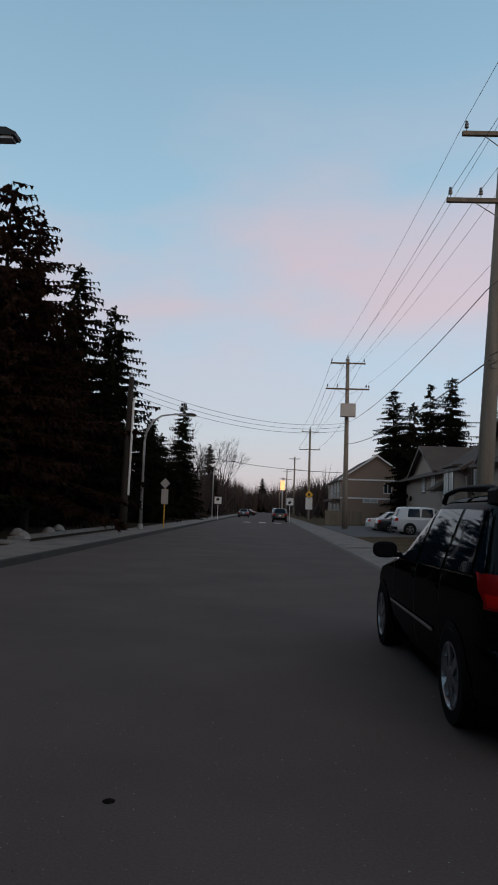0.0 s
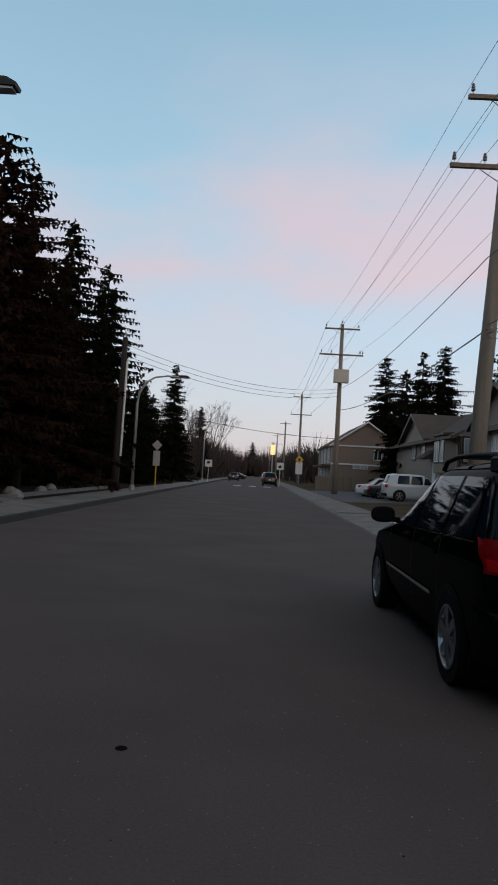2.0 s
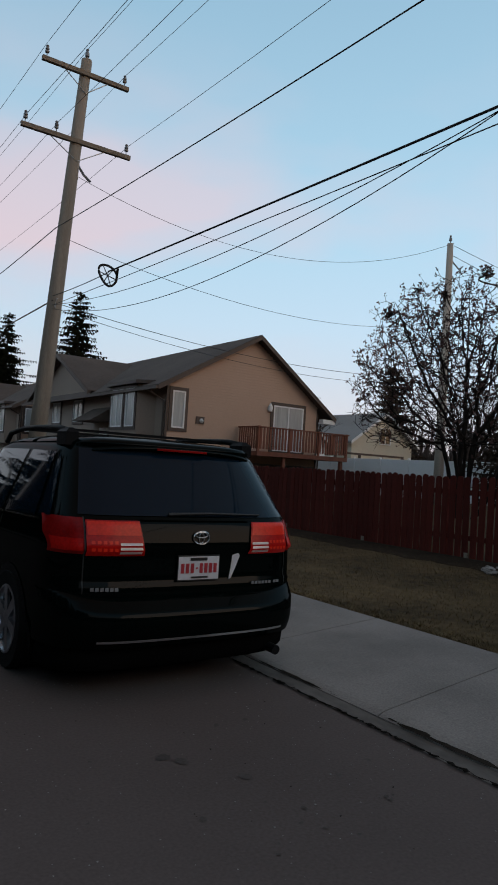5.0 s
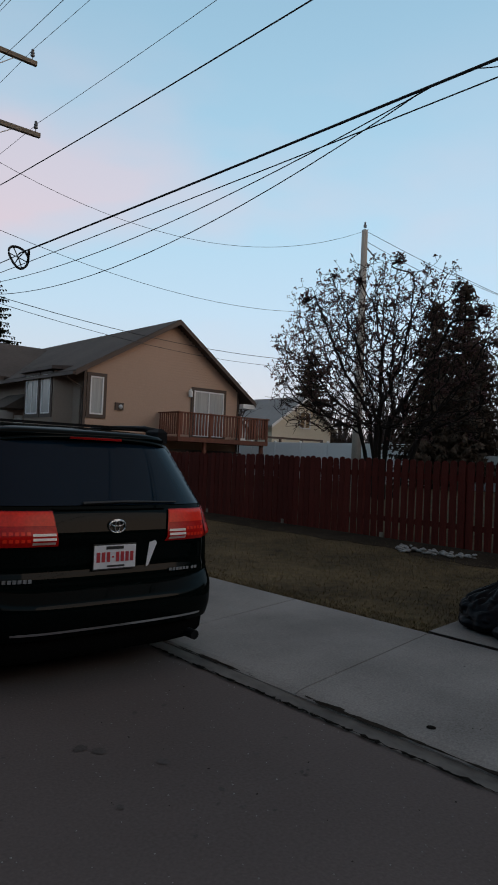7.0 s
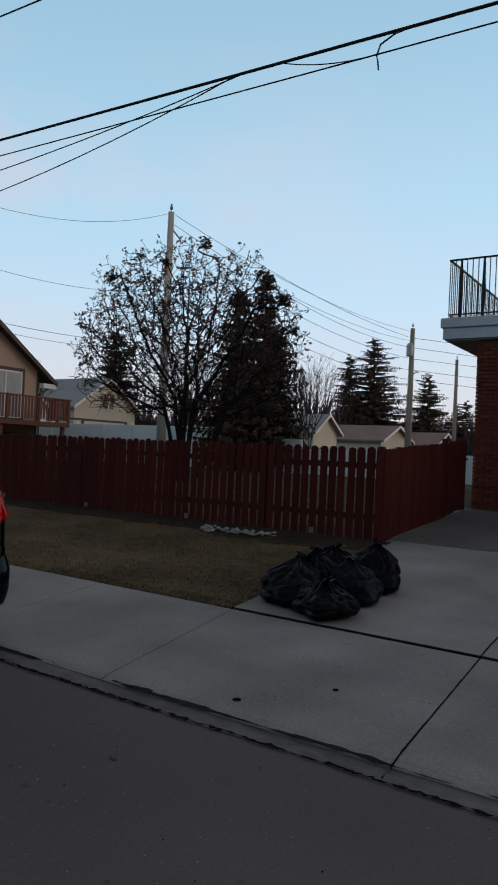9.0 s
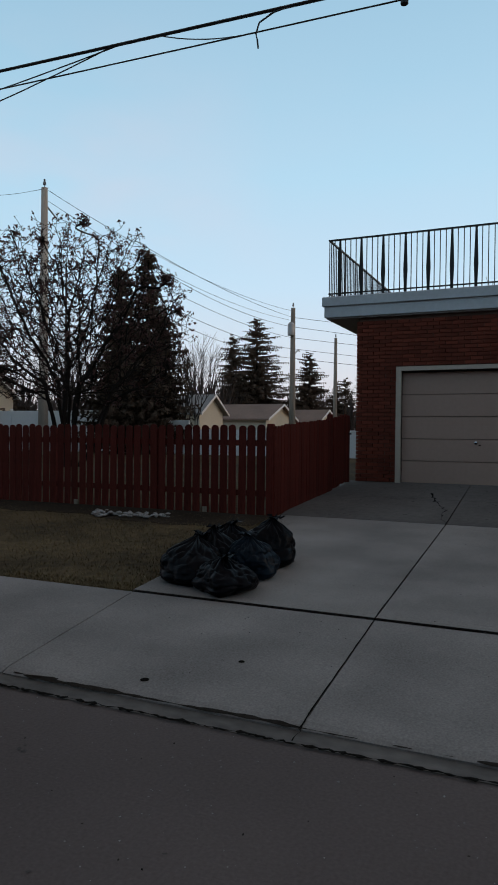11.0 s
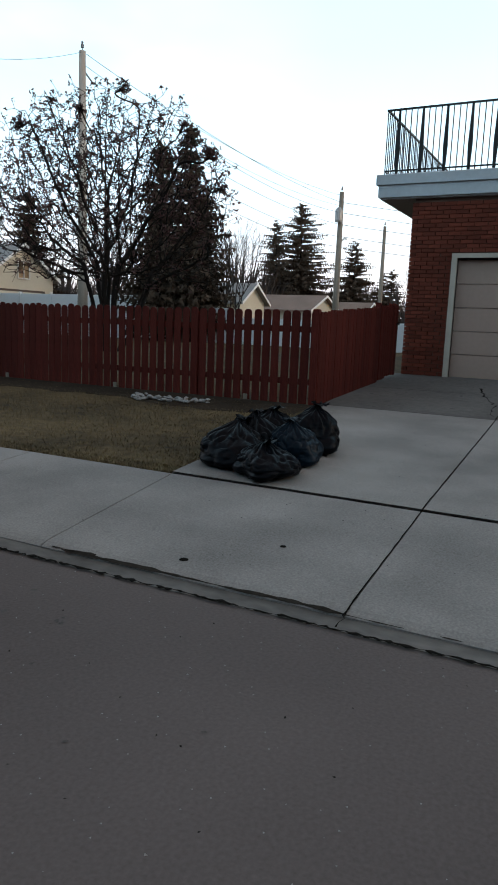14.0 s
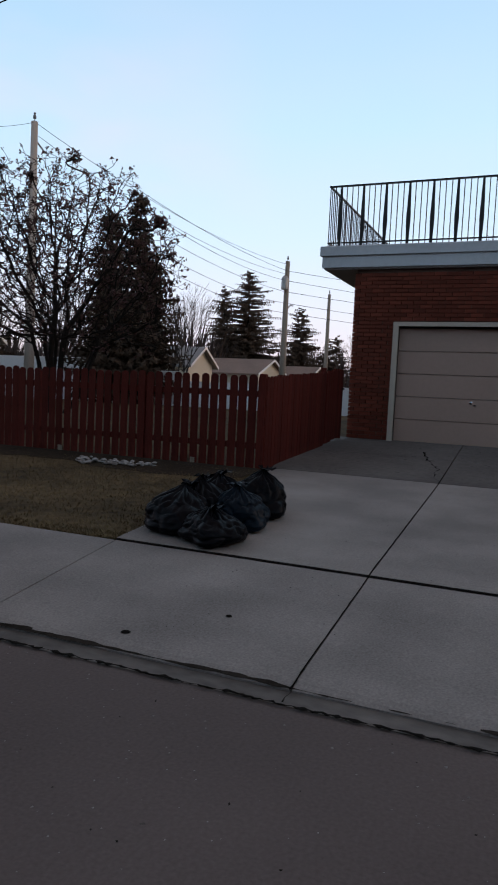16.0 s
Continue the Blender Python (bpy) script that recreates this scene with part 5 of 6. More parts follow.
# ---------------------------------------------------------------- utility poles and lines
def utility_pole(name_label, x, y, h, lean=0.0, arms=(), r=0.16, zb=0.15, wood=POLE_WOOD):
    p = thing("utility_pole", name_label, "utility pole", "utility poles", at=(x, y, zb))
    part("shaft", Geo().tube([(0, 0, -0.3), (lean * 0.3, 0, h * 0.3), (lean, 0, h)], [r * 1.15, r, r * 0.68], 14), wood, p, smooth=True)
    for z, half, pins in arms:
        t = lean * z / h
        a = part("crossarm", Geo().slab(t - half, -0.2, z - 0.06, t + half, -0.09, z + 0.06, 0.01), GREY_WOOD, p)
        for s in (-1, 1):
            part("arm_brace", Geo().tube([(t + s * half * 0.5, -0.14, z - 0.06), (t, -0.16, z - 0.55)], 0.014, 5), STEEL, p)
        for u in pins:
            part("insulator", Geo().ring((t + u, -0.14, z + 0.06), (0, 0, 1), [(0.012, 0), (0.012, 0.1), (0.055, 0.11), (0.06, 0.15), (0.03, 0.16), (0.055, 0.19), (0.055, 0.22), (0.03, 0.24), (0.045, 0.28), (0.02, 0.31)], 10), PORCELAIN, a)
    part("insulator", Geo().ring((lean, 0, h), (0, 0, 1), [(0.015, 0), (0.015, 0.1), (0.06, 0.11), (0.06, 0.2), (0.03, 0.25), (0.045, 0.3), (0.015, 0.33)], 10), PORCELAIN, p)
    return p


ARMS = ((11.75, 1.22, (-1.1, 1.1)), (9.85, 1.52, (-1.42, -0.6, 1.4)))
pole_1 = utility_pole("tall weathered wooden utility pole with two crossarms, leaning slightly", 5.55, 18.52, 12.2, 0.72, ARMS, r=0.21)
part("cable_hook", Geo().tube([(0.40, -0.1, 5.55), (0.28, -0.25, 5.5), (0.26, -0.22, 5.3), (0.36, -0.12, 5.2)], 0.018, 6), STEEL, pole_1)
part("guy_strain", Geo().tube([(0.62, 0.0, 9.35), (0.85, -0.02, 9.05), (1.05, -0.04, 8.9)], 0.035, 6), PORCELAIN, pole_1)
pole_2 = utility_pole("wooden utility pole with a grey equipment box", 6.17, 55.9, 13.7, 0.0, ((13.3, 1.4, (-1.3, 1.3)), (11.2, 1.75, (-1.6, -0.8, 1.5, 1.7))), r=0.2)
part("equipment_box", Geo().slab(-0.55, -0.75, 8.9, 0.62, -0.2, 9.95, 0.03), STEEL, pole_2, "grey transformer box")
pole_x = utility_pole("wooden utility pole further along the street", 6.2, 106.0, 13.8, 0.0, ((13.3, 1.3, (-1.2, 1.2)), (10.6, 1.6, (-1.5, 1.5))), r=0.2)
for i, (px, py) in enumerate(((6.0, 160), (5.7, 212), (5.6, 262), (5.4, 310))):
    utility_pole("distant wooden utility pole along the street", px, py, 13.5, 0.0, ((13.1, 1.3, ()), (10.6, 1.6, ())), r=0.22)
utility_pole("short wooden utility pole among the spruces", -7.6, 37.0, 8.2, 0.1, (), r=0.2, wood=SHADED_POLE)
tagged(part("conduit", Geo().tube([(-7.35, 36.85, 2.0), (-7.3, 36.85, 7.0), (-7.2, 36.85, 7.15)], 0.06, 8), SIGN_WHITE), "pale conduit pipe fixed to the wooden pole", "conduit")
pole_3 = utility_pole("bare pale wooden pole behind the leafless tree", 20.75, 17.95, 9.95, 0.0, (), r=0.17, zb=0.6, wood=PALE_POLE)
part("guy_strain", Geo().tube([(0.15, 0, 9.3), (0.5, -0.1, 9.0)], 0.03, 6), PORCELAIN, pole_3)
pole_4 = utility_pole("grey wooden pole with a transformer on the back lane", 42.0, 15.9, 8.8, 0.0, (), r=0.2, zb=0.7)
part("transformer", Geo().ring((-0.35, 0, 7.0), (0, 0, 1), [(0.2, 0), (0.22, 0.1), (0.22, 0.7), (0.1, 0.85)], 12), STEEL, pole_4)
part("lamp_arm", Geo().tube([(0.1, 0, 5.8), (0.9, 0, 6.2), (1.3, 0, 6.2)], 0.05, 6), STEEL, pole_4)
utility_pole("thin wooden pole on the back lane", 55.0, 17.0, 8.6, 0.0, (), r=0.17, zb=0.7)


def wire(a, b, sag, r=0.008, n=24, label="overhead wire", cat="power line", name="power_line", group="overhead wires"):
    a, b = Vector(a), Vector(b)
    pts = [a.lerp(b, i / n) - Vector((0, 0, sag * 4 * (i / n) * (1 - i / n))) for i in range(n + 1)]
    return tagged(part(name, Geo().tube(pts, r, 5), CABLE), label, cat, group)


Y0 = -21.5
for (x, z), (x2, z2) in (((5.13, 12.33), (4.95, 13.9)), ((6.27, 12.65), (6.17, 14.2)), ((7.40, 12.33), (7.5, 13.9)), ((4.80, 10.4), (4.6, 11.75)), ((5.6, 10.4), (5.4, 11.75)), ((7.65, 10.4), (7.7, 11.75))):
    wire((x, 18.4, z), (x + 0.2, Y0, z + 0.2), 0.55, 0.0065, label="thin bare power line along the poles")
    wire((x, 18.4, z), (x2, 55.8, z2), 0.45, 0.0065, label="thin bare power line along the poles")
    wire((x2, 55.8, z2), (x2 + 0.03, 106, 14.0 if z > 11 else 11.2), 0.7, 0.012, label="thin bare power line along the poles")
wire((5.72, 18.4, 7.55), (6.1, Y0, 7.3), 0.42, 0.011, label="single black cable along the poles")
wire((5.72, 18.4, 7.55), (6.17, 55.8, 8.6), 0.5, 0.014, label="single black cable along the poles")
wire((5.75, 18.35, 5.72), (5.85, 14.9, 5.68), 0.03, 0.011, n=6, label="messenger strand below the poles' arms")
wire((5.85, 14.9, 5.70), (6.4, Y0, 5.265), 0.114, 0.017, label="thick black telephone cable along the poles", name="telephone_cable", cat="cable")
wire((5.75, 18.35, 5.6), (6.17, 55.8, 6.9), 0.5, 0.02, label="thick black telephone cable along the poles", name="telephone_cable", cat="cable")
wire((5.75, 18.35, 5.47), (6.4, Y0, 5.315), 0.156, 0.008, label="thin black cable below the telephone cable")
wire((5.75, 18.35, 5.48), (6.0, 4.5, 5.47), 0.43, 0.007, label="thin black cable below the telephone cable")
wire((5.75, 18.35, 5.38), (6.0, 4.6, 5.47), 0.76, 0.007, label="thin black cable below the telephone cable")
wire((6.014, 4.02, 5.474), (6.0, 2.95, 5.262), 0.05, 0.006, n=10, label="loose lashing wire hanging from the cable")
tagged(part("cable_tail", Geo().tube([(6.035, 2.62, 5.450), (6.03, 2.78, 5.43), (6.02, 2.92, 5.36), (6.03, 2.96, 5.27), (6.02, 2.94, 5.20), (6.02, 2.93, 5.12)], 0.009, 5), CABLE), "short loose cable end hanging from the strand", "cable")
tagged(part("splice_case", Geo().ring((6.02, 1.55, 5.250), (0, 0, 1), [(0.02, -0.05), (0.035, -0.04), (0.035, 0.03), (0.02, 0.045)], 10), CABLE), "small black splice case on the cable", "splice case")
# snowshoe loop for spare cable
loop = thing("cable_loop", "black spoked storage loop hanging on the telephone cable", "cable loop", at=(5.86, 14.95, 5.62))
ringp = [(0.93 * 0.20 * math.cos(a) * (1 + 0.25 * math.sin(a)), -0.37 * 0.20 * math.cos(a) * (1 + 0.25 * math.sin(a)), 0.22 * math.sin(a) - 0.08 * math.cos(a)) for a in [2 * math.pi * i / 24 for i in range(25)]]
part("hoop", Geo().tube(ringp, 0.028, 6), CABLE, loop)
for i in range(0, 24, 4):
    part("spoke", Geo().tube([(0, 0, 0), ringp[i]], 0.012, 5), CABLE, loop)
part("tie", Geo().tube([ringp[0], (0.02, -0.5, 0.05)], 0.03, 5), CABLE, loop)
# service drops towards the houses and the back lane
wire((5.9, 18.5, 9.2), (20.9, 17.9, 10.6), 1.5, 0.007, label="slack thin wire to the pole behind the tree")
wire((5.8, 18.5, 7.4), (30.0, 24.3, 10.3), 1.35, 0.008, label="slack service wire over the yards")
utility_pole("thin dark pole among the trees", 30.0, 24.3, 9.8, 0.0, (), r=0.06, zb=0.6, wood=SHADED_POLE)
wire((5.75, 18.5, 5.6), (30.0, 24.3, 7.2), 0.8, 0.010, label="black service cable over the yards")
wire((5.75, 18.5, 5.45), (30.0, 24.3, 6.9), 0.9, 0.008, label="thin service cable over the yards")
wire((20.9, 17.9, 10.5), (42.0, 15.9, 9.3), 0.6, 0.010, label="thin wire along the back lane")
wire((20.9, 17.9, 10.1), (42.0, 15.9, 8.7), 0.7, 0.010, label="thin wire along the back lane")
for z, dz_, x in ((8.9, 0.3, 42.0), (8.3, 0.5, 42), (7.6, 0.4, 42), (6.9, 0.5, 42), (6.3, 0.5, 42)):
    wire((25.5, 17.2, z + 0.9), (x, 15.9, z), dz_, 0.012, label="thin wire along the back lane")
    wire((x, 15.9, z), (75.0, -12.0, z), dz_, 0.014, label="thin wire along the back lane")
for z in (8.0, 7.7, 7.4):
    wire((-7.5, 37.0, z), (6.1, 55.8, z + 0.6), 0.9, 0.012, label="thin wire crossing the street to the pole")
wire((6.17, 55.9, 4.6), (-8, 62, 6.5), 0.4, 0.02, label="cable crossing the street")

# ---------------------------------------------------------------- street lamps and signs
def street_lamp(y, label, x=-7.2, h=6.8, reach=2.75):
    s = thing("street_lamp", label, "street lamp", "street lamps", at=(x, y, 0.15))
    pts = [(0, 0, 0), (0.02, 0, h - 1.7), (0.12, 0, h - 1.05), (0.45, 0, h - 0.45), (0.95, 0, h - 0.12), (1.6, 0, h - 0.02), (reach - 0.3, 0, h)]
    part("mast", Geo().tube(pts, [0.10, 0.075, 0.065, 0.055, 0.05, 0.045, 0.04], 10), STEEL, s, smooth=True)
    part("base", Geo().ring((0, 0, 0), (0, 0, 1), [(0.16, -0.1), (0.16, 0.25), (0.11, 0.3)], 12), STEEL, s)
    hd = part("lamp_head", Geo().prism([(reach - 0.42, -0.13, h - 0.04), (reach - 0.3, -0.13, h + 0.08), (reach + 0.05, -0.13, h + 0.07), (reach + 0.22, -0.13, h - 0.02), (reach + 0.2, -0.13, h - 0.07)], (0, 0, 0), (0, 0.26, 0)), BLACK, s, "dark cobra lamp head")
    part("lens", Geo().slab(reach - 0.2, -0.1, h - 0.11, reach + 0.15, 0.1, h - 0.06, 0.01), SIGN_BACK, hd)
    return s

street_lamp(40, "grey curved-arm street lamp across the street", h=6.65)
street_lamp(10.9, "grey street lamp with dark head across the street", h=7.35, reach=2.7)
street_lamp(92, "distant grey street lamp", h=7.5)


def post_sign(x, y, label, h, post_m, plates):
    s = thing("road_sign", label, "road sign", at=(x, y, 0.0 if -5.8 < x < 3 else 0.1))
    part("post", Geo().box(-0.03, -0.03, 0, 0.03, 0.03, h), post_m, s)
    for shape, z, size, m in plates:
        if shape == "diamond":
            g = Geo().prism([(0, -0.05, z - size), (size, -0.05, z), (0, -0.05, z + size), (-size, -0.05, z)], (0, 0, 0), (0, 0.015, 0))
        else:
            g = Geo().box(-size[0], -0.05, z - size[1], size[0], -0.035, z + size[1])
        part("plate", g, m, s)
    return s

post_sign(-6.6, 45, "back of a diamond sign on a yellow post", 3.1, YELLOW, (("diamond", 2.85, 0.33, SIGN_BACK), ("rect", 2.0, (0.22, 0.48), SIGN_BACK)))
post_sign(-5.9, 84, "white sign with black arrow on a post", 2.7, SIGN_WHITE, (("rect", 2.3, (0.42, 0.42), SIGN_WHITE),))
post_sign(2.7, 84, "white sign with black arrow on a post", 3.0, SIGN_WHITE, (("rect", 2.5, (0.42, 0.42), SIGN_WHITE),))
for so in [o for o in scene.objects if o.name.startswith("road_sign") and o["label"].startswith("white sign")]:
    part("symbol", Geo().prism([(-0.2, -0.056, 2.25), (0.05, -0.056, 2.25), (0.2, -0.056, 2.45), (0.05, -0.056, 2.62), (-0.2, -0.056, 2.5)], (0, 0, 0), (0, 0.004, 0)), BLACK, so)
ps = post_sign(6.1, 103, "yellow diamond warning sign above a white plate", 4.2, STEEL, (("diamond", 3.75, 0.62, YELLOW), ("rect", 2.5, (0.5, 0.9), SIGN_WHITE)))
part("symbol", Geo().box(-0.15, -0.062, 3.55, 0.15, -0.052, 3.95), BLACK, ps)
# panel glows in place of a sunset reflection; its post is added
lit = thing("far_glint", "warm glowing panel for a sunset reflection far down the street", "lit sign", at=(3.6, 170, 0))
part("panel", Geo().slab(-0.5, 0, 6.3, 0.5, 0.3, 8.6, 0.05), GLINT, lit)
part("post", Geo().box(-0.15, 0.05, 0, 0.15, 0.25, 6.3), STEEL, lit)
# ---------------------------------------------------------------- trees
def spruce(x, y, h, base_r, seed, brown=False, bare=0.12, label="tall dark spruce", density=1.0, zb=0.2, irregular=0.28, blunt=0.62, needles=None, spray=1.0, upswept=0.0):
    rnd = random.Random(seed)
    t = thing("spruce_tree", label, "spruce", "spruces", at=(x, y, zb))
    part("trunk", Geo().tube([(0, 0, -0.2), (rnd.uniform(-.1, .1), 0, h * 0.5), (0, rnd.uniform(-.1, .1), h * 0.98)], [h * 0.017 + 0.06, h * 0.011, 0.02], 8), BARK, t)
    g = Geo()
    z = h * bare
    step = max(0.22, h / 56) / density
    lob = [rnd.uniform(1 - irregular, 1 + irregular) for _ in range(12)]
    while z < h - 0.15:
        f = (z - h * bare) / (h * (1 - bare))
        reach = base_r * (1 - f) ** blunt * rnd.uniform(0.75, 1.12) + 0.12
        if rnd.random() < 0.07:
            z += step
            continue
        n = max(4, int(5 + 6 * (1 - f)))
        a0 = rnd.uniform(0, 6.28)
        for k in range(n):
            a = a0 + 2 * math.pi * k / n + rnd.uniform(-0.3, 0.3)
            ln = reach * rnd.uniform(0.6, 1.1) * lob[int(a / 6.2832 * 12) % 12]
            dx, dy = math.cos(a), math.sin(a)
            droop = rnd.uniform(0.05, 0.5) * (1 - 1.3 * f) - upswept
            m = max(3, int(ln / 0.22))
            zz = z + rnd.uniform(-0.4, 0.4)
            # the bough itself
            k0 = len(g.v)
            tip = zz - 0.72 * droop * ln
            g.v += [(0, 0, zz + 0.05), (0, 0, zz - 0.05), (dx * ln, dy * ln, tip - 0.01), (dx * ln, dy * ln, tip + 0.01)]
            g.f.append((k0, k0 + 1, k0 + 2, k0 + 3))
            for j in range(1, m + 1):
                s = j / m
                px, py, pz = dx * ln * s, dy * ln * s, zz - droop * ln * s + 0.28 * droop * ln * s * s
                size = (0.20 + 0.17 * (1 - s)) * (0.62 + 0.5 * (1 - f)) * rnd.uniform(0.7, 1.45) * (h / 13) ** 0.45 * spray
                # drooping sprays: thin ragged triangles around the branch
                for q in range(6):
                    b = a + rnd.uniform(-1.2, 1.2)
                    e = (px + math.cos(b) * size * 0.95, py + math.sin(b) * size * 0.95, pz + size * rnd.uniform(-1.5, 0.35))
                    w = size * rnd.uniform(0.22, 0.42)
                    k0 = len(g.v)
                    g.v += [(px - dy * w, py + dx * w, pz + rnd.uniform(-.05, .09)), (px + dy * w, py - dx * w, pz - rnd.uniform(0.0, 0.3) * size), e, (px + dx * 0.1, py + dy * 0.1, pz - size * rnd.uniform(0.4, 0.9))]
                    g.f += [(k0, k0 + 1, k0 + 2), (k0, k0 + 3, k0 + 2)]
        z += step * rnd.uniform(0.8, 1.2)
    # leader
    for j in range(14):
        a, zz = rnd.uniform(0, 6.28), h - rnd.uniform(0, 0.9)
        s = 0.10 + (h - zz) * 0.22
        k0 = len(g.v)
        g.v += [(0, 0, zz + 0.14), (math.cos(a) * s, math.sin(a) * s, zz), (math.cos(a + .7) * s * 0.6, math.sin(a + .7) * s * 0.6, zz - 0.1)]
        g.f.append((k0, k0 + 1, k0 + 2))
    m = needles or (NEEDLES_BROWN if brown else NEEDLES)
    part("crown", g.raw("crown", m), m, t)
    return t


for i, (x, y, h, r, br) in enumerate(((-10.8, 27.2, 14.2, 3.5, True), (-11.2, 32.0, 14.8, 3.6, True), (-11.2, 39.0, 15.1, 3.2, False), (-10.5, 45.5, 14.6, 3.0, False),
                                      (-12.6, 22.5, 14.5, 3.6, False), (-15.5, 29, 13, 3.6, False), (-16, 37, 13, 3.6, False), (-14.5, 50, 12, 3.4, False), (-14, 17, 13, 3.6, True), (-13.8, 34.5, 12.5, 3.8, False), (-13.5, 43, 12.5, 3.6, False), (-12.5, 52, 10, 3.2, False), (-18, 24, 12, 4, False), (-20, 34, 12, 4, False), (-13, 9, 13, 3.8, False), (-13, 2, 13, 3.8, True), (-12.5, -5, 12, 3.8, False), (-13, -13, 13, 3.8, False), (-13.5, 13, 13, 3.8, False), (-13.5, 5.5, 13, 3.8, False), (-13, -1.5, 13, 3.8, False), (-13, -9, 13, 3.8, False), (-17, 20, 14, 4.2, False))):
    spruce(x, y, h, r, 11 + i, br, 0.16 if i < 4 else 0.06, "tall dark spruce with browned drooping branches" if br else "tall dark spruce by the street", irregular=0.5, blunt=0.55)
for i, (x, y, h, r) in enumerate(((-10.2, 60, 8.6, 2.4), (-9.6, 77, 12.6, 3.2), (-12, 68, 9, 3), (-13, 84, 10, 3.2), (-9.5, 54, 7, 2.2), (-2.5, 330, 16, 5), (-11, 130, 13, 3))):
    spruce(x, y, h, r, 41 + i, False, 0.06, "dark spruce further along the street", irregular=0.3)
for i, (x, y, h, r) in enumerate(((17.2, 97.0, 18.6, 5.2), (13.6, 66, 12.0, 2.9), (15.6, 68, 13.8, 2.8), (17.6, 67.5, 14.6, 3.2), (22.4, 62.0, 16.6, 3.9))):
    spruce(x, y, h, r, 61 + i, False, 0.16, "dark spruce standing behind the houses", density=0.9, irregular=0.4)
for i, (x, y, h, r) in enumerate(((23.6, 15.2, 8.0, 1.75), (22.8, 15.9, 7.3, 1.75), (24.4, 15.0, 6.0, 1.7), (25.2, 17.6, 5.2, 1.6))):
    spruce(x, y, h, r, 81 + i, False, 0.06, "dense brownish column-shaped conifer behind the yards", density=1.7, zb=0.6, irregular=0.2, blunt=0.72, needles=NEEDLES_YARD, spray=0.72, upswept=0.35)
for i, (x, y, h, r, br) in enumerate(((37.0, 36.4, 9.4, 2.8, False), (62, 27.0, 11.8, 4.4, False), (60, 28.6, 10.2, 3.4, False), (67, 23.4, 9.0, 3.7, True), (72, 21, 6.8, 2.9, False), (74, 22.5, 6.3, 2.9, False))):
    spruce(x, y, h, r, 91 + i, br, 0.06, "dense dark conifer behind the yards", density=1.2, zb=0.6, needles=NEEDLES_YARD, spray=0.85, upswept=0.1)


def bare_tree(x, y, h, seed, label, spread=1.0, stems=5, depth=6, leaf=0, zb=0.4, m_wood=BARK, m_leaf=DRY_LEAF, r0=0.085, name="tree", bound=None, thin=0.006):
    rnd = random.Random(seed)
    t = thing(name, label, "tree", at=(x, y, zb))
    wood, leaves = Geo(), Geo()
    def grow(p, d, length, r, lev):
        mid = p + d * length * 0.5 + Vector((rnd.uniform(-1, 1), rnd.uniform(-1, 1), rnd.uniform(-0.5, 0.5))) * length * 0.06
        e = p + d * length
        wood.tube([p, mid, e], [max(r, thin), max(r * 0.85, thin), max(r * 0.68, thin)], 5 if lev < 3 else 3, cap=False)
        out = bound and (e.x * e.x + e.y * e.y) / bound[0] ** 2 + ((e.z - bound[1]) / bound[2]) ** 2 > 1
        if lev >= depth or (out and lev > 1):
            if leaf:
                for _ in range(leaf):
                    c = e + Vector((rnd.uniform(-.12, .12), rnd.uniform(-.12, .12), rnd.uniform(-.1, .12)))
                    s = rnd.uniform(0.025, 0.05)
                    a = Vector((rnd.uniform(-1, 1), rnd.uniform(-1, 1), rnd.uniform(-1, 1))).normalized()
                    b = a.orthogonal().normalized()
                    k0 = len(leaves.v)
                    leaves.v += [tuple(c - a * s), tuple(c + b * s * 0.8), tuple(c + a * s * 1.2), tuple(c - b * s * 0.8), tuple(c + a.cross(b) * s)]
                    leaves.f += [(k0, k0 + 1, k0 + 2, k0 + 3), (k0, k0 + 4, k0 + 2)]
            return
        n = 2 if rnd.random() < 0.55 else 3
        for k in range(n):
            tilt = rnd.uniform(0.22, 0.62) if k else rnd.uniform(0.05, 0.3)
            ax = d.orthogonal().normalized()
            ax.rotate(Matrix.Rotation(rnd.uniform(0, 6.28), 3, d))
            nd = d.copy()
            nd.rotate(Matrix.Rotation(tilt, 3, ax))
            nd = (nd + Vector((0, 0, 0.09))).normalized()
            grow(e, nd, length * rnd.uniform(0.68, 0.9), r * (0.72 if k == 0 else 0.58), lev + 1)
    for k in range(stems):
        a = 2 * math.pi * k / stems + rnd.uniform(-0.4, 0.4)
        tilt = (rnd.uniform(0.12, 0.42) if k % 3 else rnd.uniform(0.0, 0.14)) * spread
        d = Vector((math.cos(a) * math.sin(tilt), math.sin(a) * math.sin(tilt), math.cos(tilt)))
        grow(Vector((math.cos(a) * 0.12, math.sin(a) * 0.12, -0.1)), d, h * rnd.uniform(0.24, 0.30), r0 * rnd.uniform(0.7, 1.1), 0)
    part("trunk", wood.raw("trunk", m_wood), m_wood, t)
    if leaf:
        part("crown", leaves.raw("crown", m_leaf), m_leaf, t, "dark dried leaves and fruit clusters")
    return t


for i, (x, y, h) in enumerate(((36, 27, 7), (40, 22, 7), (27, 40, 7), (38, 30, 7), (58, 14, 6), (24, 30, 5), (33, 19, 5))):
    bare_tree(x, y, h, 30 + i, "bare leafless tree in the back yards", 1.1, 4, 5, 0, 0.6, TWIG, r0=0.07)
bare_tree(24.0, 0.6, 5.6, 50, "bare leafless tree behind the roof deck", 1.1, 4, 5, 0, 0.6, TWIG, r0=0.08)
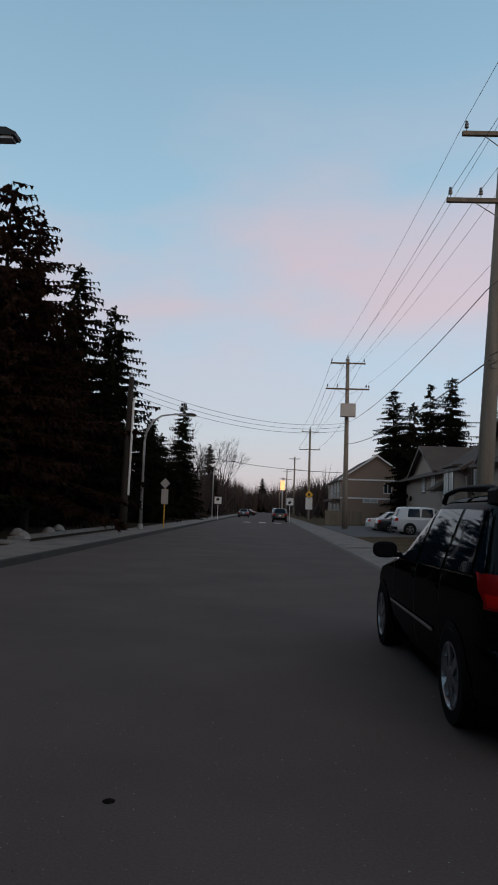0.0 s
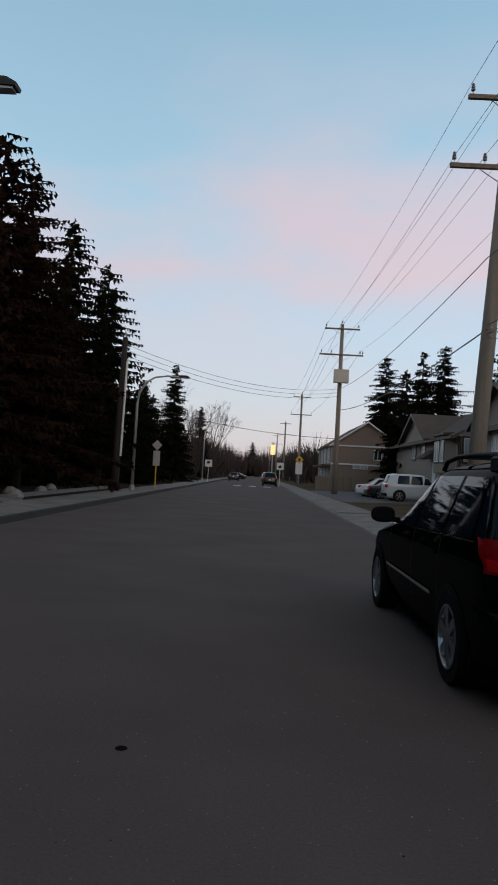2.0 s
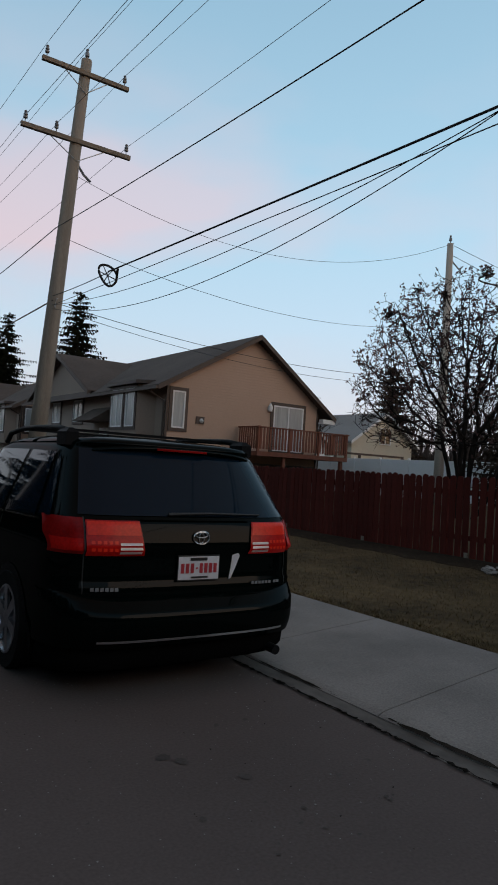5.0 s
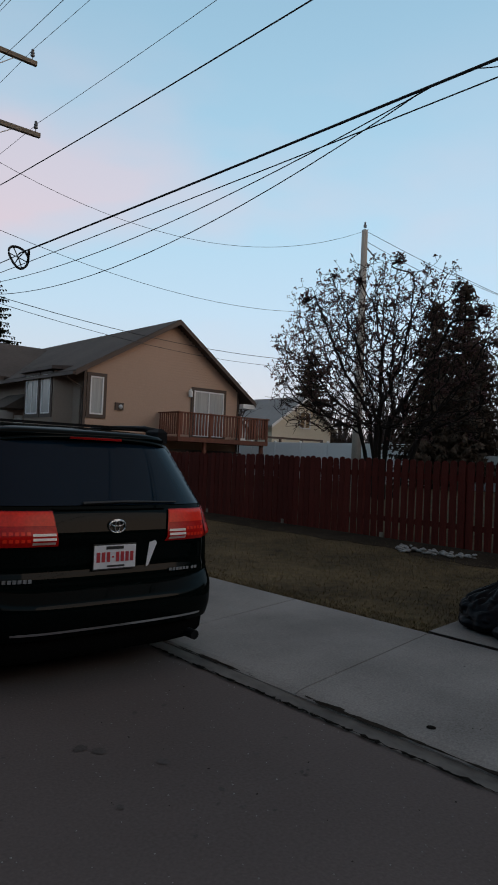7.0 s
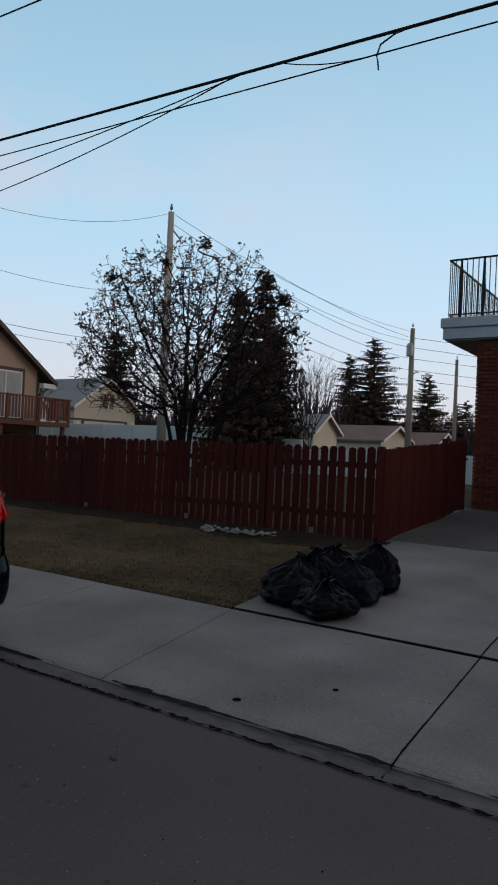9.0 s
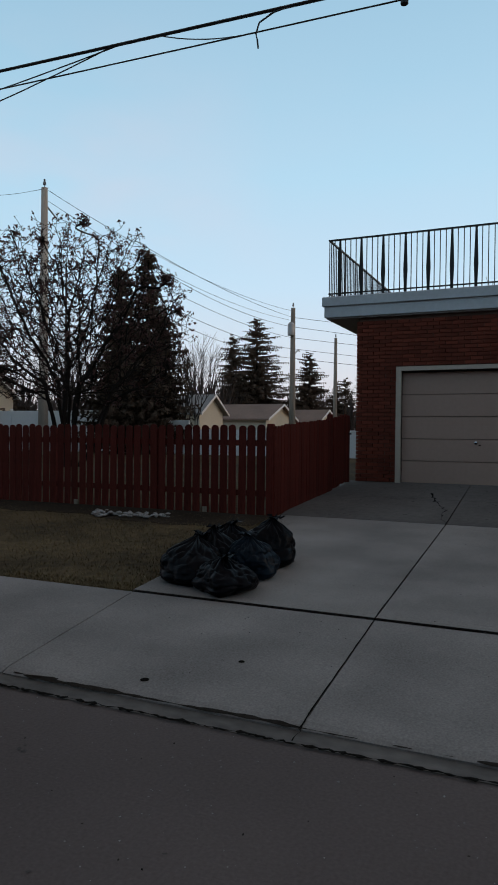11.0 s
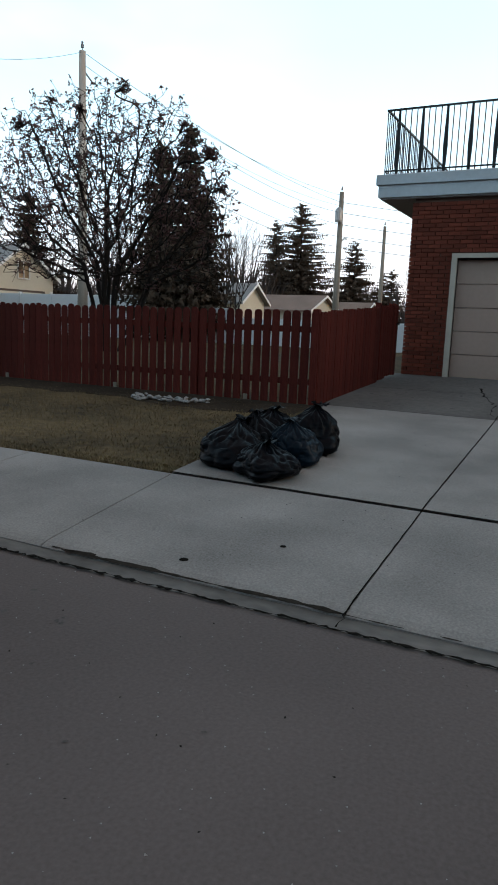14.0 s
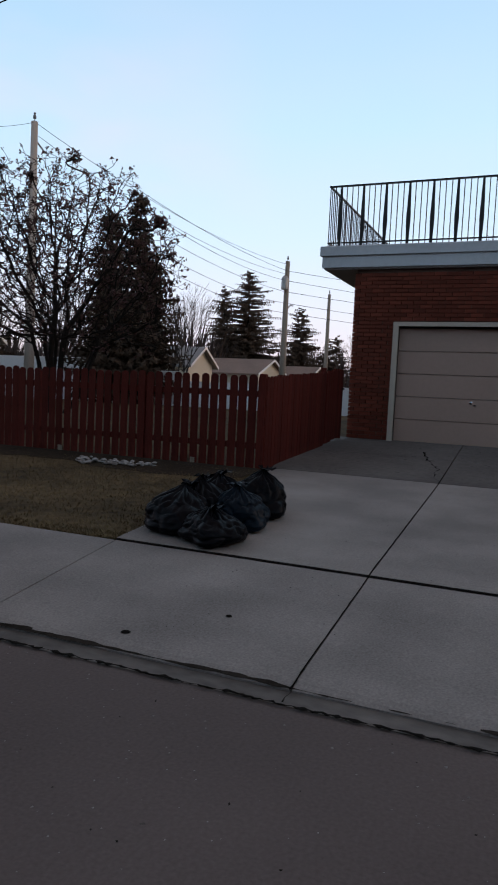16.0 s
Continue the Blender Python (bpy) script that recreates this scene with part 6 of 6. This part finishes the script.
for i, (x, y, h) in enumerate(((-9, 98, 11), (-12, 108, 12), (-8.5, 118, 10))):
    bare_tree(x, y, h, 70 + i, "bare leafless street tree", 1.2, 2, 6, 0, 0.2, TWIG, r0=0.16)


def fruit_tree(x, y, zb, seed, label):
    """A many-stemmed tree whose branches grow into a broad dome, with dried fruit and leaves at the tips."""
    rnd = np.random.RandomState(seed)
    t = thing("crab_apple_tree", label, "tree", at=(x, y, zb))
    # room for the crown: a dome, wider below than an ellipsoid, with a ragged outline
    aim = []
    while len(aim) < 3700:
        p = rnd.uniform(-1, 1, 3)
        rr = math.hypot(p[0], p[1])
        lump = 0.16 * noise.noise(Vector((p[0] * 2.4, p[1] * 2.4, p[2] * 2.4 + seed)))
        if p[2] > -0.58 and (rr ** 1.9 + abs(p[2]) ** 1.9) ** (1 / 1.9) < 0.98 + lump and (p[2] > 0.05 or rr > -0.35 * p[2]):
            aim.append((p[0] * 3.3, p[1] * 3.3, 3.55 + p[2] * 3.05))
    aim = np.array(aim)
    nodes, parent = [], []
    for k in range(10):
        a, lean = 6.28319 * (k * 0.618) + rnd.uniform(-0.3, 0.3), (0.06, 0.50, 0.24, 0.62, 0.14, 0.40, 0.30, 0.20, 0.55, 0.34)[k]
        d = np.array([math.cos(a) * math.sin(lean), math.sin(a) * math.sin(lean), math.cos(lean)])
        q = np.array([math.cos(a) * 0.13, math.sin(a) * 0.13, -0.15])
        prev = -1
        for _ in range(9 + rnd.randint(6)):
            nodes.append(q)
            parent.append(prev)
            prev = len(nodes) - 1
            d = d + np.array([rnd.uniform(-0.09, 0.09), rnd.uniform(-0.09, 0.09), 0.015])
            d /= np.linalg.norm(d)
            q = q + d * 0.22
    step, alive = 0.15, np.ones(len(aim), bool)
    near, gap, seen = np.zeros(len(aim), int), np.full(len(aim), 1e9), 0
    for _ in range(70):
        fresh = np.array(nodes[seen:])
        if len(fresh) == 0 or not alive.any():
            break
        for k0 in range(0, len(fresh), 400):
            dist = np.linalg.norm(aim[:, None, :] - fresh[None, k0:k0 + 400, :], axis=2)
            best = dist.argmin(1)
            least = dist[np.arange(len(aim)), best]
            closer = least < gap
            near[closer], gap[closer] = best[closer] + seen + k0, least[closer]
        seen = len(nodes)
        alive &= gap > 0.15
        pull = {}
        for k in np.nonzero(alive & (gap < 1.5))[0]:
            v = (aim[k] - nodes[near[k]]) / max(gap[k], 1e-6)
            pull[near[k]] = pull.get(near[k], 0) + v
        for k, v in pull.items():
            v = v / max(np.linalg.norm(v), 1e-6) + rnd.uniform(-0.28, 0.28, 3) + np.array([0, 0, 0.12])
            nodes.append(nodes[k] + v / max(np.linalg.norm(v), 1e-6) * step)
            parent.append(k)
        if len(nodes) > 9000:
            break
    n = len(nodes)
    flow, kids = np.zeros(n), [0] * n
    for k in range(n):
        if parent[k] >= 0:
            kids[parent[k]] += 1
    for k in range(n - 1, -1, -1):
        if kids[k] == 0:
            flow[k] = 1.0
        if parent[k] >= 0:
            flow[parent[k]] += flow[k]
    wide = 0.0066 * np.maximum(flow, 1.0) ** 0.385
    wood, leaves = Geo(), Geo()
    for k in range(n):
        if parent[k] >= 0:
            r1 = min(wide[parent[k]], wide[k] * 1.5)
            wood.tube([nodes[parent[k]], nodes[k]], [r1, wide[k]], 6 if r1 > 0.03 else 4 if r1 > 0.012 else 3, cap=False)
    def tuft(c, size):
        for _ in range(4):
            a = Vector(rnd.uniform(-1, 1, 3)).normalized()
            b = a.orthogonal().normalized()
            e = c + Vector(rnd.uniform(-1, 1, 3)) * size
            s = size * rnd.uniform(0.6, 1.1)
            k0 = len(leaves.v)
            leaves.v += [tuple(e - a * s), tuple(e + b * s * 0.55), tuple(e + a * s), tuple(e - b * s * 0.55), tuple(e + a.cross(b) * s * 0.7)]
            leaves.f += [(k0, k0 + 1, k0 + 2, k0 + 3), (k0, k0 + 4, k0 + 2)]
    for k in range(n):
        if flow[k] > 5 or parent[k] < 0:
            continue
        base = Vector(nodes[k])
        along = (base - Vector(nodes[parent[k]])).normalized()
        for _ in range(2 if kids[k] == 0 else (rnd.rand() < 0.2)):
            d = (along * 0.8 + Vector(rnd.uniform(-1, 1, 3)) * 0.7 + Vector((0, 0, 0.15))).normalized()
            ln = rnd.uniform(0.08, 0.26)
            wood.tube([base, base + d * ln], [0.0065, 0.0045], 3, cap=False)
            if rnd.rand() < (0.85 if base.z > 2.9 else 0.3):
                tuft(base + d * ln, rnd.uniform(0.030, 0.058))
    part("trunk", wood.raw("trunk", BARK), BARK, t)
    part("crown", leaves.raw("crown", DRY_LEAF), DRY_LEAF, t, "dark dried leaves and fruit clusters")
    return t


fruit_tree(15.0, 12.15, 0.5, 21, "leafless many-stemmed tree with dark dried fruit behind the fence")


def woods(x0, x1, y0, y1, n, h, seed, label):
    """Far leafless trees, a fan of thin twigs each, as one mass."""
    rnd, g = random.Random(seed), Geo()
    for _ in range(n):
        x, y, hh = rnd.uniform(x0, x1), rnd.uniform(y0, y1), h * rnd.uniform(0.6, 1.15)
        for k in range(26):
            a, t = rnd.uniform(0, 6.28), rnd.uniform(0.02, 0.6)
            z0 = hh * rnd.uniform(0.0, 0.55)
            l = (hh - z0) * rnd.uniform(0.5, 1.0)
            dx, dy = math.cos(a) * math.sin(t) * l, math.sin(a) * math.sin(t) * l
            w = rnd.uniform(0.05, 0.16)
            k0 = len(g.v)
            b = rnd.uniform(0, 6.28)
            ex, ey = math.cos(b) * w, math.sin(b) * w
            g.v += [(x - ex, y - ey, z0), (x + ex, y + ey, z0), (x + dx, y + dy, z0 + l * math.cos(t))]
            g.f.append((k0, k0 + 1, k0 + 2))
    tagged(part("bare_woods", g.raw("bare_woods", FAR_TWIG), FAR_TWIG), label, "woods", kind="stuff")


woods(-40, -7.5, 110, 240, 420, 10, 1, "brownish leafless trees along the far side of the street")
woods(6.5, 34, 112, 240, 420, 9, 2, "brownish leafless trees beyond the townhouse")
woods(-30, 40, 300, 420, 520, 14, 3, "leafless trees closing the end of the street")
woods(40, 110, 26, 90, 260, 8.0, 4, "leafless trees beyond the back lane")
woods(60, 110, -30, 24, 120, 5.5, 5, "leafless trees beyond the back lane")
woods(-60, -20, 5, 110, 160, 9, 6, "leafless trees behind the spruces")
# unseen wall and trees, added to darken what the van's tail reflects
tagged(part("unseen_wall_south", Geo().box(-70, -41, -0.05, 70, -40, 14.5), TRIM_BROWN), "plain dark unseen wall added behind to darken reflections", "wall", kind="structure")
woods(-70, 70, -39, -30, 300, 12, 7, "unseen leafless trees added behind to darken reflections")
for i in range(9):
    spruce(-26 + i * 7.2, -34 - (i % 3) * 4, 11 + (i % 4), 4.2, 120 + i, False, 0.03, "unseen dark spruce added behind to darken reflections", density=0.8)

# ---------------------------------------------------------------- rubbish bags
def bin_bag(x, y, r, h, seed, m, label, rz=0.0, sx=1.0, lean=(0.0, 0.0), corner=0.0):
    """A filled sack: a slumped body creased by its contents, pleats running up to the tied neck, a stretched lower corner."""
    rnd = random.Random(seed)
    bag = thing("rubbish_bag", label, "rubbish bag", "rubbish bags on the driveway", at=(x, y, rise(x) + 0.012))
    g, n, k = Geo(), 96, 52
    off = Vector((seed * 3.1, seed * 1.7, 0))
    shape = [(0.0, 0.74), (0.06, 0.90), (0.16, 0.99), (0.3, 1.0), (0.5, 0.93), (0.68, 0.76), (0.82, 0.50), (0.92, 0.25), (1.0, 0.09)]
    for j in range(k + 1):
        v = j / k
        rr = r * interp(v, shape)
        for i in range(n):
            a = 2 * math.pi * i / n
            p = Vector((math.cos(a), math.sin(a), v * 1.5))
            w = noise.noise(p * 1.0 + off)
            # sharp creases where the sheet folds between lumps
            crease = 0.13 * (1 - abs(noise.noise(p * 2.1 + off * 1.3))) ** 4 + 0.035 * (1 - abs(noise.noise(p * 4.7 + off))) ** 6 + 0.010 * (1 - abs(noise.noise(p * 10 + off))) ** 4
            pleat = (0.13 * abs(math.sin(a * 7 + 4 * w + seed)) ** 0.7 + 0.04 * abs(math.sin(a * 17 + 6 * w))) * max(0, v - 0.35) * 1.5
            point = corner * max(0.0, math.cos(a)) ** 12 * (1 - v) ** 2
            d = 1.12 + 0.34 * w - crease - pleat + point
            zz = h * v * (1 + 0.26 * noise.noise(Vector((math.cos(a), math.sin(a), 0.3)) * 1.2 + off) * (1 - v))
            zz -= 0.035 * (1 - abs(noise.noise(p * 3.3 + off))) ** 4 * v
            g.v.append((math.cos(a) * rr * d * sx + lean[0] * v * v, math.sin(a) * rr * d + lean[1] * v * v, max(0.0, zz)))
    for j in range(k):
        for i in range(n):
            q = (i + 1) % n
            g.f.append((j * n + i, j * n + q, (j + 1) * n + q, (j + 1) * n + i))
    g.f += [tuple(range(n))[::-1], tuple(range(k * n, k * n + n))]
    part("sack", g, m, bag, smooth=True)
    # the tied neck, its loose end splayed
    knot, c = Geo(), 22
    tx, ty = rnd.uniform(-0.04, 0.04), rnd.uniform(-0.04, 0.04)
    for lv, (rad, up) in enumerate(((0.045, -0.05), (0.026, -0.014), (0.028, 0.002), (0.045, 0.020), (0.075, 0.028))):
        for i in range(c):
            a = 2 * math.pi * i / c
            rr = rad * (1 + (0.35 if i % 2 else -0.3) * (lv / 4) + rnd.uniform(-0.12, 0.12))
            knot.v.append((lean[0] + math.cos(a) * rr + tx * lv * 0.4, lean[1] + math.sin(a) * rr + ty * lv * 0.4, h * 0.97 + up + (rnd.uniform(-0.035, 0.02) if lv == 4 else 0)))
    for lv in range(4):
        for i in range(c):
            j = (i + 1) % c
            knot.f.append((lv * c + i, lv * c + j, (lv + 1) * c + j, (lv + 1) * c + i))
    part("knot", knot, m, bag, "gathered plastic neck", smooth=True)
    bag.rotation_euler = (0, 0, rz)
    return bag


bin_bag(5.44, 3.28, 0.30, 0.38, 1, BAG, "full black plastic rubbish bag leaning at the pile's edge", 3.6, 1.0, (-0.10, 0.05), 0.25)
bin_bag(5.24, 2.84, 0.27, 0.28, 2, BAG, "low sagging black rubbish bag at the front of the pile", 3.4, 1.05, (0.02, -0.03), 0.3)
bin_bag(5.72, 2.84, 0.235, 0.38, 3, BAG_BLUE, "bluish black rubbish bag in the pile", 4.2, 1.0, (0.0, 0.0), 0.25)
bin_bag(6.12, 3.22, 0.30, 0.42, 4, BAG, "black plastic rubbish bag at the back of the pile", 0.5)
bin_bag(6.34, 2.90, 0.29, 0.45, 5, BAG, "tall black rubbish bag with tied neck", 4.0, 1.0, (0.03, 0.02), 0.15)
bin_bag(5.72, 3.22, 0.27, 0.42, 6, BAG, "black rubbish bag wedged in the middle of the pile", 5.0)

# ---------------------------------------------------------------- small things near the kerb
rng = random.Random(9)
def pebble(r, seed):
    q = random.Random(seed)
    g = Geo()
    for j in range(4):
        v = j / 3
        for i in range(6):
            a = 6.283 * i / 6
            rr = r * math.sin(math.pi * (0.2 + 0.7 * v)) * q.uniform(0.75, 1.15)
            g.v.append((math.cos(a) * rr, math.sin(a) * rr, r * 1.1 * v - 0.1 * r))
    for j in range(3):
        for i in range(6):
            g.f.append((j * 6 + i, j * 6 + (i + 1) % 6, (j + 1) * 6 + (i + 1) % 6, (j + 1) * 6 + i))
    g.f += [(5, 4, 3, 2, 1, 0), (18, 19, 20, 21, 22, 23)]
    return g.mesh("stone", STONE)
pebbles = [pebble(0.055, i) for i in range(5)]
bed = thing("stone_edging", "row of small pale stones on the lawn by the fence", "stones", at=(8.5, 6.0, rise(8.5)))
for i in range(70):
    t = rng.uniform(-0.60, 0.60)
    o = part("stone", pebbles[i % 5], STONE, bed)
    o.location = (rng.gauss(0, 0.09) - 0.03 * t, t, rng.uniform(0.0, 0.05))
    o.rotation_euler = (0, 0, rng.uniform(0, 6))
    o.scale = [rng.uniform(0.45, 1.1), rng.uniform(0.45, 1.1), rng.uniform(0.4, 0.7)]
soil_ys = [4.0 + 0.2 * i for i in range(80)]
g = Geo()
for y in soil_ys:
    x0 = 8.45 + 0.45 * noise.noise(Vector((0.3, y * 0.55, 2.0))) + 0.15 * noise.noise(Vector((0.3, y * 2.3, 7.0))) - 0.35 * max(0.0, 1 - abs(y - 5.2) / 1.6)
    g.v += [(x0, y, rise(x0) - 0.02), (x0 + 0.06, y, rise(x0) + 0.003), (x0 + 0.35, y, rise(x0 + 0.35) + 0.010), (9.3, y, rise(9.3) + 0.012)]
for k in range(len(soil_ys) - 1):
    g.f += [(4 * k + q, 4 * k + q + 1, 4 * k + q + 5, 4 * k + q + 4) for q in range(3)]
tagged(part("bare_soil", g, SOIL), "dark damp soil along the fence foot", "soil", kind="structure")

blades = Geo()
for q_ in range(34000):
    x, y = rng.uniform(4.86, 9.1), LAWN_Y + 0.02 + 9 * rng.random() ** 1.5
    if q_ > 26000:
        x = 4.88 + 0.22 * rng.random() ** 2
    if x < 4.98 and rng.random() < 0.35:
        continue
    if y < LAWN_Y + 0.45 * max(0, x - 9):
        continue
    a, l = rng.uniform(0, 6.28), rng.uniform(0.012, 0.036)
    w = 0.004
    z = rise(x) - 0.008
    ex, ey = math.cos(a), math.sin(a)
    lean = rng.uniform(0.3, 1.4) * l
    k0 = len(blades.v)
    blades.v += [(x - ey * w, y + ex * w, z), (x + ey * w, y - ex * w, z), (x + ex * lean, y + ey * lean, z + l)]
    blades.f.append((k0, k0 + 1, k0 + 2))
tagged(part("grass", blades.raw("grass", BLADE), BLADE), "short dry yellowed grass blades", "grass", kind="stuff")

grit = Geo()
for _ in range(1500):
    x, y = rng.uniform(-2.5, 2.95), rng.uniform(0.4, 6.0)
    s, a = rng.uniform(0.002, 0.005) if rng.random() < 0.9 else rng.uniform(0.005, 0.008), rng.uniform(0, 6.28)
    k0 = len(grit.v)
    grit.v += [(x + s * math.cos(a + q * 2.1), y + s * math.sin(a + q * 2.1), 0.001) for q in range(3)] + [(x, y, s * 0.8)]
    grit.f += [(k0, k0 + 1, k0 + 3), (k0 + 1, k0 + 2, k0 + 3), (k0 + 2, k0, k0 + 3)]
tagged(part("grit", grit.raw("grit", STONE), STONE), "loose pale grit on the asphalt", "grit", kind="stuff")
litter = Geo()
for _ in range(420):
    if rng.random() < 0.5:
        x, y, z = rng.uniform(-3, 2.9), rng.uniform(0.5, 7), 0.003
    else:
        x, y = rng.uniform(3.4, 8.5), rng.uniform(-1.0, 3.4)
        z = (walk_z(x) if x < 4.86 else rise(x) + 0.012) + 0.003
    s, a = rng.uniform(0.003, 0.009), rng.uniform(0, 6.28)
    k0 = len(litter.v)
    litter.v += [(x + s * math.cos(a + q * 1.57) * (1 if q % 2 else 0.5), y + s * math.sin(a + q * 1.57) * (1 if q % 2 else 0.5), z + rng.uniform(0, 0.004)) for q in range(4)]
    litter.f.append((k0, k0 + 1, k0 + 2, k0 + 3))
tagged(part("litter", litter, CRACK), "scattered leaf bits and grit on the paving", "litter", kind="stuff")
# dark drips and oil blots on the asphalt behind the van
OIL = mat("oil_stained_asphalt", (0.072, 0.060, 0.056), 0.85, 0.7, 1.2, 5.0, 60, 0.2, spec=0.3)
q_, blots = random.Random(77), Geo()
for k in range(26):
    big = k < 3
    x, y = ((1.73, 3.29), (1.66, 3.36), (1.92, 3.0))[k] if big else (q_.gauss(1.95, 0.42), q_.gauss(2.75, 0.55))
    r, n = (q_.uniform(0.022, 0.036) if big else q_.uniform(0.004, 0.017)), 14
    if x > 2.9:
        continue
    turn, long = q_.uniform(0, 3.1), q_.uniform(1.0, 1.9)
    ring_ = []
    for i in range(n):
        a = 6.28319 * i / n
        rr = r * (1 + 0.45 * noise.noise(Vector((math.cos(a) * 1.5 + k, math.sin(a) * 1.5, 0.5))) + q_.uniform(-0.12, 0.12))
        u, v = rr * math.cos(a) * long, rr * math.sin(a)
        ring_.append((x + u * math.cos(turn) - v * math.sin(turn), y + u * math.sin(turn) + v * math.cos(turn), 0.0035))
    blots.add(ring_, [tuple(range(n))])
tagged(part("oil_stain", blots, OIL), "dark oil blots dripped on the asphalt", "stain", kind="stuff")
for x, y, r in ((3.30, 2.42, 0.028), (3.76, 2.02, 0.02), (-0.75, 3.65, 0.034)):
    z = 0.004 if x < 0 else walk_z(x) + 0.003
    g = Geo().ring((x, y, z - 0.002), (0, 0, 1), [(r, 0), (r * 0.8, 0.004), (r * 0.3, 0.006)], 9)
    tagged(part("dead_leaf", g, CRACK), "flattened dark leaf on the paving", "leaf")
for i, (x, y) in enumerate(((-8.6, 24.7), (-9.1, 29.3), (-9.8, 33), (-9.2, 21.5), (-9.6, 27))):
    r = 0.3
    g = Geo().ring((x, y, 0.1), (0, 0, 1), [(r, 0), (r * 0.95, 0.15), (r * 0.6, 0.3), (r * 0.2, 0.36)], 9)
    tagged(part("boulder", g, STONE, smooth=True), "rounded pale boulder at the edge of the bed", "boulder", "boulders by the bed")
for x0 in (-2.6, -0.9, 0.8):
    tagged(part("crosswalk_bar", Geo().box(x0, 78, 0.0, x0 + 0.8, 80.5, 0.006), SIGN_WHITE), "worn white crosswalk bar", "road marking", kind="structure")
g = thing("house", "pale house behind the spruces across the street", "house", at=(-20, 48, 0.4))
part("wall", Geo().box(-3, 0, 0, 3, 8, 3.0), WHITE, g)
part("roof", Geo().prism([(-3.4, -0.4, 2.9), (0, -0.4, 5), (3.4, -0.4, 2.9)], (0, 0, 0), (0, 8.8, 0)), ROOF, g)

# ---------------------------------------------------------------- bricks of the garage
CO, BL = 0.0762, 0.232
brick_m = Geo().slab(-0.0, 0.0, 0.0, 0.1, BL - 0.011, CO - 0.011, 0.003).mesh("brick", BRICK)
half_m = Geo().slab(-0.0, 0.0, 0.0, 0.1, BL / 2 - 0.011, CO - 0.011, 0.003).mesh("brick", BRICK)
count, rest = 0, Geo()
for c in range(int((3.80 - 0.46) / CO)):
    z = 0.46 + c * CO
    y = GY - (0 if c % 2 else BL / 2)
    if c % 2 == 0:
        o = part("brick", half_m, BRICK, garage_wall)
        o.location = (GX + rng.uniform(-0.003, 0.003), GY - BL / 2 + 0.011, z)
        count += 1
    while y - BL > 0.9:
        y -= BL
        if z < dz + 0.085 and y < dy1 + 0.10:
            if y + BL > dy1 + 0.10 + 0.06:
                w0 = y + BL - 0.011 - (dy1 + 0.103)
                rest.slab(GX, dy1 + 0.103, z, GX + 0.1, dy1 + 0.103 + w0, z + CO - 0.011, 0.003)
            break
        if count < 298:
            o = part("brick", brick_m, BRICK, garage_wall)
            o.location = (GX + rng.uniform(-0.003, 0.003), y + 0.011, z)
            count += 1
        else:
            rest.slab(GX, y + 0.011, z, GX + 0.1, y + BL, z + CO - 0.011, 0.003)
part("brickwork", rest, BRICK, garage_wall, kind="stuff")
